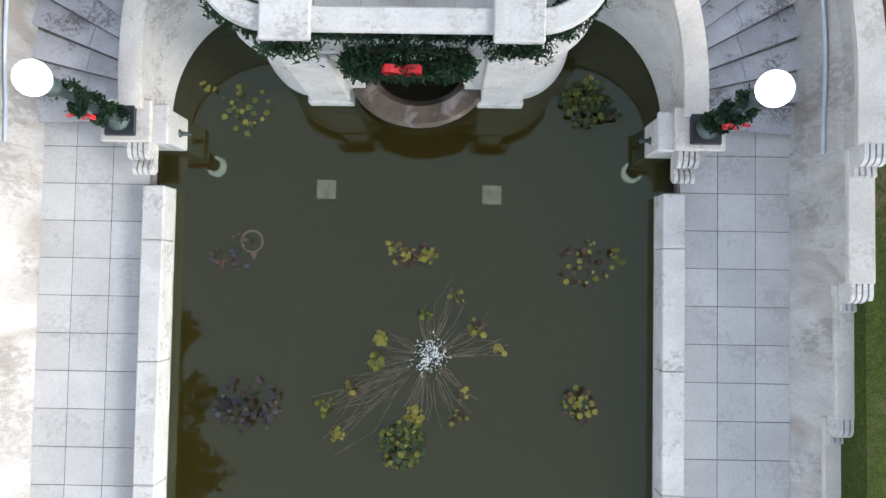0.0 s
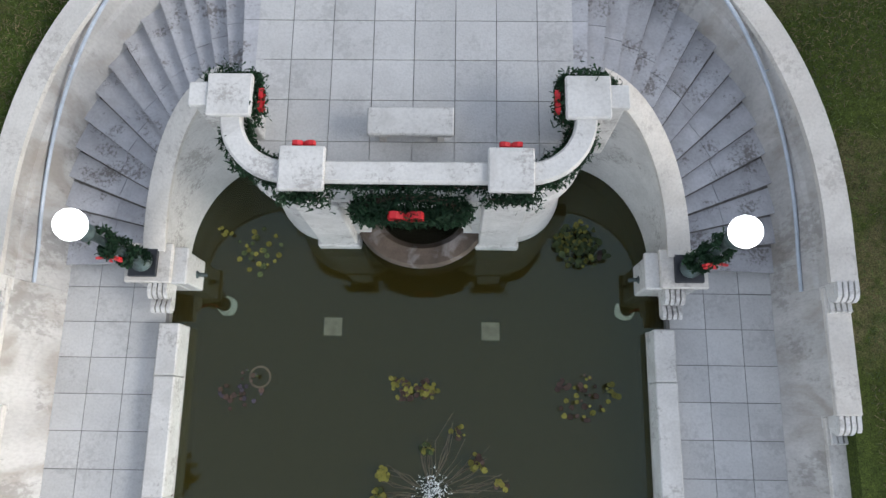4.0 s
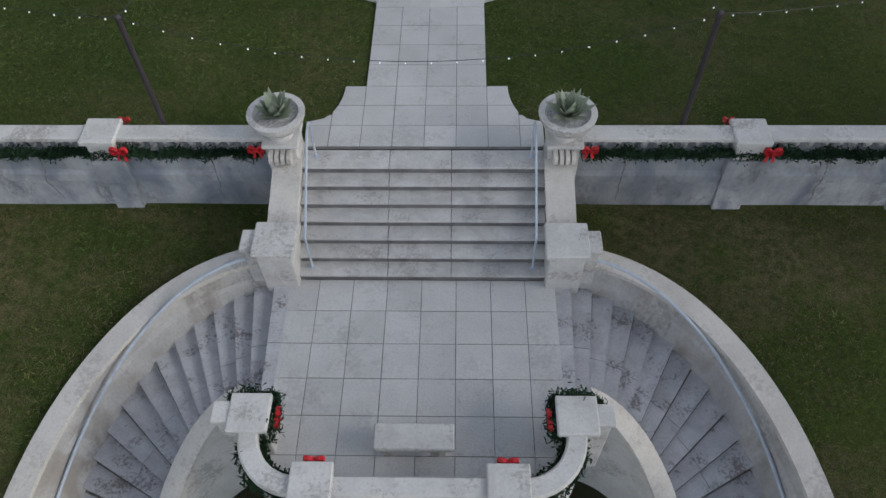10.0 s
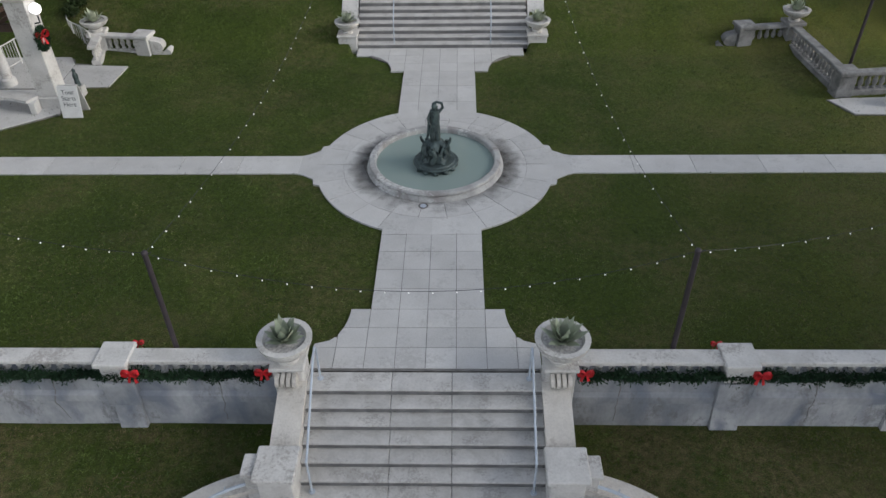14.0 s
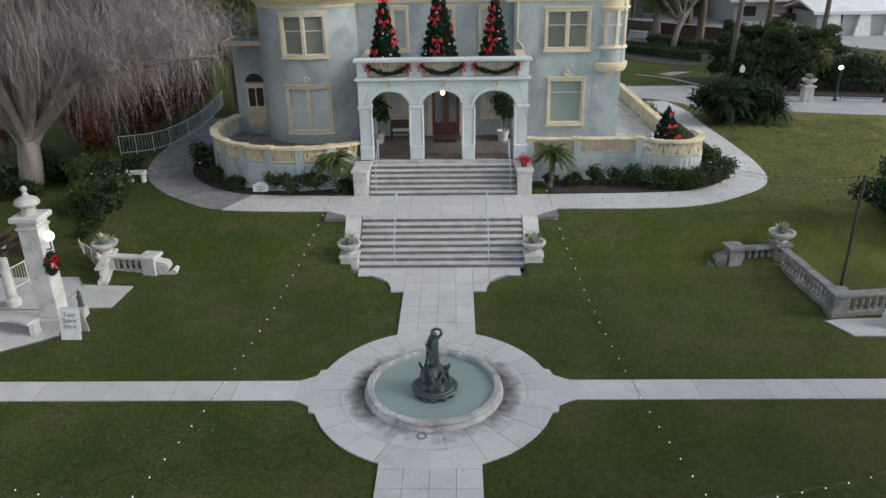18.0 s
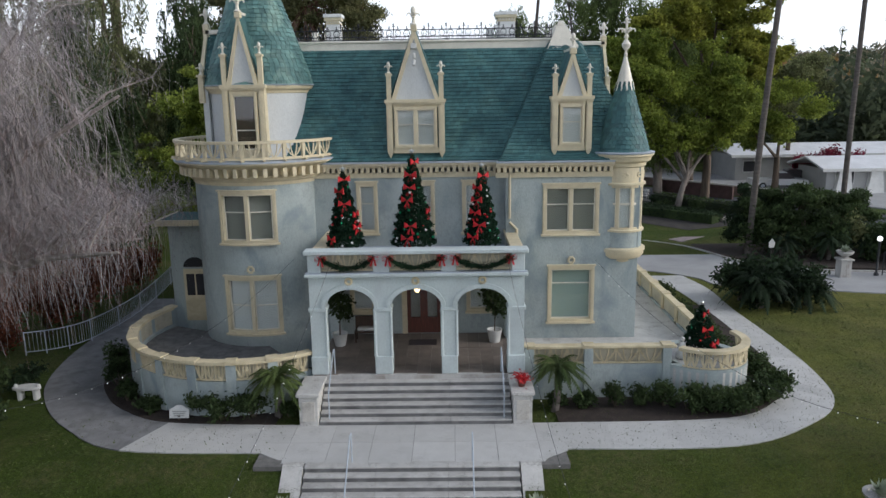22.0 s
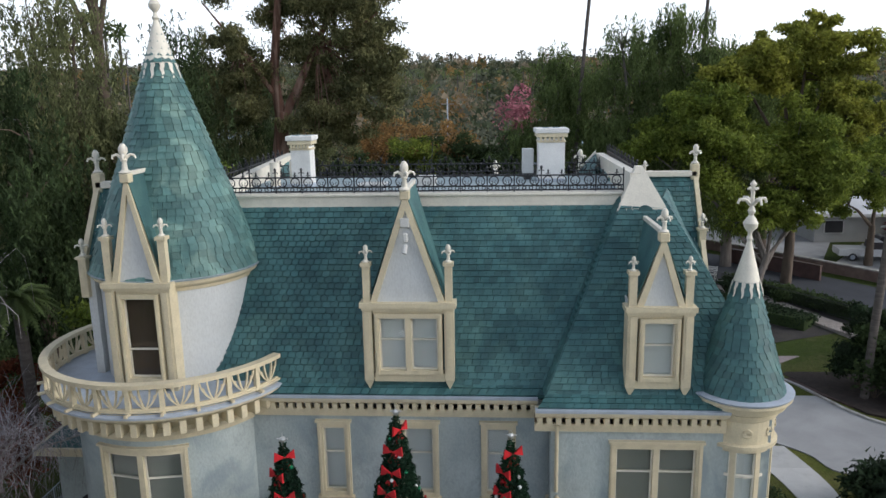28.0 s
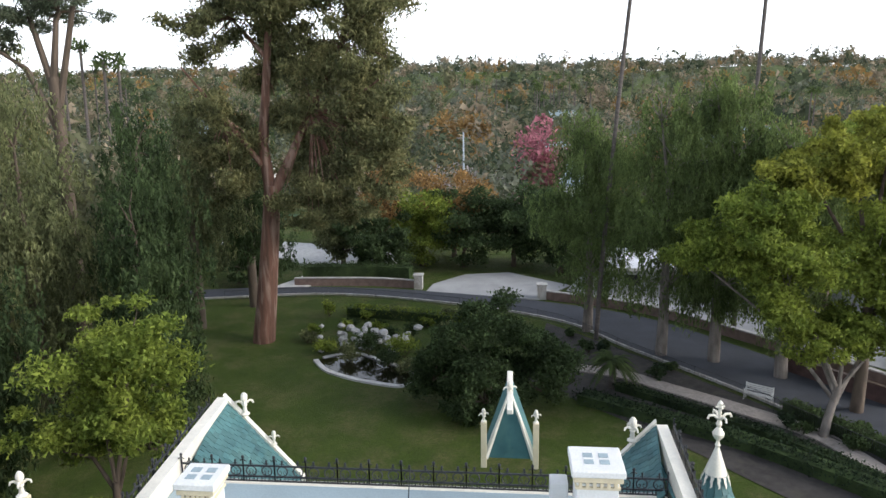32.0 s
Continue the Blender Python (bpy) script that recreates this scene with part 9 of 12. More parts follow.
for k, (x, y, r, n, mats) in enumerate((
        (0.16, -0.60, 0.09, 18, (LILYY, LILY)), (0.66, -0.33, 0.11, 14, (LILYY, LILYD)), (1.02, -0.82, 0.13, 28, (LILYY, LILYD)), (1.38, -1.15, 0.09, 10, (LILYD, LILYY)),
        (-0.55, -1.02, 0.09, 24, (LILYY,)), (-0.58, -1.38, 0.11, 30, (LILYY, LILYY, LILY)), (-0.99, -1.86, 0.12, 18, (LILYY, LILYD)), (-1.41, -2.12, 0.13, 18, (LILY, LILYY)),
        (-1.22, -2.57, 0.13, 16, (LILYY, LILY)), (0.03, -2.22, 0.12, 36, (LILYY,)), (-0.16, -2.70, 0.30, 210, (LILY, LILY, LILYY)), (0.80, -1.88, 0.09, 10, (LILYY, LILYD)), (0.73, -2.25, 0.12, 12, (LILYD, LILYY)))):
    rn_ = random.Random(60 + k)
    cl_ = lily(x, y, r, n, mats, 30 + k, 0.35)
    sw_ = Mb()
    for q in range(7):
        ex, ey = x + rn_.gauss(0, r), y + rn_.gauss(0, r)
        b0, b1 = rn_.uniform(0.15, 0.4), rn_.uniform(-0.16, 0.16)
        p0 = (JET[0] + (ex - JET[0]) * b0, JET[1] + (ey - JET[1]) * b0)
        pm_ = ((p0[0] + ex) / 2 - b1 * (ey - p0[1]), (p0[1] + ey) / 2 + b1 * (ex - p0[0]))
        sw_.tube([(*p0, Z_WATER - 0.004), (*pm_, Z_WATER + 0.004), (ex, ey, Z_WATER + 0.006)], 0.007, 4, 0.005)
    part("runner", sw_, STALK, cl_, "brown trailing stalks", kind="stuff")
solid("sunken_pot", Mb().lathe(-2.67, 0.52, [(0.19, -5.5), (0.19, Z_WATER + 0.002), (0.155, Z_WATER + 0.002), (0.15, -5.4)], 22), STALK, "round plant pot just under the pond surface", "pot")
for x, y in ((-1.48, 1.39), (1.21, 1.34)):
    solid("sunken_block", Mb().box(x - 0.18, y - 0.18, -5.6, x + 0.18, y + 0.18, Z_WATER + 0.003, 0.03), mat("algae_covered_concrete", (0.12, 0.13, 0.085), 0.8, 0.2, 8, 40, 0.3), "pale square block level with the pond water", "block", group="sunken blocks")
SPRAY = mat("white_water_spray", (0.75, 0.78, 0.78), 0.2, 0.05, 6, 40, 0.0)
jt = thing("pond_jet", "small bubbling fountain jet among the lilies", "fountain", (0.26, -1.27, Z_WATER))
rg = np.random.default_rng(5)
q = rg.normal(size=(420, 3)) * (0.13, 0.13, 0.04)
q[:, 2] = np.abs(q[:, 2])
leaves("spray", np.array([0.26, -1.27, Z_WATER + 0.02]) + q, 0.018, SPRAY, jt, "white splashing water", seed=6, kind="stuff")
part("nozzle", Mb().lathe(0.26, -1.27, [(0.05, Z_WATER - 0.4), (0.05, Z_WATER + 0.02), (0.02, Z_WATER + 0.06)], 10), BRONZE, jt)
for s in (-1, 1):
    x = XC + s * 3.78
    sp_ = thing("water_spout", "short bronze spout pipe on the lamp pier", "spout", (x, 2.2, -4.6), "water spouts")
    part("pipe", Mb().tube([(x + s * 0.2, 2.2, -4.62), (x - s * 0.12, 2.2, -4.62), (x - s * 0.2, 2.2, -4.68)], 0.035, 8), BRONZE, sp_)
    part("rosette", Mb().ball(x + s * 0.0, 2.2, -4.62, 0.09, 10, 6), BRONZE, sp_)
SH[0] = 0.0


# ---- balustrades beside the lawn ----
def baluster_run(p0, p1, z, h, material, label, n=None, pier0=True, pier1=True, th=0.26):
    b = thing("balustrade", label, "balustrade", (*p0, z), "lawn balustrades", "structure")
    d = Vector((p1[0] - p0[0], p1[1] - p0[1], 0))
    L = d.length
    m = Matrix.Translation((*p0, 0)) @ Matrix.Rotation(math.atan2(d.y, d.x), 4, 'Z')
    part("plinth", Mb().box(0, -th * 0.6, z - 0.4, L, th * 0.6, z + 0.2, 0.015, m=m), material, b)
    part("top_rail", Mb().box(0, -th * 0.62, z + h - 0.12, L, th * 0.62, z + h, 0.02, m=m), material, b)
    n = n or max(2, round(L / 0.24))
    bl = Mb().lathe(0, 0, [(0.07, z + 0.19), (0.075, z + 0.24), (0.045, z + 0.28), (0.085, z + 0.4), (0.07, z + 0.5), (0.04, z + h - 0.22), (0.065, z + h - 0.17), (0.07, z + h - 0.11)], 8)
    me = link_mesh("baluster", bl.v, bl.f, material, True)
    for i in range(n):
        share("baluster", me, b, m @ Matrix.Translation((L * (i + 0.5) / n, 0, 0)))
    for on, u in ((pier0, 0), (pier1, L)):
        if on:
            part("pier", Mb().box(u - 0.26, -0.26, z - 0.4, u + 0.26, 0.26, z + h - 0.03, 0.02, m=m), material, b)
            part("pier_cap", Mb().box(u - 0.33, -0.33, z + h - 0.03, u + 0.33, 0.33, z + h + 0.1, 0.025, m=m), material, b)
    return b


def scroll_end(x, y, z, dx, material):
    """A carved stone scroll that ends a wall, running down along dx."""
    sc = Mb()
    pr = [(0, 0.62)] + [(0.22 + 0.2 * math.sin(radians(a)), 0.36 + 0.2 * math.cos(radians(a))) for a in range(0, 200, 20)] + [(0.35, 0.14)] + [(0.55 + 0.13 * math.sin(radians(a)), 0.16 + 0.12 * math.cos(radians(a))) for a in range(0, 180, 25)] + [(0.62, 0.0), (0, 0)]
    for k in range(3):
        sc.slab([(x + dx * u, y - 0.2 + 0.135 * k, z + w) for u, w in pr], (0, 0.12, 0))
    solid("scroll_bracket", sc, material, "carved stone scroll ending the balustrade", "scroll", smooth=True, group="balustrade scrolls")


zl = Z_LAWN - 0.06
baluster_run((10.6, 24.5), (12.35, 24.75), zl, 0.80, DARKST, "dark weathered stone balustrade on the lawn", None, True, True)
baluster_run((12.35, 24.75), (12.55, 20.75), zl, 0.80, DARKST, "dark weathered stone balustrade on the lawn", None, False, True)
baluster_run((12.55, 20.75), (16.5, 21.2), zl, 0.80, DARKST, "dark weathered stone balustrade on the lawn", None, False, True)
scroll_end(10.32, 24.45, zl, -1, DARKST)
urn(12.35, 24.75, zl + 0.9, 0.46, 0.40, 31, STONE_D)
baluster_run((-10.55, 24.2), (-12.25, 24.45), zl, 0.72, STONE, "pale stone balustrade on the lawn", None, True, False)
baluster_run((-12.25, 24.45), (-12.0, 23.25), zl, 0.72, STONE, "pale stone balustrade on the lawn", None, True, False)
scroll_end(-10.28, 24.2, zl, 1, STONE)
urn(-12.25, 24.45, zl + 0.82, 0.46, 0.38, 32, STONE)


def low_bench(pts, z, label):
    b = thing("stone_bench", label, "bench", (*pts[0], z), "stone benches")
    pn_ = with_normals(pts)
    part("seat", Mb().sweep(pn_, lambda i: [(-0.22, z + 0.38), (-0.22, z + 0.46), (0.22, z + 0.46), (0.22, z + 0.38)]), STONE, b)
    for k in (0, len(pts) // 2, -1):
        x, y = pts[k]
        part("leg", Mb().box(x - 0.1, y - 0.17, z - 0.05, x + 0.1, y + 0.17, z + 0.38, 0.02), STONE, b)
    return b


pv = bed([(12.0, 20.35), (12.45, 19.35), (17.5, 19.3), (17.5, 20.6), (12.6, 20.45)], Z_LAWN, "pavement", "concrete slab behind the balustrade")
part("slab", Mb().prism([(12.05, 20.3), (12.5, 19.38), (15.0, 19.33), (15.0, 20.5), (12.6, 20.42)], -1.4, Z_LAWN + 0.01), TILE, pv)
part("slab", Mb().prism([(15.02, 19.33), (17.5, 19.3), (17.5, 20.6), (15.02, 20.5)], -1.4, Z_LAWN + 0.008), TILE, pv)
low_bench([(13.75, 20.0), (14.4, 20.05), (15.1, 20.15)], Z_LAWN, "low grey stone bench on a slab by the balustrade")

# left court with pergola, bench and pillar
ct = bed([(-11.7, 19.6), (-13.4, 18.4), (-22, 17.5), (-22, 26), (-14.5, 26.5), (-12.8, 23.4), (-10.9, 23.1), (-10.95, 21.5), (-12.2, 21.4)], Z_LAWN, "pavement", "paved court beside the lawn")
for q in ([(-11.75, 19.65), (-13.4, 18.45), (-15.6, 18.2), (-15.6, 21.3), (-12.25, 21.3)], [(-10.85, 23.1), (-10.92, 21.5), (-12.6, 21.4), (-12.75, 23.2)], [(-15.62, 18.2), (-21, 17.6), (-21, 21.3), (-15.62, 21.3)],
          [(-12.65, 21.4), (-15.6, 21.4), (-15.6, 26.0), (-14.6, 26.2), (-12.8, 23.3)], [(-15.62, 21.4), (-21, 21.4), (-21, 26), (-15.62, 26)]):
    part("slab", Mb().prism(q, -1.4, Z_LAWN + random.uniform(0.004, 0.012)), TILE, ct)
gp_ = thing("gate_pillar", "tall square pale stone pillar with a domed cap", "pillar", (-12.2, 20.35, Z_LAWN))
PX_, PY_ = -12.15, 20.35
part("base", Mb().box(PX_ - 0.4, PY_ - 0.4, -1.5, PX_ + 0.4, PY_ + 0.4, -0.95, 0.03), STONE, gp_)
part("shaft", Mb().box(PX_ - 0.31, PY_ - 0.31, -0.95, PX_ + 0.31, PY_ + 0.31, 2.25, 0.02), STONE, gp_)
part("necking", Mb().box(PX_ - 0.35, PY_ - 0.35, 2.0, PX_ + 0.35, PY_ + 0.35, 2.08, 0.015), STONE_W, gp_)
part("cap", Mb().box(PX_ - 0.44, PY_ - 0.44, 2.25, PX_ + 0.44, PY_ + 0.44, 2.42, 0.03), STONE, gp_)
part("finial", Mb().lathe(PX_, PY_, [(0.22, 2.42), (0.2, 2.6), (0.16, 2.66), (0.34, 2.72), (0.36, 2.78), (0.3, 2.9), (0.1, 3.0), (0.06, 3.1), (0.1, 3.18), (0.07, 3.26), (0.0, 3.3)], 20), STONE_D, gp_, "domed stone finial", True)
wl2 = thing("wall_lamp", "lit white globe lamp on an iron bracket", "lamp", (-11.65, 20.2, 1.5))
part("bracket", Mb().tube([(PX_ + 0.3, PY_ - 0.1, 1.3), (-11.65, PY_ - 0.15, 1.35), (-11.65, PY_ - 0.15, 1.6)], 0.025, 6), IRON, wl2)
part("globe", Mb().ball(-11.65, PY_ - 0.15, 1.76, 0.16, 18, 12), glow("lamp_globe_glow", (1.0, 0.96, 0.92), 2.2), wl2, "glowing white glass globe", True)
w3 = thing("wreath", "round fir wreath with a red bow on the pillar", "wreath", (-11.8, 20.0, 0.9))
rg = np.random.default_rng(18)
th = rg.uniform(0, TAU, 1500)
rr = 0.08 * np.sqrt(rg.random(1500))
ph = rg.uniform(0, TAU, 1500)
leaves("needles", np.stack([PX_ + 0.36 + rr * np.sin(ph), PY_ - 0.1 + (0.26 + rr * np.cos(ph)) * np.cos(th), 0.85 + (0.3 + rr * np.cos(ph)) * np.sin(th)], 1), 0.05, GARL, w3, seed=19, slim=0.28)
part("ring", Mb().tube([(PX_ + 0.34, PY_ - 0.1 + 0.26 * math.cos(k * TAU / 16), 0.85 + 0.3 * math.sin(k * TAU / 16)) for k in range(16)], 0.02, 6, closed=True), WOODD, w3)
bow(PX_ + 0.4, PY_ - 0.15, 0.98, 0.2, 5, (0.9, -0.4))
pg = thing("pergola", "dark timber pergola on stone columns", "pergola", (-14.5, 21.5, Z_LAWN))
for x, y in ((-14.3, 21.7), (-17.2, 21.9), (-17.2, 18.6), (-14.6, 18.2)):
    if y > 20:
        part("column", Mb().lathe(x, y, [(0.24, -1.4), (0.24, -1.1), (0.17, -1.05), (0.15, 0.7), (0.22, 0.78), (0.22, 0.9)], 16), STONE, pg, "", True)
for y in (20.55, 21.75):
    part("beam", Mb().box(-20, y - 0.07, 0.95, -12.5, y + 0.07, 1.2, 0.015), WOODD, pg)
for k in range(14):
    part("rafter", Mb().box(-19.8 + 0.52 * k, 19.9, 1.2, -19.72 + 0.52 * k, 22.4, 1.32, 0.01), WOODD, pg)
low_bench(curve([(-12.5, 19.75), (-13.4, 20.05), (-14.3, 19.75), (-14.9, 19.2)], 3), Z_LAWN, "curved pale stone bench under the pergola")
sg = thing("sandwich_board", "white A-frame sandwich board sign on the lawn edge", "sign", (-11.2, 19.65, Z_LAWN))
for e in (-1, 1):
    part("board", Mb().slab([(-11.52, 19.65 + e * 0.25, -1.33), (-10.9, 19.65 + e * 0.25, -1.33), (-10.9, 19.65 + e * 0.03, -0.38), (-11.52, 19.65 + e * 0.03, -0.38)], (0, e * 0.03, 0)), POT, sg, "white painted board")
INK = mat("dark_sign_ink", (0.04, 0.05, 0.05), 0.7, 0.05, 5, 40, 0.0)
for txt, z in (("Tour", -0.62), ("Starts", -0.80), ("Here", -0.98)):
    fc_ = bpy.data.curves.new("lettering", 'FONT')
    fc_.body, fc_.size, fc_.align_x, fc_.extrude = txt, 0.19, 'CENTER', 0.002
    fc_.materials.append(INK)
    dg = new("lettering", fc_)
    me = bpy.data.meshes.new_from_object(dg)
    bpy.data.objects.remove(dg)
    ob = new("lettering", me)
    ob.matrix_basis = Matrix.Translation((-11.21, 19.365 + (z + 1.33) * 0.2316, z)) @ Matrix.Rotation(radians(90 - 13), 4, 'X')
    ob.parent = sg
    ob.matrix_parent_inverse = sg.matrix_basis.inverted()


def metal_rail(pts, zs, h, label, material):
    r = thing("railing", label, "railing", (*pts[0], zs[0]), "metal railings")
    P = [Vector((x, y, z)) for (x, y), z in zip(pts, zs)]
    up = Vector((0, 0, 1))
    for f in (0.12, 1.0):
        part("rail", Mb().tube([p + up * h * f for p in P], 0.02, 6), material, r)
    br_ = Mb().tube([(0, 0, h * 0.12), (0, 0, h)], 0.009, 4)
    me = link_mesh("bar", br_.v, br_.f, material)
    for a, b in zip(P[:-1], P[1:]):
        n = max(1, round((b - a).length / 0.13))
        for i in range(n):
            share("bar", me, r, Matrix.Translation(a.lerp(b, i / n)))
    for p in P[::2]:
        part("post", Mb().tube([p - up * 0.05, p + up * (h + 0.03)], 0.025, 6), material, r)


q = curve([(-14.1, 26.3), (-13.6, 25.2), (-12.9, 24.6), (-12.2, 23.9)], 3)
metal_rail(q, [-1.3] * len(q), 0.85, "white curved metal railing round a bed", POT)
q = curve([(-14.9, 22.6), (-14.7, 23.4), (-14.6, 24.2)], 2)
metal_rail(q, [-1.3] * len(q), 0.85, "white metal railing at the court", POT)
q = curve([(-16.4, 35.7), (-15.3, 36.2), (-14.5, 37.4), (-14.1, 40.5), (-14.3, 44), (-14.8, 48)], 3)
metal_rail(q, [ground_z(*p) + 0.03 for p in q], 0.95, "blue-grey metal railing along the side path", BLUEI)
# the willow's shade over this path is put into its dark colour
solid("side_path", Mb().prism(curve([(-14.6, 26.2), (-15.6, 29.5), (-16.4, 33), (-17.5, 36.4)], 4) + curve([(-18.6, 36.6), (-17.8, 33), (-17.0, 29.5), (-16.0, 26.0)], 4), -1.6, -0.98), RISER, "stained concrete side path, tree shade in its dark colour", "path", "structure")
pr_ = thing("stone_ornament", "small dark stone figures on a block by the pillar", "ornament", (-11.6, 20.9, Z_LAWN))
part("block", Mb().box(-11.75, 20.8, -1.35, -11.45, 21.1, -1.0, 0.02), STONE_D, pr_)
part("ornament", Mb().lathe(-11.6, 20.95, [(0.1, -1.0), (0.07, -0.8), (0.09, -0.65), (0.04, -0.55), (0.06, -0.48), (0, -0.42)], 10), BRONZE, pr_, smooth=True)
# shrubs round the left side
rs = random.Random(5)
for k in range(26):
    x, y = rs.uniform(-19.5, -12.9), rs.uniform(26.8, 32.8)
    if -17.2 < x < -14.3 + (y - 26) * -0.35 and rs.random() < 0.8:
        x = rs.choice((-13.6, -18.3)) + rs.uniform(-0.6, 0.6)
    if math.hypot(x + 13.75, y - 30.6) < 1.35:
        x -= 2.2
    shrub(x, y, ground_z(x, y), rs.uniform(0.6, 1.0), rs.uniform(0.7, 1.5), rs.choice((LEAFD, LEAFD, CYCAD, LEAFD)), 300 + k, "leafy green garden shrub", 700, 0.085)
for x, y, h in ((-16.8, 37.9, 3.0), (-15.7, 39.4, 3.2), (-17.8, 39.6, 3.8), (-15.5, 42.4, 3.2), (-18.6, 37.4, 3.2), (-17.2, 42.8, 3.6), (-15.6, 45.5, 3.0), (-17.4, 35.9, 2.6)):
    shrub(x, y, ground_z(x, y), 1.25, h, LEAFR, int(h * 50 - x), "rust-red leaved shrub behind the railing", 2600, 0.085)
for k in range(9):
    x, y = -13.5 + rs.uniform(-0.5, 0.5), 25.6 + 0.35 * k
    shrub(x, y, ground_z(x, y), 0.4, 0.4, LEAFD, 340 + k, "low green shrub in the bed", 420, 0.07)
bx, by = -13.75, 31.3
bz = ground_z(bx, by)
gb = thing("garden_bench", "white carved stone garden seat with a curved top", "bench", (bx, by, bz))
part("seat", Mb().prism([(bx + 0.50 * math.cos(t) + 0.0, by + 0.24 * math.sin(t) - 0.10 * math.cos(t) ** 2) for t in [TAU * i / 20 for i in range(20)]], bz + 0.40, bz + 0.48), POT, gb)
for e in (-1, 1):
    part("support", Mb().box(bx + e * 0.28 - 0.07, by - 0.17, bz - 0.05, bx + e * 0.28 + 0.07, by + 0.12, bz + 0.40, 0.03), POT, gb)
    part("scroll", Mb().ball(bx + e * 0.40, by - 0.05, bz + 0.50, 0.075, 10, 6), POT, gb)
sbz = ground_z(-14.5, 30.1)
gs = thing("stone_ball", "round grey garden stone on a low foot", "ornament", (-14.5, 30.1, sbz))
part("foot", Mb().lathe(-14.5, 30.1, [(0.16, sbz - 0.05), (0.14, sbz + 0.06), (0.1, sbz + 0.1)], 14), STONE_D, gs)
part("ball", Mb().ball(-14.5, 30.1, sbz + 0.30, 0.22, 16, 10), STONE_D, gs, "", True)
sg = thing("garden_sign", "small white sign board with a scalloped top on a short post", "sign", (-7.7, 29.3, 0))
part("post", Mb().box(-7.74, 29.31, -0.1, -7.66, 29.35, 0.2), WOODD, sg)
part("board", Mb().slab([(-8.02, 29.30, 0.10), (-7.38, 29.30, 0.10), (-7.38, 29.38, 0.38), (-7.50, 29.39, 0.42), (-7.60, 29.41, 0.50), (-7.80, 29.41, 0.50), (-7.90, 29.39, 0.42), (-8.02, 29.38, 0.38)], (0, 0.03, 0)), POT, sg)
for q in range(3):
    part("bar", Mb().box(-7.92 + 0.03 * q, 29.335 - 0.018 * q, 0.30 - 0.065 * q, -7.48 - 0.03 * q, 29.352 - 0.018 * q, 0.325 - 0.065 * q), BLINDG, sg)


# ---- trees ----
def crown_clumps(cx, cy, cz, rx, ry, rz, m, seed, k=0.32):
    rg_ = np.random.default_rng(seed)
    d = rg_.normal(size=(m, 3))
    d /= np.linalg.norm(d, axis=1)[:, None]
    d *= (rg_.random(m) ** 0.45)[:, None]
    c = np.array([cx, cy, cz]) + d * (rx, ry, rz)
    r = np.minimum(rx, rz) * k * rg_.uniform(0.7, 1.35, m)
    return np.column_stack([c, r * 1.25, r * 1.25, r * 0.75])


def tree(name, label, x, y, z, crowns, tr, material, n, size, seed, bark=None, fork=0.4, weep=0.0, m=26, k=0.32, lean=(0, 0), category="tree", slim=0.5, shell=0.45):
    """A tapered trunk, limbs to the clumps of the crown, and a crown of many small leaves."""
    t = thing(name, label, category, (x, y, z), "trees")
    rnd = random.Random(seed)
    cl = np.vstack([crown_clumps(*c, m, seed + i, k) for i, c in enumerate(crowns)])
    top = max(c[2] for c in crowns)
    fz = z + (top - z) * fork
    fx, fy = x + lean[0], y + lean[1]
    pts = [(x, y, z - 0.3), (x + lean[0] * 0.3 + rnd.uniform(-.1, .1), y + lean[1] * 0.3, z + (fz - z) * 0.4), (fx, fy, fz)]
    part("trunk", Mb().tube(pts, tr * 1.25, 10, tr * 0.8), bark or BARK, t, "", True)
    for ci, cr in enumerate(crowns):
        hub = Vector(cr[:3]) - Vector((0, 0, cr[5] * 0.45))
        f0 = Vector((fx, fy, fz - 0.06 * (fz - z) * ci))
        part("limb", Mb().tube([f0, f0.lerp(hub, 0.5) + Vector((rnd.uniform(-.3, .3), rnd.uniform(-.3, .3), 0.05 * (top - z))), hub], tr * 0.55, 7, tr * 0.2), bark or BARK, t, "", True)
        for c in cl[ci * m:(ci + 1) * m]:
            if rnd.random() < 0.3:
                e = Vector(c[:3])
                part("limb", Mb().tube([hub, hub.lerp(e, 0.5) + Vector((rnd.uniform(-.2, .2), rnd.uniform(-.2, .2), 0.2)), e], tr * 0.18, 5, tr * 0.04), bark or BARK, t)
    if weep:
        rg_ = np.random.default_rng(seed)
        ns = max(30, n // 28)
        st_ = blobs(ns, cl, seed, 0.5)
        ln = weep * rg_.uniform(0.4, 1.3, ns)
        pick = rg_.integers(0, ns, n)
        f = rg_.random(n)
        c = st_[pick] + np.stack([0.12 * rg_.normal(size=n), 0.12 * rg_.normal(size=n), -f * ln[pick]], 1)
        c[:, 2] = np.maximum(c[:, 2], z + 0.5)
        leaves("crown", c, size, material, t, "drooping leafy crown", seed=seed, slim=slim, droop=0.6)
    else:
        leaves("crown", blobs(n, cl, seed, shell), size, material, t, "leafy crown", seed=seed, slim=slim)
    return t


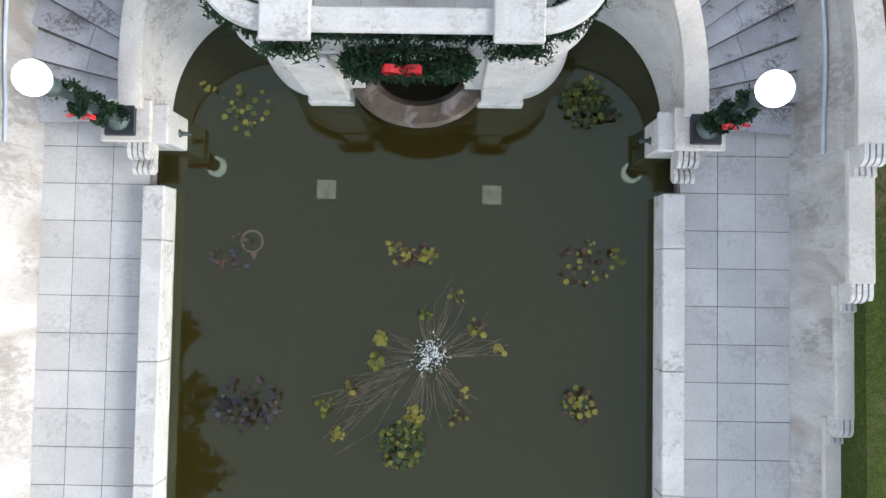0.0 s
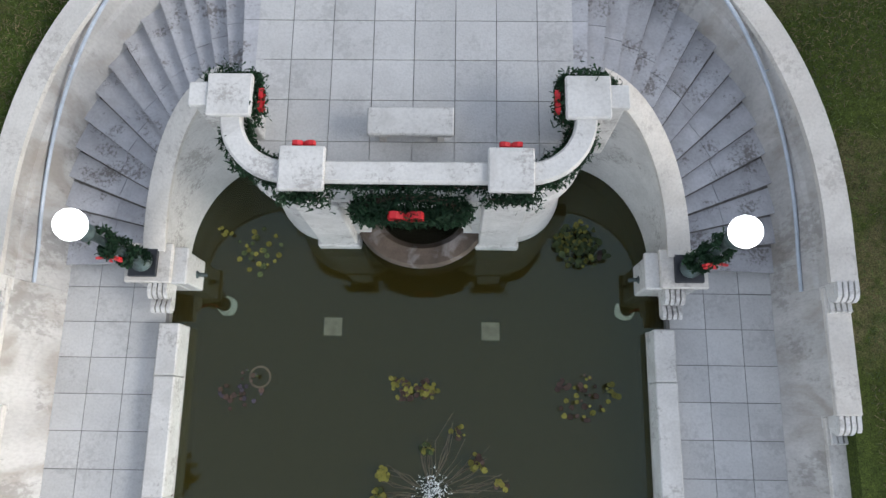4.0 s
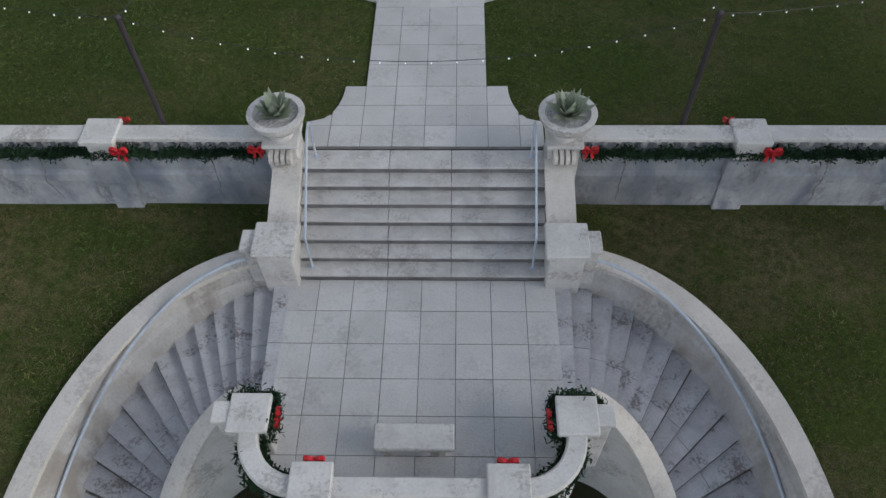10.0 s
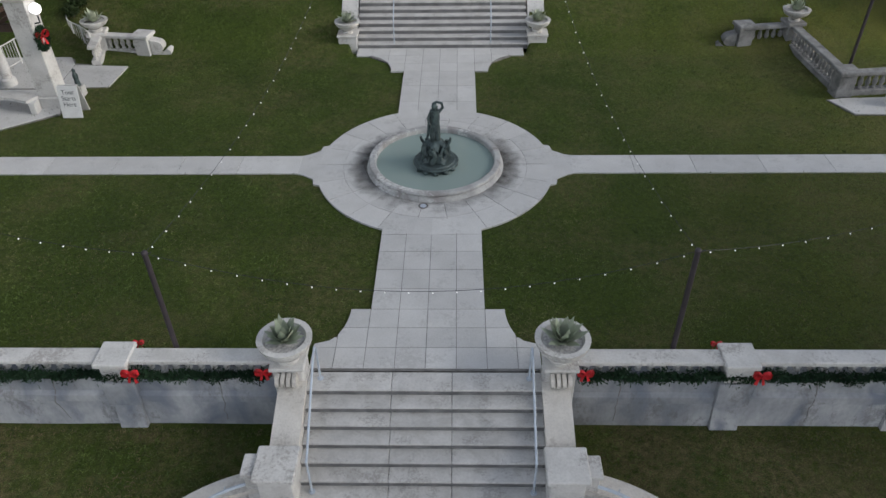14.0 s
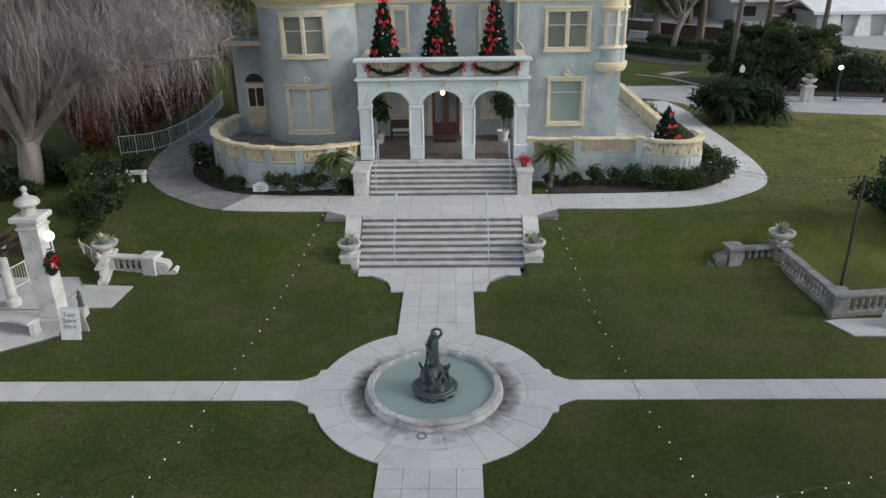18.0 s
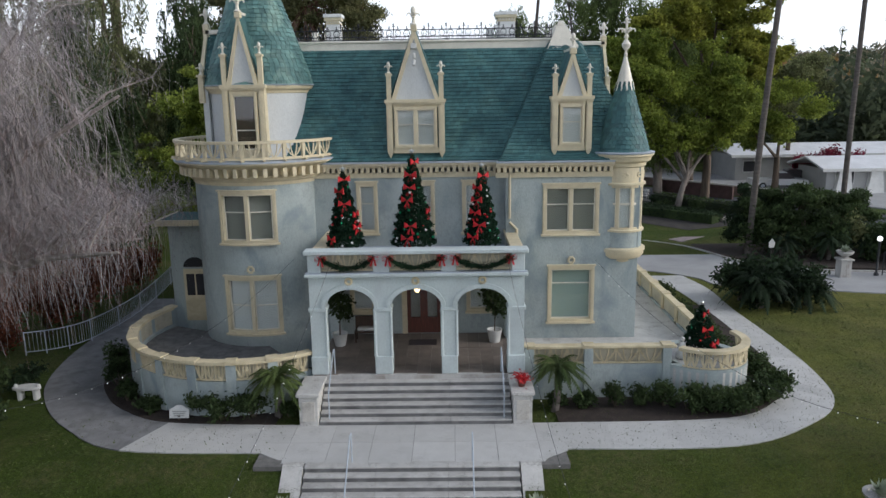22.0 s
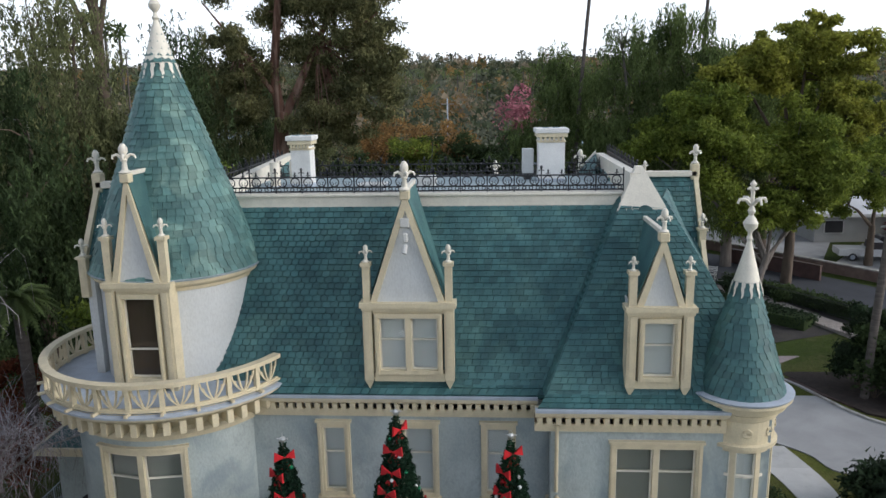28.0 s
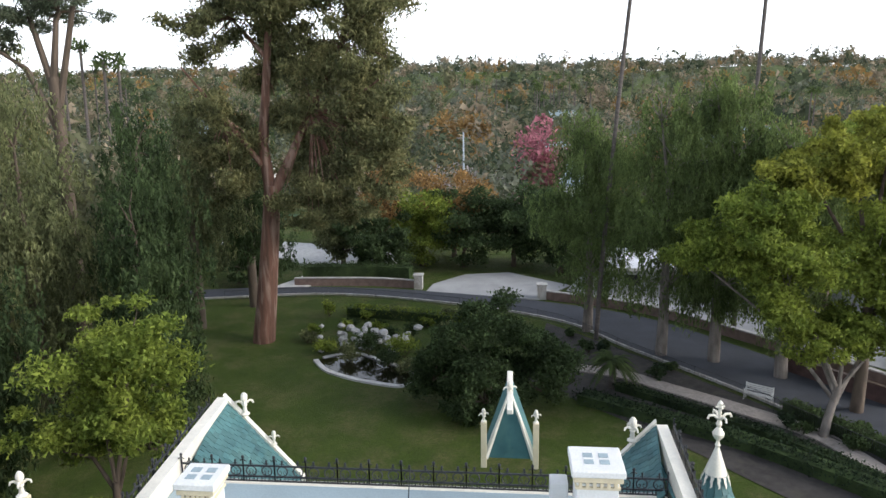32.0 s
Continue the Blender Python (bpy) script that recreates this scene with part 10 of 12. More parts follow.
# bare weeping willow beside the court
wt = thing("willow_tree", "big leafless weeping willow with long drooping pale twigs", "tree", (-18.6, 31.0, -1))
rnd = random.Random(12)
WT = Vector((-18.6, 31.0, -1.3))
part("trunk", Mb().tube([WT, WT + Vector((0.2, 0.1, 1.6)), WT + Vector((0.35, 0.2, 3.6))], 0.62, 14, 0.42), BARKG, wt, "thick furrowed grey trunk", True)
lim, twig = Mb(), []
ends = []
for k in range(22):
    a = TAU * k / 22 + rnd.uniform(-0.2, 0.2)
    R_ = rnd.uniform(4.0, 9.2)
    hz = rnd.uniform(5.0, 15.0)
    p0 = WT + Vector((0.3, 0.2, rnd.uniform(2.6, 3.7)))
    p3 = WT + Vector((R_ * math.cos(a) + 1.9, R_ * math.sin(a) * 0.8, hz))
    p1 = p0.lerp(p3, 0.33) + Vector((0, 0, 1.3))
    p2 = p0.lerp(p3, 0.7) + Vector((rnd.uniform(-.5, .5), rnd.uniform(-.5, .5), 0.9))
    part("limb", Mb().tube([p0, p1, p2, p3], 0.26, 8, 0.04), BARKG, wt, "pale arching limb", True)
    for q in range(14):
        f = rnd.uniform(0.3, 1.0)
        b0 = p1.lerp(p2, (f - 0.3) / 0.4) if f < 0.7 else p2.lerp(p3, (f - 0.7) / 0.3)
        b1 = b0 + Vector((rnd.uniform(-2.6, 2.6), rnd.uniform(-2.2, 2.2), rnd.uniform(0.2, 2.6)))
        bm_ = b0.lerp(b1, 0.5) + Vector((0, 0, 0.35))
        lim.tube([b0, bm_, b1], 0.05, 5, 0.012)
        ends += [(b0, bm_), (bm_, b1), (bm_, b1)]
part("branchwork", lim, BARKG, wt, "pale thin branchlets", True, kind="stuff")
# long fine twigs that arch out and then hang: slim two-sided blades, too many to count
rg_ = np.random.default_rng(12)
NT, K = 60000, 6
E0, E1 = np.array([tuple(e[0]) for e in ends]), np.array([tuple(e[1]) for e in ends])
pk = rg_.integers(0, len(ends), NT)
hi_ = np.flatnonzero(E1[:, 2] > 5.5)
pk[NT // 2:] = hi_[rg_.integers(0, len(hi_), NT - NT // 2)]
S0 = E0[pk] + (E1[pk] - E0[pk]) * rg_.random((NT, 1))
LN = rg_.uniform(0.5, 1.0, NT) * (0.3 + 3.9 * rg_.random(NT) ** 2.2)
E_AZ = rg_.uniform(0, TAU, len(ends))
AZ = E_AZ[pk] + rg_.normal(0, 0.75, NT)
OUT, WB = rg_.uniform(0.3, 2.5, NT), rg_.uniform(0.08, 0.42, NT)
F = np.linspace(0, 1, K)[None, :]
az, out_, wb, ln = AZ[:, None], OUT[:, None], WB[:, None], LN[:, None]
p1_, p2_, p3_ = (rg_.uniform(0, TAU, (NT, 1)) for k in range(3))
lift_ = rg_.uniform(-0.1, 0.75, (NT, 1))
reach = out_ * (1 - (1 - F) ** 1.7)
TP = np.stack([S0[:, 0:1] + np.cos(az) * reach + wb * (np.sin(4.5 * F + p1_) - np.sin(p1_)), S0[:, 1:2] + np.sin(az) * reach + wb * (np.sin(5 * F + p2_) - np.sin(p2_)),
               S0[:, 2:3] + lift_ * out_ * np.sin(F * 2.4) - ln * F ** 1.9 + 0.7 * wb * (np.sin(6 * F + p3_) - np.sin(p3_))], 2)
ok = (TP[:, -1, 2] > -0.5) & (TP[:, :, 0].max(1) < -8.6 + 0.5 * np.sin(TP[:, -1, 2] * 1.3)) | (rg_.random(NT) < 0.012)
ok &= TP[:, -1, 2] > -0.6
# the skirt of the crown is thin, so that the shrubs behind it show
ok &= rg_.random(NT) < np.clip((TP[:, :, 2].mean(1) - 0.5) / 6.5, 0.16, 1.0)
TP, AZ = TP[ok], AZ[ok]
NT = len(TP)
wd = (rg_.uniform(0.0035, 0.0085, NT)[:, None] * (1 - 0.6 * F))[:, :, None]
side = np.stack([np.cos(AZ + 1.2), np.sin(AZ + 1.2), 0 * AZ], 1)[:, None, :]
TV = np.stack([TP + side * wd, TP - side * wd], 2).reshape(NT, K * 2, 3)
brown = rg_.random(NT) < np.clip(0.85 - TP[:, :, 2].mean(1) / 9.0, 0.06, 0.7)
for m_, pick, lab in ((TWIG, ~brown, "long drooping bare silver twigs"), (TWIGR, brown, "long drooping reddish-brown twigs")):
    V_ = TV[pick]
    i0 = (np.arange(len(V_))[:, None] * K * 2 + np.arange(K - 1)[None, :] * 2).ravel()
    tm = Mb()
    tm.v, tm.f = [tuple(v) for v in V_.reshape(-1, 3).tolist()], [tuple(q) for q in np.stack([i0, i0 + 1, i0 + 3, i0 + 2], 1).tolist()]
    part("twig_curtain", tm, m_, wt, lab, kind="stuff")

# red-leaved trees behind the willow
for x, y, h, r, sd in ((-19.2, 38.0, 4.6, 2.0, 71), (-17.2, 40.8, 4.2, 1.8, 72), (-21.0, 43.5, 5.4, 2.3, 73), (-22.5, 36.0, 5.0, 2.4, 74), (-18.6, 45.5, 4.6, 1.9, 75)):
    tree("maple_tree", "rust-red leaved small tree behind the willow", x, y, ground_z(x, y), [(x, y, h * 0.62, r, r, h * 0.30), (x + 0.7, y - 0.6, h * 0.45, r * 0.8, r * 0.8, h * 0.22), (x - 0.6, y + 0.5, h * 0.8, r * 0.6, r * 0.6, h * 0.2)], 0.13, LEAFR, 5200, 0.10, sd, m=16)

# conifer and pole side of the lawn
cf = tree("conifer", "dark green conifer beside the lawn", 17.4, 26.0, -1.3, [(17.4, 26, 0.9, 1.5, 1.5, 1.6), (17.4, 26, 3.2, 0.9, 0.9, 1.2)], 0.16, FIR, 7000, 0.11, 41, m=20, slim=0.35)

# cycad mass, shrubs and lamp beside the drive
for x, y, tr_h, r in ((16.0, 41.3, 1.2, 2.0), (17.3, 42.4, 1.5, 2.1), (18.4, 41.6, 0.9, 1.8), (15.6, 42.6, 1.3, 1.6)):
    frond_palm(x, y, -0.05, tr_h, r, 60, int(x * 10), "cycad", "dark green cycad with dense arching fronds", 0.16, CYCAD)
    shrub(x, y, -0.05, 1.45, 2.3, CYCAD, int(x * 11), "dense dark green shrub under the cycads", 2600, 0.11)
for k in range(12):
    x, y = 20.5 + 0.85 * k + rs.uniform(-.3, .3), 52.5 - 0.25 * k + rs.uniform(-.6, .6)
    shrub(x, y, 0, 1.2, rs.uniform(1.6, 3.0), rs.choice((LEAFD, LEAFD, LEAFO)), 400 + k, "dense dark shrub beside the drive", 1100, 0.12)
for x, y, h in ((21.5, 51.5, 2.2), (24.0, 50.8, 2.6), (26.5, 51.0, 2.4), (29, 50, 2.5)):
    frond_palm(x, y, 0, h * 0.5, 1.7, 46, int(x * 7), "cycad", "dark green cycad with dense arching fronds", 0.15, CYCAD)
mt = tree("shrub_tree", "dark round shrub tree on several stems beside the drive", 24.0, 53.0, 0.1, [(23.0, 52.8, 3.2, 2.6, 1.8, 1.35), (25.4, 52.8, 3.0, 2.4, 1.8, 1.3), (21.2, 53.4, 2.7, 1.7, 1.6, 1.5)], 0.12, LEAFD, 22000, 0.12, 430, m=22, fork=0.2)
for k in range(5):
    part("stem", Mb().tube([(23.2 + 0.4 * k, 52.6, -0.1), (22.9 + 0.6 * k, 52.5, 1.2), (22.2 + 1.0 * k, 52.6, 2.6)], 0.09, 7, 0.05), BARK, mt)
tree("shrub_tree", "dark feathery evergreen shrub beside the garden path", 20.2, 53.8, 0.1, [(20.2, 53.8, 2.1, 1.4, 1.3, 1.7), (20.6, 54.0, 3.6, 0.9, 0.9, 0.9)], 0.1, CYCAD, 9000, 0.12, 431, m=18, slim=0.3)
lm = thing("path_marker", "small white lantern marker on a thin post", "marker", (17.1, 43.0, 0))
part("post", Mb().tube([(17.1, 43.0, -0.1), (17.1, 43.0, 2.6)], 0.025, 6), DARKP, lm)
part("plate", Mb().slab([(16.98, 42.97, 2.55), (17.22, 42.97, 2.55), (17.25, 42.97, 2.8), (17.1, 42.97, 3.0), (16.95, 42.97, 2.8)], (0, 0.05, 0)), POT, lm)
urn(22.9, 46.9, 1.05, 0.45, 0.4, 51, STONE_D)
pd = thing("pedestal", "square dark stone pedestal carrying an urn", "pedestal", (22.9, 46.9, 0))
part("shaft", Mb().box(22.6, 46.6, -0.2, 23.2, 47.2, 0.95, 0.02), STONE_D, pd)
part("cap", Mb().box(22.52, 46.52, 0.95, 23.28, 47.28, 1.05, 0.02), STONE_D, pd)
for x, y in ((24.8, 47.0), (27.6, 46.4)):
    gpr = thing("lamp_post", "slim black post with a white globe lamp beside the gate", "lamp", (x, y, 0), "gate lamps")
    part("post", Mb().lathe(x, y, [(0.13, -0.1), (0.13, 0.12), (0.07, 0.2), (0.055, 1.8), (0.09, 1.9), (0.06, 1.97)], 10), IRON, gpr, "", True)
    part("globe", Mb().ball(x, y, 2.1, 0.14, 16, 10), glow("lamp_globe_glow", (1.0, 0.96, 0.92), 2.2), gpr, "glowing white glass globe", True)
metal_rail([(25.1, 46.95), (27.3, 46.45)], [0.05, 0.05], 1.3, "black iron gate between lamp posts", IRON)
metal_rail([(27.9, 46.3), (31, 45.6), (34, 44.8)], [0.05, 0.05, 0.05], 1.2, "black iron fence beside the drive", IRON)

# ---- drives, street and lawns behind the house ----
ST_N = [(-60, 88), (-40, 94.5), (-27, 97.8), (-15.7, 99.6), (-2.4, 96.3), (7.0, 91.3), (11.5, 84.9), (18.2, 76.0), (22.5, 69), (27, 62), (34, 53), (50, 38)]
ST_F = [(-60, 92), (-40, 98.3), (-26, 101.6), (-16.5, 102.3), (-5.5, 101.0), (6.2, 97.4), (14.8, 92.5), (21.8, 83.6), (27.8, 75.4), (33, 68), (40, 59), (55, 43)]
ZB = 0.33


def ribbon(name, a, b, z, label, material, category="road", n=5):
    A, B = curve(a, n), curve(b, n)
    mb = Mb()
    vs = [(x, y, zz) for (x, y), (u, w) in zip(A, B) for x, y, zz in ((x, y, z), (u, w, z), (u, w, z - 0.3), (x, y, z - 0.3))]
    fs = [(i * 4 + k, i * 4 + (k + 1) % 4, i * 4 + 4 + (k + 1) % 4, i * 4 + 4 + k) for i in range(len(A) - 1) for k in range(4)]
    mb.add(vs, fs)
    return solid(name, mb, material, label, category, "structure")


ribbon("road", ST_N, ST_F, ZB + 0.06, "curving grey asphalt street behind the garden", ROADM)


def offset(pts, d):
    return [(x + nx * d, y + ny * d) for x, y, nx, ny in with_normals(pts)]


kr = curve(ST_N, 4)
solid("kerb", Mb().sweep(with_normals(kr), lambda i: [(-0.0, 0.1), (0.0, ZB + 0.17), (0.18, ZB + 0.17), (0.18, 0.1)]), STONE_D, "grey concrete kerb along the street", "kerb", "structure")
# iron street fence on the garden side
fence_pts = offset(curve(ST_N[2:10], 3), 1.0)
metal_rail(fence_pts, [ZB] * len(fence_pts), 1.0, "black iron fence between garden and street", IRON)
# low walls across the street, with piers
for pts in ([(-21.3, 102.9), (-13.0, 103.3), (-7.9, 102.4)], [(5.8, 98.7), (14.8, 94.2), (22.6, 85.4), (28.2, 77.8), (33.6, 70.2)]):
    q = curve(pts, 4)
    lw = thing("street_wall", "low brown stone wall across the street", "wall", (*q[0], ZB), "street walls", "structure")
    part("wall_body", Mb().sweep(with_normals(q), lambda i: [(-0.15, 0), (-0.15, 1.15), (0.15, 1.15), (0.15, 0)]), mat("brown_street_wall", (0.20, 0.14, 0.12), 0.9, 0.2, 2, 20, 0.5), lw)
    part("wall_cap", Mb().sweep(with_normals(q), lambda i: [(-0.2, 1.15), (-0.2, 1.25), (0.2, 1.25), (0.2, 1.15)]), STONE_D, lw)
for x, y in ((-7.6, 102.4), (5.3, 99.0)):
    gp2 = thing("street_pier", "square stone pier at a driveway mouth", "pier", (x, y, ZB), "street piers")
    part("shaft", Mb().box(x - 0.45, y - 0.45, 0.1, x + 0.45, y + 0.45, 1.75, 0.03), STONE_D, gp2)
    part("cap", Mb().box(x - 0.55, y - 0.55, 1.75, x + 0.55, y + 0.55, 1.9, 0.03), STONE_D, gp2)
solid("driveway", Mb().prism([(-6.6, 101.0), (5.0, 98.3), (8.5, 104.0), (2, 109.5), (-3, 108.4), (-6.2, 104.0)], 0.0, ZB + 0.09), ASPH, "pale driveway mouth across the street", "driveway", "structure")
solid("driveway", Mb().prism(curve([(-23.5, 101.8), (-21.5, 108), (-25, 114.5), (-34, 119.5), (-46, 123)], 4) + curve([(-46, 131), (-34, 127.5), (-22, 124), (-12, 118), (-13, 111), (-20, 102.3)], 4), -1.5, ZB + 0.1), STONE, "pale curving driveway", "driveway", "structure")
LAWN2 = mat("watered_green_lawn", (0.035, 0.075, 0.02), 0.95, 0.25, 0.4, 40, 0.5)
solid("green_lawn", Mb().prism([(-54, 133), (-36, 131), (-34, 150), (-58, 150)], -1.5, ZB + 0.16), LAWN2, "watered green lawn across the street", "lawn", "structure")
solid("green_lawn", Mb().prism([(-38, 108), (-27, 110), (-27.5, 115.5), (-37, 118)], -1.5, ZB + 0.14), LAWN2, "watered green lawn across the street", "lawn", "structure")
solid("driveway", Mb().prism([(8, 102), (15, 96), (23.5, 87.5), (30, 80.5), (36, 92), (26, 106), (12, 114)], -1.0, ZB + 0.05), ASPH, "pale concrete forecourt across the street", "driveway", "structure")
solid("driveway", Mb().prism([(29, 77.6), (34.5, 71), (48, 56), (70, 66), (60, 92), (40, 92)], -1.0, ZB + 0.07), ASPH, "pale concrete parking court", "driveway", "structure")
# drive beside the house
DN = [(10.0, 60), (13, 58.2), (16.7, 55.2), (18.9, 50.2), (22, 48.3), (27, 47.4), (45, 44)]
DS = [(10.6, 50), (13.5, 48.2), (14.9, 46.9), (15.6, 45.4), (18.5, 44.9), (24, 43.2), (45, 39)]
ribbon("driveway", DN, DS, 0.012, "pale concrete drive beside the house", ASPH, "driveway")
kr = curve(DN, 4)
solid("kerb", Mb().sweep(with_normals(kr), lambda i: [(-0.16, -0.2), (-0.16, 0.1), (0.0, 0.1), (0.0, -0.2)]), STONE_D, "low kerb edging the drive", "kerb", "structure")
solid("planting_bed", Mb().prism([(17.2, 55.6), (19.2, 50.8), (22.4, 48.9), (30, 47.6), (30, 53), (22, 57.5), (19.5, 58.2)], -0.2, 0.07), SOIL, "dark mulched bed beside the drive", "soil", "structure")
br = bed([(16.9, 56.4), (19.6, 58.4), (22.2, 57.7), (22.4, 58.6), (19.5, 59.4), (16.2, 57.4)], 0.1, "brick_edging", "curved pinkish paved edging of the bed")
part("paving", Mb().prism([(16.9, 56.5), (19.6, 58.5), (22.2, 57.8), (22.4, 58.5), (19.5, 59.3), (16.3, 57.4)], 0.0, 0.12), mat("pinkish_paving", (0.30, 0.25, 0.25), 0.9, 0.15, 4, 30, 0.3), br)
solid("green_lawn", Mb().prism([(10.0, 66.5), (12.5, 61), (16.0, 58), (19.0, 59.6), (16.1, 62.9), (12.6, 67.4)], -0.3, 0.10), LAWN2, "watered green lawn by the hedge", "lawn", "structure")
PATHM = mat("pale_gravel_path", (0.33, 0.29, 0.26), 0.95, 0.2, 6, 50, 0.5)
ribbon("garden_path", [(5.0, 81.3), (7.5, 80.6), (10.7, 79.5), (13.4, 77.2), (17.3, 74.0), (21.0, 70.3), (22.9, 65.2), (24.8, 60.8)], [(4.6, 80.0), (7.0, 79.3), (10.0, 78.1), (12.6, 76.0), (16.4, 72.8), (20.1, 69.1), (21.7, 64.4), (23.6, 60.0)], ZB + 0.1, "pale gravel garden path", PATHM, "path")
MULCH = mat("grey_brown_leaf_litter", (0.042, 0.037, 0.034), 0.95, 0.3, 1.5, 30, 0.7, stain=0.5, stain_col=(0.07, 0.064, 0.048))
ea, eb = curve([(3.4, 77.5), (8.0, 72.6), (12.6, 67.4), (14.1, 65.4), (16.1, 62.9), (18.6, 60.2)], 5), curve([(5.4, 91.0), (10.9, 84.4), (15.2, 78.6), (18.6, 74.2), (22.0, 69.0), (25.6, 63.0)], 5)
lt, m_ = Mb(), 12
lt.add([(u[0] + (w[0] - u[0]) * q / m_, u[1] + (w[1] - u[1]) * q / m_, ground_z(u[0] + (w[0] - u[0]) * q / m_, u[1] + (w[1] - u[1]) * q / m_) + 0.03) for u, w in zip(ea, eb) for q in range(m_ + 1)],
       [(k * (m_ + 1) + q, (k + 1) * (m_ + 1) + q, (k + 1) * (m_ + 1) + q + 1, k * (m_ + 1) + q + 1) for k in range(len(ea) - 1) for q in range(m_)])
solid("planting_bed", lt, MULCH, "dark leaf-littered bed under the trees along the street", "bed", "structure")


def hedge(pts, w, h, z, seed, material, label, n=240):
    g = thing("hedge", label, "hedge", (*pts[0], z), "hedges")
    q = curve(pts, 4)
    part("hedge_core", Mb().sweep(with_normals(q), lambda i: [(-w * 0.4, z - 0.1), (-w * 0.42, z + h * 0.86), (w * 0.42, z + h * 0.86), (w * 0.4, z - 0.1)]), LEAFD, g)
    rg_ = np.random.default_rng(seed)
    P = np.asarray(q)
    sg_ = np.linalg.norm(np.diff(P, axis=0), axis=1)
    m = int(sg_.sum() * n)
    k = rg_.choice(len(sg_), m, p=sg_ / sg_.sum())
    c = P[k] + (P[k + 1] - P[k]) * rg_.random(m)[:, None]
    off = rg_.uniform(-w / 2, w / 2, (m, 2))
    zz = z + h * (0.15 + 0.85 * rg_.random(m) ** 0.5) + 0.05 * rg_.normal(size=m)
    leaves("foliage", np.column_stack([c + off, zz]), 0.1, material, g, seed=seed)


hedge([(6.9, 74.1), (11.8, 70.9), (16.0, 67.9), (21.4, 62.6)], 1.5, 1.0, 0.1, 1, CYCAD, "clipped green hedge by the garden path")
hedge([(9.6, 76.2), (14.4, 72.2), (18.9, 67.8), (22.0, 63.4)], 1.0, 0.7, 0.2, 6, CYCAD, "low clipped green hedge along the gravel path")
hedge([(19.8, 73.0), (23, 68.0), (25.2, 64)], 1.2, 1.2, 0.1, 2, LEAFD, "clipped dark green hedge along the street")
hedge([(-20.6, 104.2), (-13.5, 104.8), (-8.6, 104.0)], 1.6, 2.3, 0.3, 3, LEAFD, "clipped dark hedge behind the street wall", 300)
hedge([(-13, 92.5), (-7, 91.5), (1, 89.0)], 1.4, 1.0, 0.3, 4, LEAF, "low green hedge beside the back lawn")
hedge([(24, 58.0), (27.5, 54.5), (33, 49)], 1.6, 1.7, 0.1, 5, LEAFD, "dark hedge beside the drive")

# rockery and garden pond
POOL = curve([(-12.9, 80.6), (-11.6, 78.6), (-9.6, 77.2), (-7.4, 76.3), (-5.4, 75.9), (-4.6, 77.4), (-6.2, 79.2), (-8.0, 80.6), (-10.4, 82.0), (-12.9, 80.6)], 4)[:-1]
solid("garden_pond", Mb().prism(POOL, ZB - 0.2, ZB + 0.05), DARKW, "small dark garden pond reflecting the sky", "pond", "structure")
lip = thing("pond_edging", "pale smooth stone lip round the garden pond", "edging", (-9, 78, ZB), kind="structure")
for k in range(0, len(POOL) - 1, 2):
    part("edging_stone", Mb().sweep(with_normals(POOL[k:k + 3]), lambda i: [(-0.05, ZB - 0.1), (-0.05, ZB + 0.12), (0.32, ZB + 0.12), (0.36, ZB - 0.1)]), STONE, lip)
rk = thing("rockery", "pale grey rocks heaped behind the garden pond", "rocks", (-9, 83, ZB), kind="stuff")
rb = Mb()
rnd = random.Random(3)
for k in range(56):
    x, y = rnd.gauss(-9.3, 2.0), rnd.gauss(84.0, 1.0)
    zz = ZB + rnd.uniform(0, 1.5)
    r = rnd.uniform(0.18, 0.45)
    o = len(rb.v)
    rb.ball(x, y, zz, r, 7, 5, rnd.uniform(0.55, 0.9))
    rb.v[o:] = [(p[0] + rnd.uniform(-.08, .08), p[1] + rnd.uniform(-.08, .08), p[2] + rnd.uniform(-.06, .06)) for p in rb.v[o:]]
part("rocks", rb, GRAVEL, rk, kind="stuff")
for k, (x, y, r, h, m_) in enumerate(((-10.2, 80.6, 1.3, 1.4, LEAFO), (-7.0, 79.6, 1.5, 1.8, LEAFD), (-5.2, 78.2, 1.2, 1.2, LEAFO), (-9.2, 82.4, 1.6, 2.2, LEAFD), (-6.2, 81.6, 1.4, 1.8, LEAF), (-12.6, 82.4, 1.2, 1.2, LEAF))):
    shrub(x, y, ZB, r, h, m_, 480 + k, "leafy shrub overhanging the garden pond", 700, 0.11)
for k in range(22):
    x, y = rs.uniform(-15, -3), rs.uniform(83.5, 92.5)
    shrub(x, y, ZB, rs.uniform(0.6, 1.2), rs.uniform(0.6, 1.6), rs.choice((LEAFD, LEAF, LEAFO, LEAFD)), 500 + k, "low green shrub round the rockery", 420, 0.12)
for k in range(16):
    x = rs.uniform(7, 25)
    y = 92 - 1.15 * (x - 4) + rs.uniform(-4, 0)
    shrub(x, y, ZB, rs.uniform(0.5, 0.9), rs.uniform(0.5, 1.1), rs.choice((LEAFD, CYCAD, LEAFD)), 540 + k, "low shrub under the trees", 380, 0.11)
gb = thing("garden_bench", "white slatted garden bench beside the path", "bench", (18.4, 74.5, ZB))
gm_ = Matrix.Translation((18.4, 74.5, ZB)) @ Matrix.Rotation(-0.6, 4, 'Z')
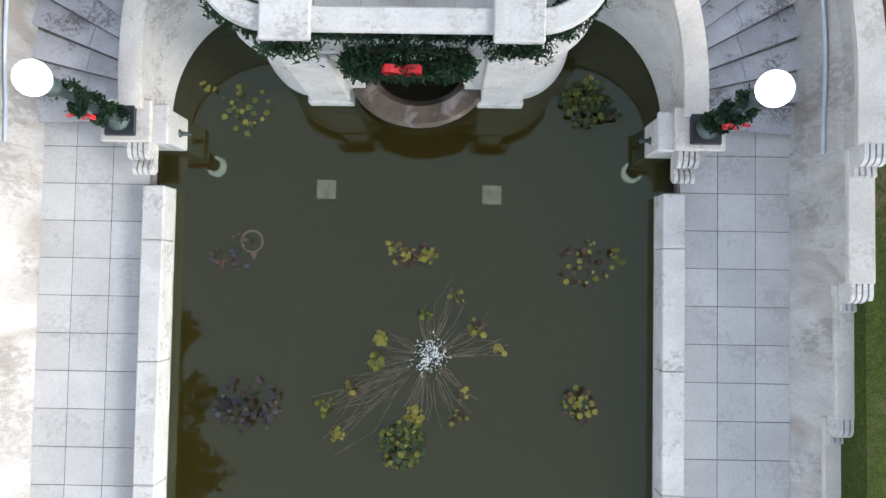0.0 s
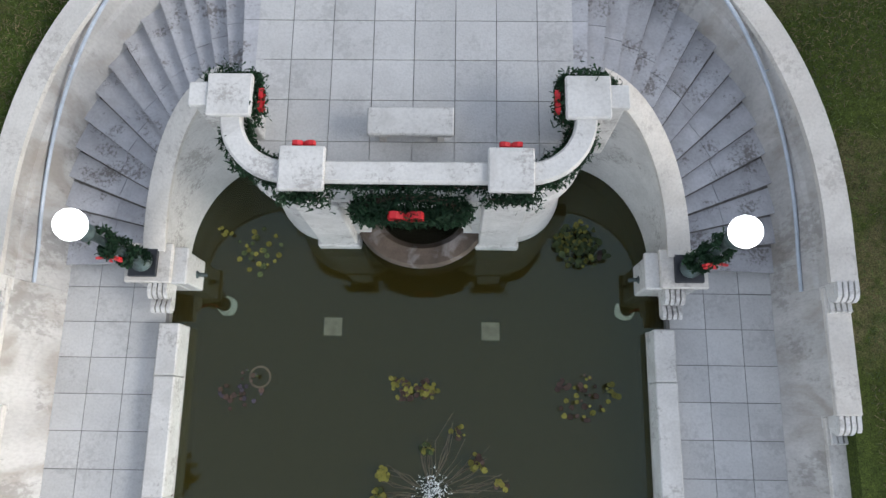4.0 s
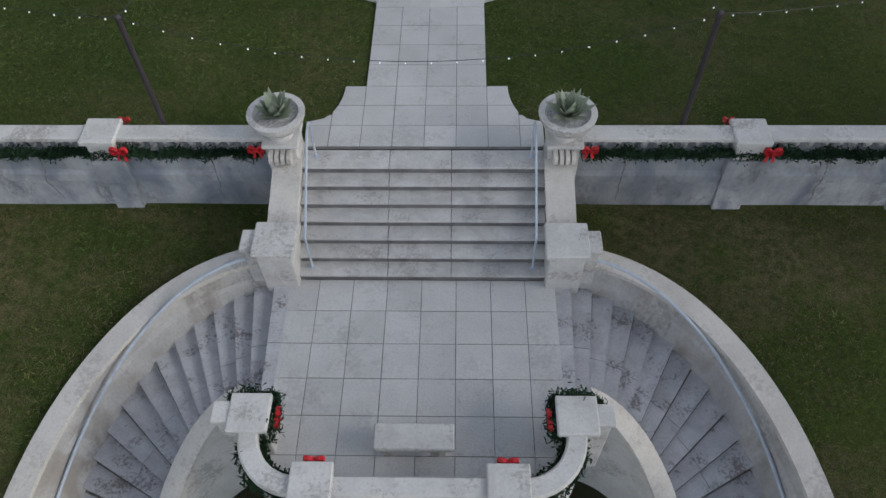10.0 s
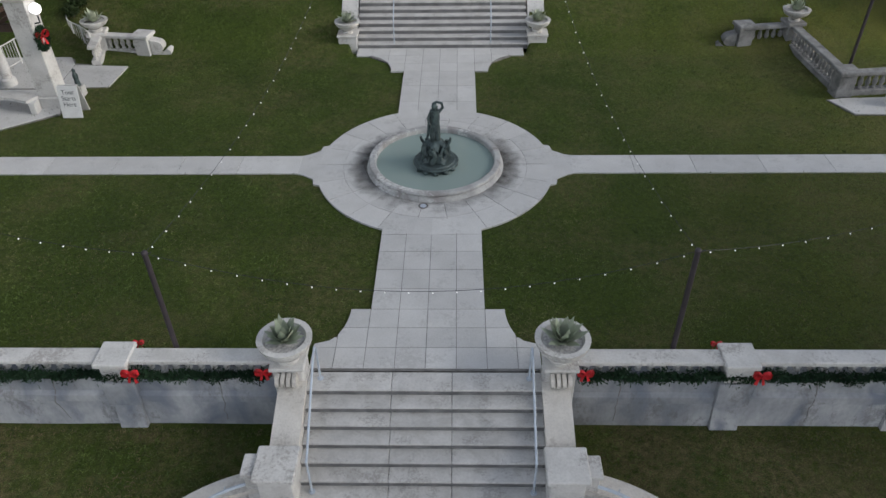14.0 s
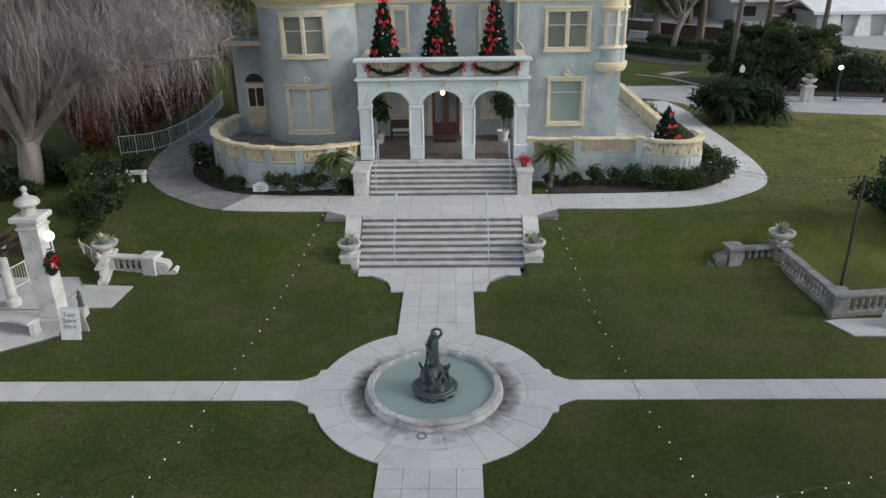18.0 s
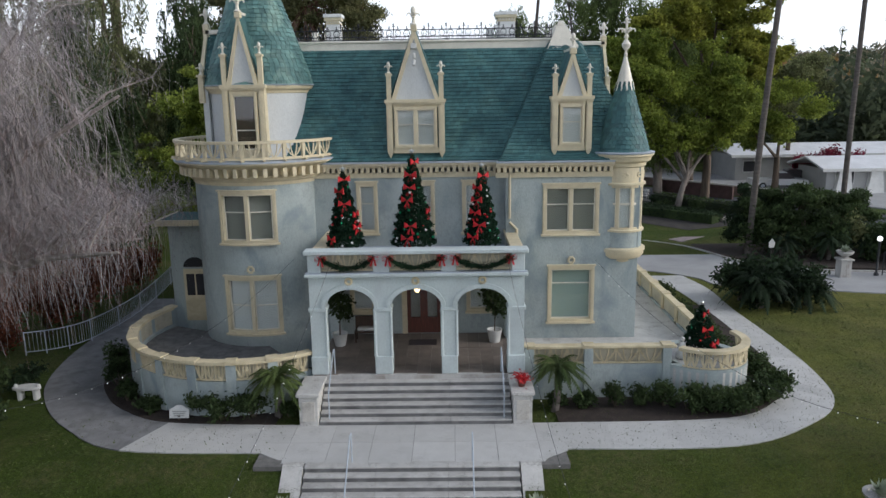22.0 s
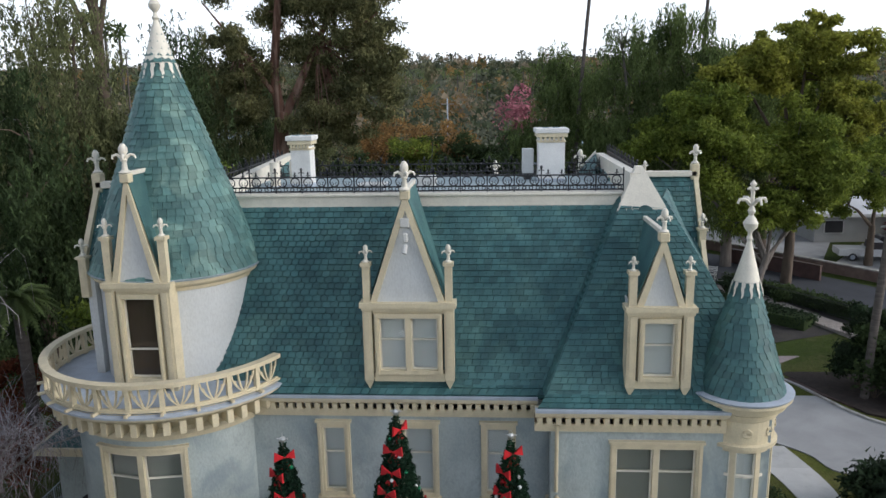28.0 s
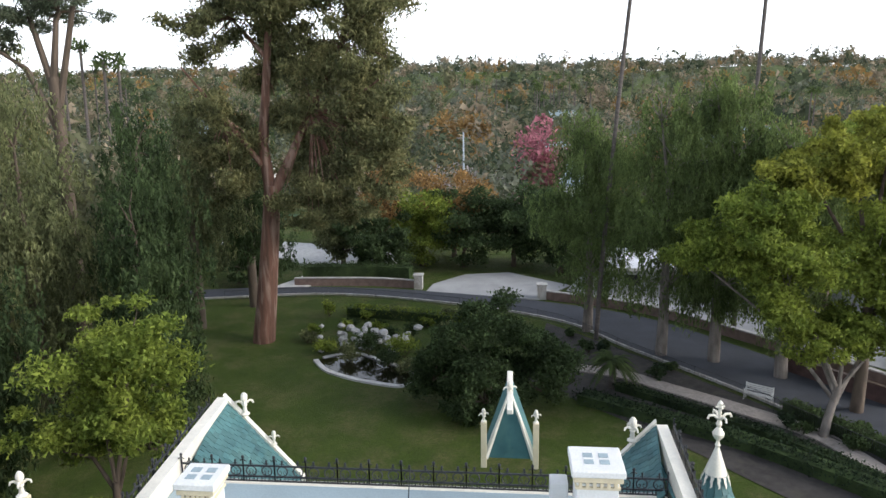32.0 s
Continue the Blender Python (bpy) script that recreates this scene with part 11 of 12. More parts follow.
for k in range(4):
    part("slat", Mb().box(-0.9, 0.12 * k, 0.46, 0.9, 0.10 + 0.12 * k, 0.50, m=gm_), POT, gb)
    part("back_slat", Mb().box(-0.9, 0.48, 0.58 + 0.13 * k, 0.9, 0.52, 0.66 + 0.13 * k, m=gm_), POT, gb)
for x in (-0.88, 0.82):
    for y, h in ((0.02, 0.66), (0.46, 1.1)):
        part("leg", Mb().box(x, y, 0, x + 0.06, y + 0.06, h, m=gm_), POT, gb)
    part("armrest", Mb().box(x - 0.01, 0.0, 0.66, x + 0.07, 0.5, 0.71, m=gm_), POT, gb)

# ---- trees behind the house ----
eu = thing("eucalyptus", "tall eucalyptus with reddish bark and open leafy crown", "tree", (-18.7, 84.9, ZB))
EB_ = Vector((-18.7, 84.9, ZB))
P_ = lambda x, z, y=80.6: Vector((1.085 * x - 0.5, y + 4.3, 1.09 * z + 0.5))
part("trunk", Mb().tube([EB_ - Vector((0, 0, 0.4)), P_(-16.3, 3), P_(-15.7, 8), P_(-15.3, 12)], 0.95, 14, 0.62), BARKR, eu, "thick reddish peeling trunk", True)
part("limb", Mb().tube([P_(-15.4, 11), P_(-15.8, 15), P_(-15.2, 20), P_(-14.6, 26), P_(-14.0, 33)], 0.52, 10, 0.12), BARKR, eu, "reddish forked limb", True)
part("limb", Mb().tube([P_(-15.3, 11.2), P_(-13.8, 14.0), P_(-12.0, 17.5), P_(-9.6, 22), P_(-8.5, 28)], 0.46, 10, 0.1), BARKR, eu, "reddish forked limb", True)
part("limb", Mb().tube([P_(-15.6, 13), P_(-18, 17, 79), P_(-20.5, 20.5, 78)], 0.25, 8, 0.06), BARKR, eu, "reddish forked limb", True)
part("limb", Mb().tube([P_(-15.0, 21), P_(-18, 24, 82), P_(-21, 27, 83)], 0.2, 8, 0.05), BARKR, eu, "reddish forked limb", True)
part("limb", Mb().tube([P_(-12.2, 17), P_(-9, 18.0, 79), P_(-6.5, 19.5, 78)], 0.2, 8, 0.05), BARKR, eu, "reddish forked limb", True)
rnd = random.Random(31)
ECL = [(-19.6, 79, 22.5, 2.6, 3, 2.0), (-17, 81, 25.5, 3.4, 3, 2.6), (-12.5, 80.5, 26, 3.8, 3, 3.2), (-8.4, 80, 23.5, 3.2, 3, 2.8), (-7.6, 79, 19.8, 2.4, 2.5, 2.2), (-11, 80, 20.5, 3.0, 2.5, 2.4), (-15.6, 82.5, 21, 2.4, 2.4, 2.2),
       (-18.8, 78.5, 17.8, 2.2, 2, 1.6), (-9.2, 79.5, 16.2, 2.8, 2.4, 2.2), (-7.2, 80, 13.0, 2.6, 2.2, 2.2), (-18.0, 80, 13.6, 2.2, 2, 2.2), (-11.6, 81.5, 12.6, 2.6, 2, 2.2), (-13, 82, 16.5, 2.4, 2, 2.2), (-17, 82, 30, 4, 3, 3), (-10, 81, 31, 4, 3, 3), (-19.0, 80.5, 15.6, 2.4, 2, 2.0), (-12.2, 79.6, 10.6, 2.2, 2, 1.8), (-9.4, 80, 10.8, 2.4, 2, 1.6), (-18.6, 81, 11.2, 2.0, 2, 1.6), (-14.8, 82, 23.5, 2.6, 2.4, 2.2), (-6.6, 80, 16.8, 2.2, 2, 2.0)]
lb = Mb()
cl = np.vstack([crown_clumps(*P_(c[0], c[2], c[1]), c[3] * 1.15, c[4] * 1.15, c[5] * 1.2, 13, 60 + i, 0.44) for i, c in enumerate(ECL)])
for c in cl:
    if rnd.random() < 0.55:
        b0 = min(((P_(-15.2, 20)), P_(-14.6, 26), P_(-12.0, 17.5), P_(-9.6, 22), P_(-18, 17, 79), P_(-18, 24, 82)), key=lambda q: (q - Vector(c[:3])).length)
        lb.tube([b0, b0.lerp(Vector(c[:3]), 0.5) + Vector((0, 0, 0.3)), Vector(c[:3])], 0.08, 5, 0.015)
part("branchwork", lb, BARKR, eu, "thin reddish branchlets", True, kind="stuff")
leaves("crown", blobs(150000, cl, 32, 0.25), 0.185, LEAFE, eu, "open hanging leaf clusters", seed=33, slim=0.38, droop=0.35)

for i, (x, y, h, r) in enumerate(((-26, 67, 24, 4.2), (-21.5, 72, 23, 3.6), (-30, 60, 25, 4.6), (-18.8, 66, 17.5, 3.0), (-33, 74, 26, 5), (-24, 58, 17, 3.4), (-38, 64, 22, 5), (-21, 53, 12, 2.8), (-25.5, 88, 23, 4.4), (-23.0, 95, 22, 3.8))):
    tree("drooping_evergreen", "tall dark evergreen with hanging sprays of foliage", x, y, 0.2,
         [(x, y, h * 0.32, r * 1.1, r, h * 0.22), (x + 0.4, y, h * 0.58, r, r * 0.95, h * 0.2), (x, y, h * 0.82, r * 0.62, r * 0.62, h * 0.16)], 0.4, LEAFD if i % 2 else LEAFO, 21000, 0.17, 70 + i, weep=2.2, m=20, fork=0.6, slim=0.35)
tree("pine_tree", "very tall open-crowned pine with pale feathery boughs", -29.5, 77, 0.2, [(-28.5, 77, 27.5, 3.6, 3, 2.4), (-31.5, 77, 30.5, 4.2, 3.4, 3.2), (-26.0, 77.5, 31.5, 2.6, 2.4, 2.0), (-33, 76, 25, 3.0, 2.6, 2.0)], 0.5, LEAFB, 30000, 0.16, 97, m=20, fork=0.7, k=0.3, slim=0.3)
tree("young_tree", "small bright yellow-green leafy tree near the house", -14.8, 55, 0.1, [(-15.2, 55.5, 8.4, 3.4, 2.8, 2.9), (-14.2, 56, 11.0, 2.0, 1.8, 1.5), (-17.0, 55, 6.6, 2.2, 2, 1.8), (-13.4, 55.5, 7.0, 1.8, 1.8, 2.0)], 0.2, LEAFY, 20000, 0.12, 91, m=16)
tree("citrus_tree", "bright green round tree beside the tower", -13.8, 47.5, 0.0, [(-13.6, 47.5, 4.6, 2.3, 2.2, 2.3), (-12.6, 48, 6.6, 1.5, 1.5, 1.5)], 0.16, LEAF, 6000, 0.13, 92, m=16)
frond_palm(-17.2, 45.5, -0.2, 7.2, 1.9, 70, 9, "fan_palm", "fan palm with a skirt of dead fronds", 0.22)
tree("magnolia", "broad dark round evergreen shrub tree on the back lawn", 0.6, 73.5, ZB, [(0.8, 73.0, 3.8, 4.9, 3.6, 3.0), (0.7, 73.2, 6.2, 2.5, 2.4, 1.9), (4.2, 72.4, 2.7, 2.4, 2, 2.3), (-3.0, 73, 3.0, 2.2, 2, 2.2), (0.5, 71, 2.4, 3, 2, 2.0)], 0.3, LEAFD, 40000, 0.13, 93, m=18, fork=0.35)
for i, (x, y, h, r) in enumerate(((8.8, 89.0, 20.0, 4.2), (13.9, 83.2, 21.5, 4.6), (17.6, 82.0, 22.6, 3.4), (21.5, 79.0, 19.5, 4.0))):
    tree("pepper_tree", "weeping pepper tree with long hanging green sprays", x, y, ZB, [(x, y, h * 0.55, r, r, h * 0.2), (x + 0.6, y, h * 0.78, r * 0.9, r * 0.85, h * 0.17), (x - 0.8, y, h * 0.9, r * 0.5, r * 0.5, h * 0.09), (x + 0.3, y - 0.4, h * 0.34, r * 0.85, r * 0.8, h * 0.12)], 0.38, LEAFP, 36000, 0.16, 110 + i, weep=2.0, m=26, bark=BARKM, fork=0.4, slim=0.3)
RT = [(23.0, 71.5, 11.5, 4.6, 4, 3.0), (26.0, 72, 8.6, 3.6, 3.2, 2.8), (18.0, 70, 10.5, 3.2, 3, 3.0), (20.5, 70, 6.4, 3.0, 2.6, 2.0), (23.5, 71.5, 6.0, 2.6, 2.4, 1.8), (16.5, 71, 13.4, 2.8, 2.6, 2.4), (13.8, 72, 11.2, 2.4, 2.2, 2.2)]
tree("shade_tree", "large spreading tree with green and yellowing leaves", 20.6, 69.6, 0.2, RT, 0.24, LEAF, 68000, 0.15, 120, bark=BARKM, m=30, fork=0.24, lean=(0.9, 0.6), k=0.30)
tree("shade_tree", "large spreading tree with golden upper crown, sunlight put into its leaf colour", 24.2, 73.4, 0.2, [(19.8, 72, 16.2, 3.2, 3.0, 2.4), (22.4, 73, 17.6, 2.8, 2.8, 1.8), (25.8, 73, 16.4, 3.4, 3, 2.5), (24.6, 73.6, 18.9, 2.1, 2, 1.3), (28.2, 73.4, 13.0, 3.0, 2.8, 2.4)], 0.34, LEAFG, 50000, 0.15, 125, m=26, fork=0.4, k=0.28)
tree("shade_tree", "large spreading tree with yellowing crown", 26.5, 85, ZB, [(28, 87, 15.0, 4.4, 4, 3.4), (32.5, 87.5, 14.5, 4.0, 3.4, 3.0), (25, 86, 11.5, 3.4, 3, 2.8), (30, 86.5, 10, 3.4, 3, 2.6)], 0.4, LEAFY, 42000, 0.16, 121, m=30, fork=0.4, k=0.28)
tree("shade_tree", "leafy green street tree", 33, 79, ZB, [(33, 79, 9.0, 3.6, 3.4, 3.0), (30.5, 78, 6.5, 2.6, 2.6, 2)], 0.3, LEAF, 14000, 0.15, 122, m=18)
tree("shade_tree", "leafy green street tree", 39, 90, ZB, [(39, 90, 10.5, 4, 4, 3.2)], 0.3, LEAFO, 14000, 0.16, 123, m=20)
frond_palm(9.2, 76.4, ZB, 1.9, 2.2, 60, 11, "palm", "bushy palm with a skirt of dead fronds", 0.22)
for i, (x, y, r, h, m_) in enumerate(((-13.5, 109, 4.5, 8.5, LEAFD), (-8.5, 113, 4.2, 10.5, LEAF), (-3.4, 112.5, 4.6, 11, LEAFD), (2.5, 113, 4.8, 11.5, LEAFD), (8.0, 110, 4.5, 11, LEAFD), (-18, 112, 4, 9, LEAFO), (13, 112, 5, 9, LEAFD), (20, 108, 4.6, 10, LEAF), (-28, 104, 4.0, 7, LEAFD), (-36, 110, 5, 10, LEAFD), (27, 100, 4, 8, LEAFO), (-5, 118, 5, 12, LEAFA), (-14, 124, 5, 13, LEAFA))):
    tree("street_tree", "dense leafy tree across the street", x, y, 0.2, [(x, y, h * 0.62, r, r, h * 0.34), (x + 1.2, y, h * 0.4, r * 0.9, r, h * 0.3)], 0.3, m_, 9000, 0.21, 140 + i, m=18, fork=0.3)


def tall_palm(x, y, z, h, lx, seed):
    p = thing("tall_palm", "very tall slender fan palm with bare grey trunk", "palm", (x, y, z), "tall palms")
    pts = [(x + lx * (k / 8) ** 1.3, y, z - 0.3 + h * k / 8) for k in range(9)]
    part("trunk", Mb().tube(pts, 0.20, 10, 0.13), PALMB, p, "", True)
    rnd_ = random.Random(seed)
    rb_ = Mb()
    tx, ty, tz = pts[-1]
    for k in range(46):
        a, el = rnd_.uniform(0, TAU), rnd_.uniform(-0.9, 1.1)
        d = Vector((math.cos(a) * math.cos(el), math.sin(a) * math.cos(el), math.sin(el)))
        c = Vector((tx, ty, tz)) + d * 0.9
        s_ = d.cross(Vector((0, 0, 1))).normalized()
        rb_.tube([(tx, ty, tz), c], 0.02, 3)
        for q in range(-4, 5):
            w = q * 0.28
            tip = c + (d * math.cos(w) + s_ * math.sin(w)) * 0.75 - Vector((0, 0, 0.15 * abs(q) * 0.4))
            rb_.add([c + s_ * 0.02 * q, c + s_ * (0.02 * q + 0.03), tip], [(0, 1, 2)])
    part("fronds", rb_, PALMG, p, "fan-shaped green fronds")


tall_palm(19.9, 52.6, 0, 31, 1.9, 1)
tall_palm(29.8, 60.5, 0, 31, 0.4, 2)
tall_palm(9.3, 86.8, ZB, 38, 2.7, 3)
tall_palm(21.4, 90.0, ZB, 38, 1.0, 4)
for i, (x, y, h) in enumerate(((-69.5, 150, 25.5), (-64.2, 150, 23.3), (95, 190, 24), (88, 200, 22), (100, 180, 26), (-30, 330, 28), (25, 420, 34), (48, 380, 30), (70, 420, 34), (120, 300, 30), (60, 500, 36), (-12, 460, 34))):
    tall_palm(x, y, ground_z(x, y), h - ground_z(x, y) if y > 140 and y < 210 else h * 0.62, 0.5, 20 + i)


# ---- white houses, cars and shrubs across the street ----
def flat_house(x0, y0, x1, y1, z, h, label, doors):
    hs_ = thing("bungalow", label, "house", (x0, y0, z), "bungalows")
    # white walls greyed down: the tree shade on them is in the colour
    WH = mat("shaded_white_house_paint", (0.40, 0.40, 0.39), 0.8, 0.06, 1, 20, 0.1)
    part("wall", Mb().box(x0 + 0.8, y0 + 0.8, z - 0.3, x1 - 0.8, y1 - 0.8, z + h), WH, hs_)
    part("roof", Mb().slab([(x0, y0, z + h), (x1, y0, z + h), (x1, (y0 + y1) / 2, z + h + 0.9), (x0, (y0 + y1) / 2, z + h + 0.9)], (0, 0, 0.18)), mat("white_gravel_roof", (0.70, 0.71, 0.73), 0.8, 0.08, 0.8, 20, 0.2), hs_, "low white roof")
    part("roof", Mb().slab([(x0, y1, z + h), (x1, y1, z + h), (x1, (y0 + y1) / 2, z + h + 0.9), (x0, (y0 + y1) / 2, z + h + 0.9)], (0, 0, 0.18)), WHITEP, hs_)
    part("fascia", Mb().box(x0, y0 - 0.05, z + h - 0.12, x1, y0, z + h + 0.18), POT, hs_)
    for k in range(doors):
        u = x0 + 1.6 + (x1 - x0 - 3) * k / max(1, doors)
        w_ = part("window", Mb().box(u, y0 + 0.72, z + 0.9, u + 1.8, y0 + 0.79, z + 2.2), POT, hs_)
        part("pane", Mb().box(u + 0.08, y0 + 0.69, z + 0.98, u + 1.72, y0 + 0.715, z + 2.12), DARKIN, w_)
    part("garage_door", Mb().box(x1 - 5.2, y0 + 0.7, z, x1 - 2.4, y0 + 0.79, z + 2.2), IVORY, hs_)


flat_house(32, 88, 52, 99, ZB, 2.7, "low white flat-roofed house with garage", 3)
flat_house(36.3, 76.5, 60, 84, ZB, 2.3, "low white flat-roofed house with deep eaves", 3)
flat_house(12, 100, 26, 110, ZB, 2.8, "low white flat-roofed house behind trees", 3)
for x, y, h in ((38.6, 85.2, 3.0), (40.2, 85.0, 3.6), (41.9, 85.0, 3.8), (43.4, 85.0, 3.5)):
    shrub(x, y, ZB, 1.5, h, BOUG, int(x * 9), "dark magenta bougainvillea over the garage arch", 2600, 0.15)
for x in (38.6, 41.6, 44.6):
    cp_ = thing("porch_column", "white tapered masonry column under the low eaves", "column", (x, 77.0, ZB), "carport columns")
    part("shaft", Mb().slab([(x - 0.85, 76.75, ZB - 0.1), (x + 0.85, 76.75, ZB - 0.1), (x + 0.5, 76.75, ZB + 2.28), (x - 0.5, 76.75, ZB + 2.28)], (0, 0.5, 0)), WHITEP, cp_)
dw = thing("low_wall", "dark red-brown low garden wall beside the street", "wall", (25, 75, ZB), kind="structure")
part("wall", Mb().slab([(22.3, 80.2, 0.0), (26.9, 73.9, 0.0), (26.9, 73.9, 1.5), (22.3, 80.2, 1.5)], (0.2, 0.15, 0)), mat("dark_brown_street_wall", (0.085, 0.05, 0.045), 0.9, 0.2, 2, 20, 0.4), dw)
part("coping", Mb().slab([(22.25, 80.15, 1.5), (26.85, 73.85, 1.5), (26.85, 73.85, 1.58), (22.25, 80.15, 1.58)], (0.3, 0.22, 0)), WOODD, dw)
solid("planting_bed", Mb().prism([(16.9, 54.9), (19.2, 51.0), (21.5, 50.0), (25.5, 50.4), (26.0, 54.5), (21.5, 57.0)], -0.1, 0.06), mat("red_brown_mulch", (0.075, 0.048, 0.042), 0.95, 0.3, 3, 40, 0.7), "reddish-brown mulch bed beside the drive", "bed", "structure")


def car(x, y, z, rot, col, label, pickup=False):
    c = thing("car", label, "car", (x, y, z), "parked cars")
    m = Matrix.Translation((x, y, z)) @ Matrix.Rotation(rot, 4, 'Z')
    paint = mat("car_paint", col, 0.3, 0.03, 2, 20, 0.0, coat=0.6)
    L, W = (5.4, 1.95) if pickup else (4.6, 1.8)
    lo = [(-L / 2, 0.45), (-L / 2, 1.0), (L * 0.24, 1.05), (L / 2 - 0.1, 0.95), (L / 2, 0.75), (L / 2, 0.4)]
    part("body", Mb().slab([m @ Vector((u, -W / 2, w)) for u, w in lo], tuple(m.to_3x3() @ Vector((0, W, 0)))), paint, c)
    ca = [(-L * 0.42 if not pickup else -L * 0.05, 1.0), (-L * 0.34 if not pickup else -L * 0.03, 1.62), (L * 0.12, 1.65), (L * 0.27, 1.03)]
    part("cabin", Mb().slab([m @ Vector((u, -W / 2 + 0.08, w)) for u, w in ca], tuple(m.to_3x3() @ Vector((0, W - 0.16, 0)))), DARKP, c, "dark window glass")
    part("roof", Mb().box(-L * 0.33 if not pickup else -L * 0.03, -W / 2 + 0.12, 1.62, L * 0.12, W / 2 - 0.12, 1.7, 0.03, m=m), paint, c)
    for u in (-L * 0.3, L * 0.31):
        for e in (-1, 1):
            wh = part("wheel", Mb().tube([m @ Vector((u, e * (W / 2 - 0.2), 0.34)), m @ Vector((u, e * (W / 2 + 0.01), 0.34))], 0.34, 14), IRON, c, "black tyre")
            part("rim", Mb().tube([m @ Vector((u, e * (W / 2 + 0.01), 0.34)), m @ Vector((u, e * (W / 2 + 0.02), 0.34))], 0.2, 10), LEAD, wh)
    for e in (-0.6, 0.6):
        part("headlight", Mb().box(L / 2 - 0.06, e - 0.15, 0.72, L / 2 + 0.02, e + 0.15, 0.86, m=m), POT, c)


car(34.2, 81.2, ZB + 0.08, -0.15, (0.6, 0.61, 0.62), "white pickup truck parked on the court", True)
car(37.4, 83.0, ZB + 0.08, -0.2, (0.02, 0.025, 0.03), "dark car parked beside the pickup truck")
car(50, 72, ZB + 0.08, 1.2, (0.65, 0.65, 0.65), "white car parked on the court")

# ---- distant woods, houses and hills ----
rg = np.random.default_rng(77)


def woods(name, label, material, spots, leaf, per, seed, narrow=1.0):
    """Far woods: many crowns in one mesh."""
    rg_ = np.random.default_rng(seed)
    cs, ss = [], []
    for x, y, h in spots:
        n = per
        z0 = ground_z(x, y)
        k = 9
        d = rg_.normal(size=(k, 3)) * (0.16 * h * narrow, 0.16 * h * narrow, 0.17 * h)
        c = np.array([x, y, z0 + h * 0.46]) + d
        r = h * rg_.uniform(0.13, 0.22, k) * (narrow if narrow < 1 else 1)
        pick = rg_.integers(0, k, n)
        v = rg_.normal(size=(n, 3))
        v /= np.linalg.norm(v, axis=1)[:, None]
        cs.append(c[pick] + v * (r[pick] * rg_.uniform(0.75, 1.08, n))[:, None] * (1, 1, 1.15))
        ss.append(np.full(n, leaf * h))
    ob = leaves(name, np.vstack(cs), np.concatenate(ss), material, None, label, seed=seed)
    tagged(ob, label, "woods", kind="stuff")


def spots(n, seed, y0, y1, hmin, hmax, avoid=True):
    r_ = random.Random(seed)
    out_ = []
    while len(out_) < n:
        y = y0 + (y1 - y0) * r_.random() ** 1.3
        x = r_.uniform(-1, 1) * (60 + 0.75 * y)
        if (y < 135 and -50 < x < 48) or (y < 168 and 2 < x < 17):
            continue
        out_.append((x, y, r_.uniform(hmin, hmax)))
    return out_


# lifted leaf colours: the haze of distance is put into them
WOODA = foliage("dark_far_woods", (0.045, 0.066, 0.040), (0.10, 0.12, 0.065), 0.16, 0.12)
WOODB = foliage("olive_far_woods", (0.10, 0.115, 0.065), (0.19, 0.185, 0.10), 0.16, 0.12)
WOODC = foliage("grey_green_far_woods", (0.135, 0.155, 0.12), (0.22, 0.23, 0.165), 0.16, 0.12)
WOODE = foliage("tan_far_woods", (0.25, 0.205, 0.15), (0.37, 0.30, 0.20), 0.16, 0.12)
WOODF = foliage("golden_far_woods", (0.22, 0.14, 0.06), (0.38, 0.24, 0.09), 0.18, 0.12)
woods("far_woods", "dark green distant woods", WOODA, spots(620, 1, 95, 520, 9, 17), 0.04, 110, 1)
woods("far_woods", "olive green distant woods", WOODB, spots(520, 2, 110, 560, 9, 18), 0.04, 110, 2)
woods("far_woods", "grey-green distant woods", WOODC, spots(420, 3, 130, 560, 8, 15), 0.05, 110, 3)
woods("far_woods", "tan autumn trees in the distance", WOODE, spots(330, 4, 140, 600, 9, 17), 0.05, 110, 4)
woods("far_cypresses", "narrow dark cypresses in the distance", WOODA, spots(120, 5, 200, 600, 13, 19), 0.03, 140, 5, 0.33)
woods("far_poplars", "narrow golden poplars in the distance", WOODF, [(-22 + 3.2 * k, 262 + 3 * math.sin(k), 24 - abs(k - 3)) for k in range(6)], 0.03, 220, 6, 0.33)
kinds = ((WOODC, "grey-green woods on the far hills"), (WOODA, "dark woods on the far hills"), (WOODE, "tan leafless woods on the far hills"), (WOODF, "golden woods on the far hills"), (WOODB, "olive woods on the far hills"))
sets = [[] for k in kinds]
r2 = random.Random(78)
for x, y, h in spots(3300, 7, 300, 1180, 8, 15):
    v = noise.noise((x * 0.02, y * 0.012, 1.0)) + 0.6 * noise.noise((x * 0.07, y * 0.04, 4.0)) + r2.uniform(-0.28, 0.28)
    k = 1 if v < -0.26 else 0 if v < -0.05 else 4 if v < 0.18 else 2 if v < 0.45 else 3
    sets[k].append((x, y, h * (1.7 if r2.random() < 0.06 else 1)))
for k, (m_, lab) in enumerate(kinds):
    woods("far_hill_woods", lab, m_, sets[k], 0.105, 52, 20 + k)
ridge = random.Random(91)
for k, (m_, lab) in enumerate(kinds[:3] + kinds[4:]):
    woods("far_ridge_woods", lab.replace("far hills", "skyline"), m_, [(ridge.uniform(-620, 620), ridge.uniform(1040, 1200), ridge.uniform(11, 19) * (1.6 if ridge.random() < 0.12 else 1)) for q in range(190)], 0.09, 70, 40 + k)
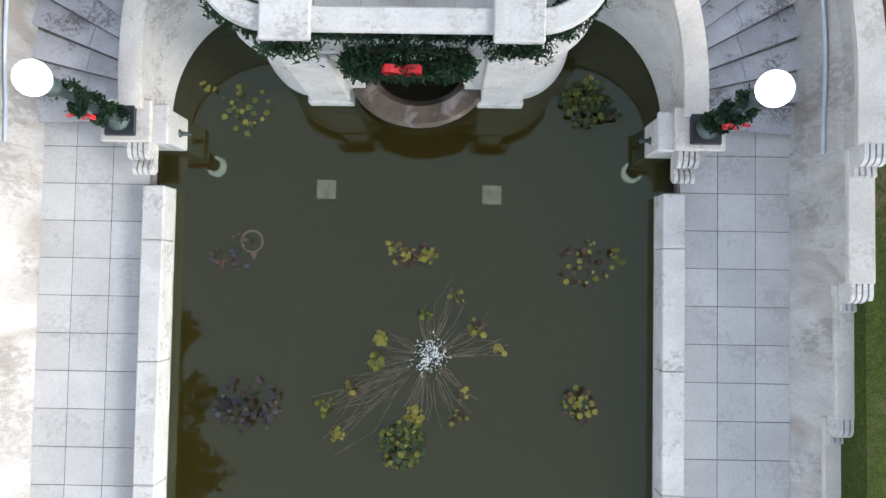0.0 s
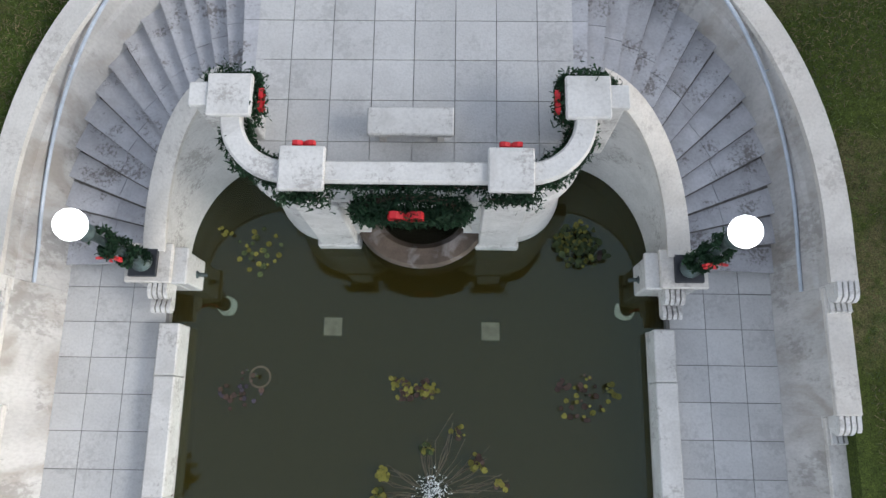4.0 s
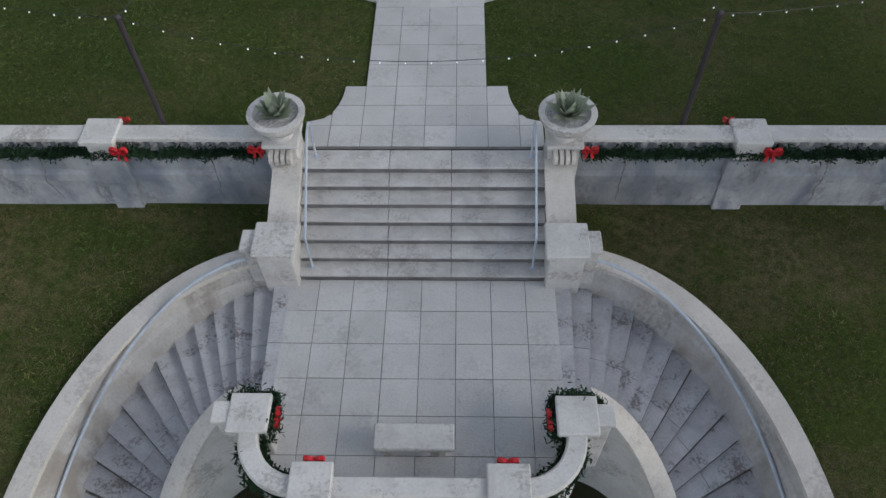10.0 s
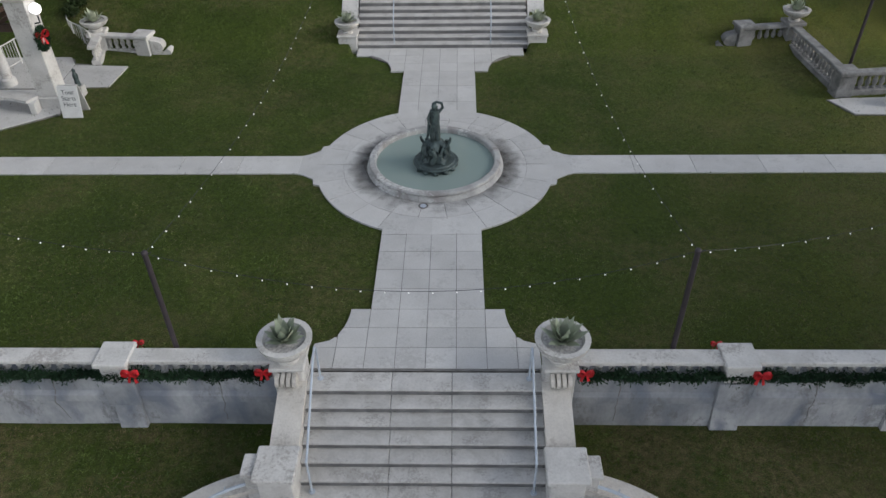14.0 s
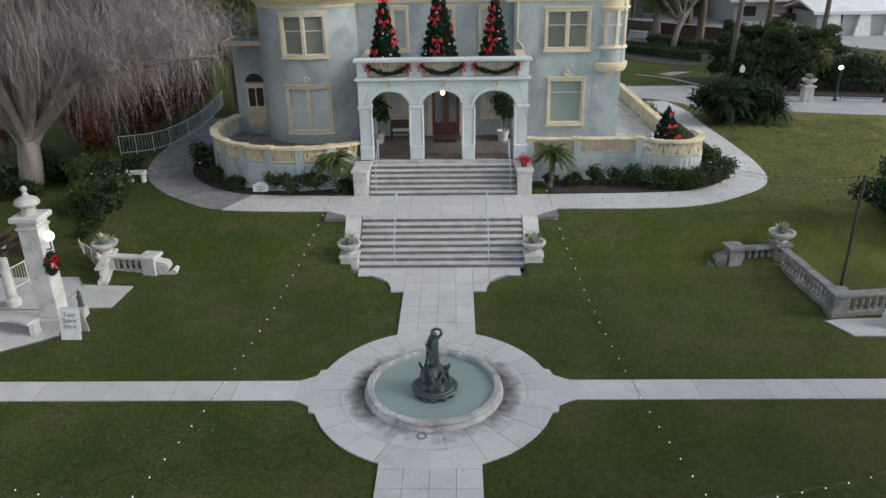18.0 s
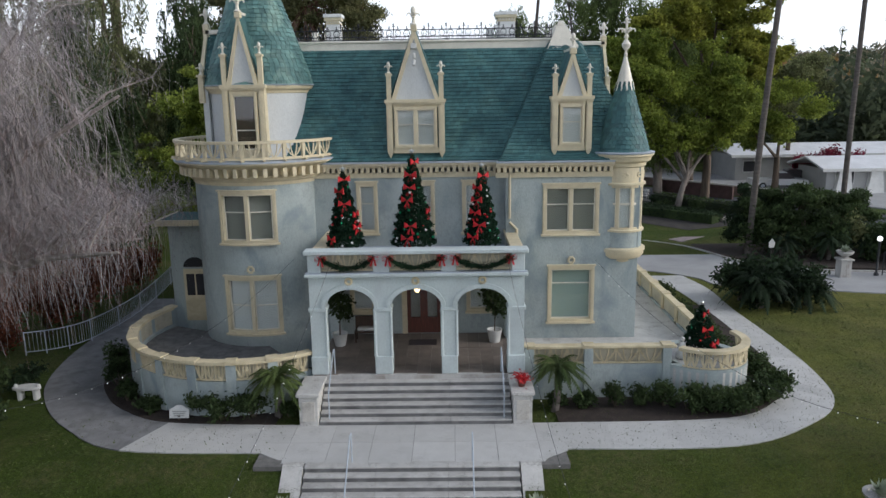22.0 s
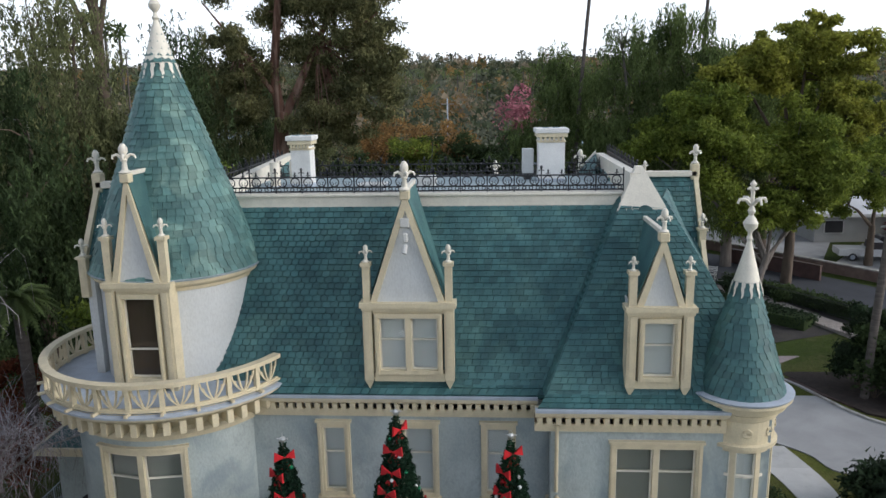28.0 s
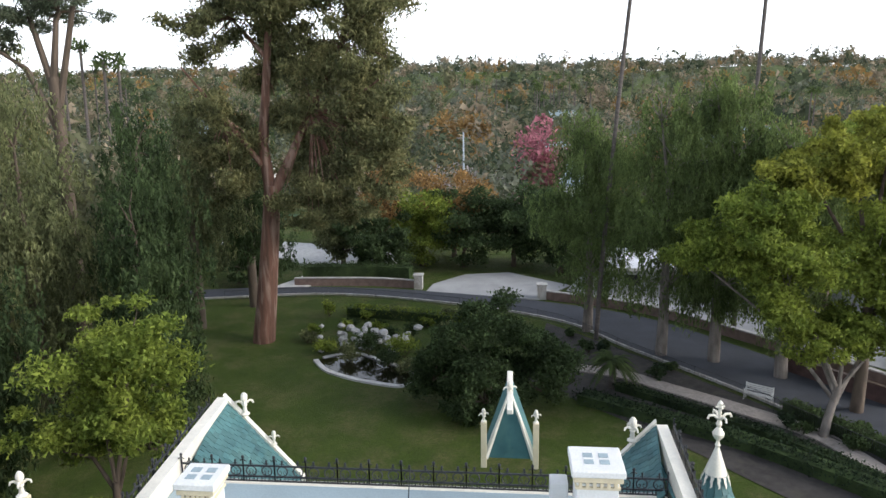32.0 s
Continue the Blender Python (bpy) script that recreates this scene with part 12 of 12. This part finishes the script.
woods("far_woods", "dark woods behind the white houses", WOODA, [(30 + 3.1 * (i % 15) + rnd.uniform(-1, 1), 103 + 7 * (i // 15) + rnd.uniform(-2, 2), rnd.uniform(9, 15)) for i in range(75)], 0.045, 220, 12)
woods("far_woods", "olive woods beside the street", WOODB, [(-72 + 3.4 * (i % 10) + rnd.uniform(-1, 1), 70 + 9 * (i // 10) + rnd.uniform(-2, 2), rnd.uniform(9, 17)) for i in range(70)], 0.045, 220, 13)
woods("far_woods", "mixed golden trees in the middle distance", WOODF, [(-30 + 9 * i + rnd.uniform(-2, 2), 180 + rnd.uniform(-20, 30), rnd.uniform(10, 15)) for i in range(14)], 0.045, 260, 14)
woods("pink_tree", "pink blossoming tree in the distance", PINK, [(7.4, 170, 17.0), (10.6, 173, 14)], 0.03, 1100, 9)
woods("pale_bare_tree", "pale leafless tree in the distance", TWIG, [(-9, 160, 12), (-4, 166, 10)], 0.02, 700, 10)
rnd = random.Random(9)
for x, y, w in ((27, 395, 16), (15.5, 238, 12), (13.6, 142, 6.5), (-60, 190, 13), (90, 300, 15), (-130, 330, 15), (60, 260, 12)):
    z = ground_z(x, y)
    fh = thing("distant_house", "white gabled house among distant trees", "house", (x, y, z), "distant houses")
    part("wall", Mb().box(x - w / 2, y, z - 1, x + w / 2, y + 9, z + 6.5), WHITEP, fh)
    part("roof", Mb().slab([(x - w / 2 - 0.5, y - 0.5, z + 6.4), (x + w / 2 + 0.5, y - 0.5, z + 6.4), (x + w / 2 - 1, y + 4.5, z + 9.4), (x - w / 2 + 1, y + 4.5, z + 9.4)], (0, 0, 0.3)), DECKR, fh)
    for k in range(4):
        u = x - w / 2 + w * (k + 0.5) / 4
        part("window", Mb().box(u - 0.6, y - 0.06, z + 3.4, u + 0.6, y, z + 5.0), DARKIN, fh)
# palms on the skyline
fp, fl_ = Mb(), []
for k in range(34):
    x, y = rnd.uniform(-40, 120), rnd.uniform(300, 620)
    if k < 14:
        x, y = rnd.uniform(14, 46), rnd.uniform(400, 460)
    z, h = ground_z(x, y), rnd.uniform(17, 24)
    if k > 29:
        x, y, h = (-71.5, -67.6, -65.0, -75.0)[k - 30], 150, (29, 27, 26.5, 24)[k - 30]
        z, h = ground_z(x, y), h - ground_z(x, y)
    fp.tube([(x, y, z), (x + 0.4, y, z + h)], 0.35, 5, 0.25)
    for q in range(60):
        v = Vector((rnd.gauss(0, 1), rnd.gauss(0, 1), rnd.gauss(0.3, 0.8))).normalized() * rnd.uniform(0.6, 2.1)
        fl_.append((x + 0.4 + v.x, y + v.y, z + h + v.z))
solid("far_palm_trunk", fp, PALMB, "slender trunks of distant palms on the skyline", "palms", "stuff")
tagged(leaves("far_palm_crown", np.array(fl_), 0.8, PALMG, None, "round heads of distant palms on the skyline", seed=61, slim=0.3), "round heads of distant palms on the skyline", "palms", kind="stuff")
up_ = thing("utility_pole", "grey wooden utility pole with crossarm", "pole", (-5.9, 153, ground_z(-5.9, 153)))
zz = ground_z(-5.9, 153)
part("pole", Mb().tube([(-5.9, 153, zz), (-5.9, 153, zz + 14.5)], 0.2, 8, 0.13), LEAD, up_)
part("crossarm", Mb().box(-7.1, 152.9, zz + 13.4, -4.7, 153.1, zz + 13.6), BARKG, up_)

# ---- unseen trees added beyond both sides of the lawn, to shade it ----
for i, (x, y, h) in enumerate(((23, 6, 13), (25, 12, 14), (22, -1, 12), (-28, 6, 15), (-30, 14, 17), (-29, 22, 16), (-20.5, 12.5, 14), (-20.3, 20.0, 15))):
    tree("shade_tree", "unseen dark evergreen added to shade the lawn", x, y, -1.6, [(x, y, h * 0.5, 4, 4.2, h * 0.3), (x, y, h * 0.8, 2.8, 3, h * 0.18)], 0.4, LEAFD, 9000, 0.24, 200 + i, m=20)

# out of view; stands for the dark crown mirrored in the pond
tree("oak_tree", "tall dark evergreen oak leaning over the pond court", -13.5, -6.5, -3.6, [(-11.6, -4.6, 12.0, 2.6, 2.4, 2.0), (-11.2, -2.4, 11.6, 1.8, 1.8, 1.7), (-12.4, -8.0, 13.5, 3.0, 2.6, 2.4), (-14.5, -6.0, 16.0, 2.6, 2.6, 2.0)], 0.45, LEAFD, 9000, 0.22, 210, m=20)

# ---- grass blades beside the walks ----
def blades(n, boxes, seed, size=0.055, material=None, patch=0.0):
    rg_ = np.random.default_rng(seed)
    A = np.array(boxes, float)
    ar = (A[:, 2] - A[:, 0]) * (A[:, 3] - A[:, 1])
    k = rg_.choice(len(A), n, p=ar / ar.sum())
    x = A[k, 0] + (A[k, 2] - A[k, 0]) * rg_.random(n)
    y = A[k, 1] + (A[k, 3] - A[k, 1]) * rg_.random(n)
    ok = (np.hypot(x - FX, y - FY) > 3.22)
    ok &= ~((np.abs(y - FY) < 1.05) & (np.abs(x - FX) < 3.75)) & ~((np.abs(y - FY) < 0.47) & (np.abs(x) < 40))
    hw = np.where(y < 9.9, 2.27, np.where(y < 10.82, 1.62 + 0.6 * (1 - np.sqrt(np.maximum(0, 1 - ((10.82 - y) / 1.03) ** 2))), 1.22))
    ok &= np.abs(x - WX) > hw
    ok &= ~((y > 22.5) & (np.abs(x) < 3.05))
    x, y = x[ok], y[ok]
    if patch:
        keep = np.array([noise.noise((a * 0.45, b * 0.45, 7.0)) + 0.5 * noise.noise((a * 1.7, b * 1.7, 2.0)) > patch for a, b in zip(x, y)])
        x, y = x[keep], y[keep]
    court = np.array([ground_z(a, b) > -6 for a, b in zip(x, y)])
    x, y = x[court], y[court]
    z = np.array([ground_z(a, b) for a, b in zip(x, y)]) + 0.012
    ob = leaves("grass", np.column_stack([x, y, z]), size, material or BLADE, None, "short mown winter grass blades", seed=seed, slim=0.12, droop=-0.35)
    tagged(ob, "short mown winter grass blades", "grass", kind="stuff")


blades(160000, [(-15, 9.35, 15, 26.8)], 5)
blades(60000, [(-13, 3.0, -3, 8.7), (3, 3.0, 13, 8.7), (-13, -4, -6.7, 3.0), (6.7, -4, 13, 3.0)], 6)
blades(90000, [(-15, 9.35, 15, 26.8)], 7, 0.036, STRAW, 0.2)
blades(100000, [(-13, 3.0, -3, 8.7), (3, 3.0, 13, 8.7), (-13, -4, -6.7, 3.0), (6.7, -4, 13, 3.0)], 8, 0.05, STRAW, -0.1)
blades(40000, [(4, 27, 24, 42), (-12, 27, -4, 29.5)], 9, 0.07)
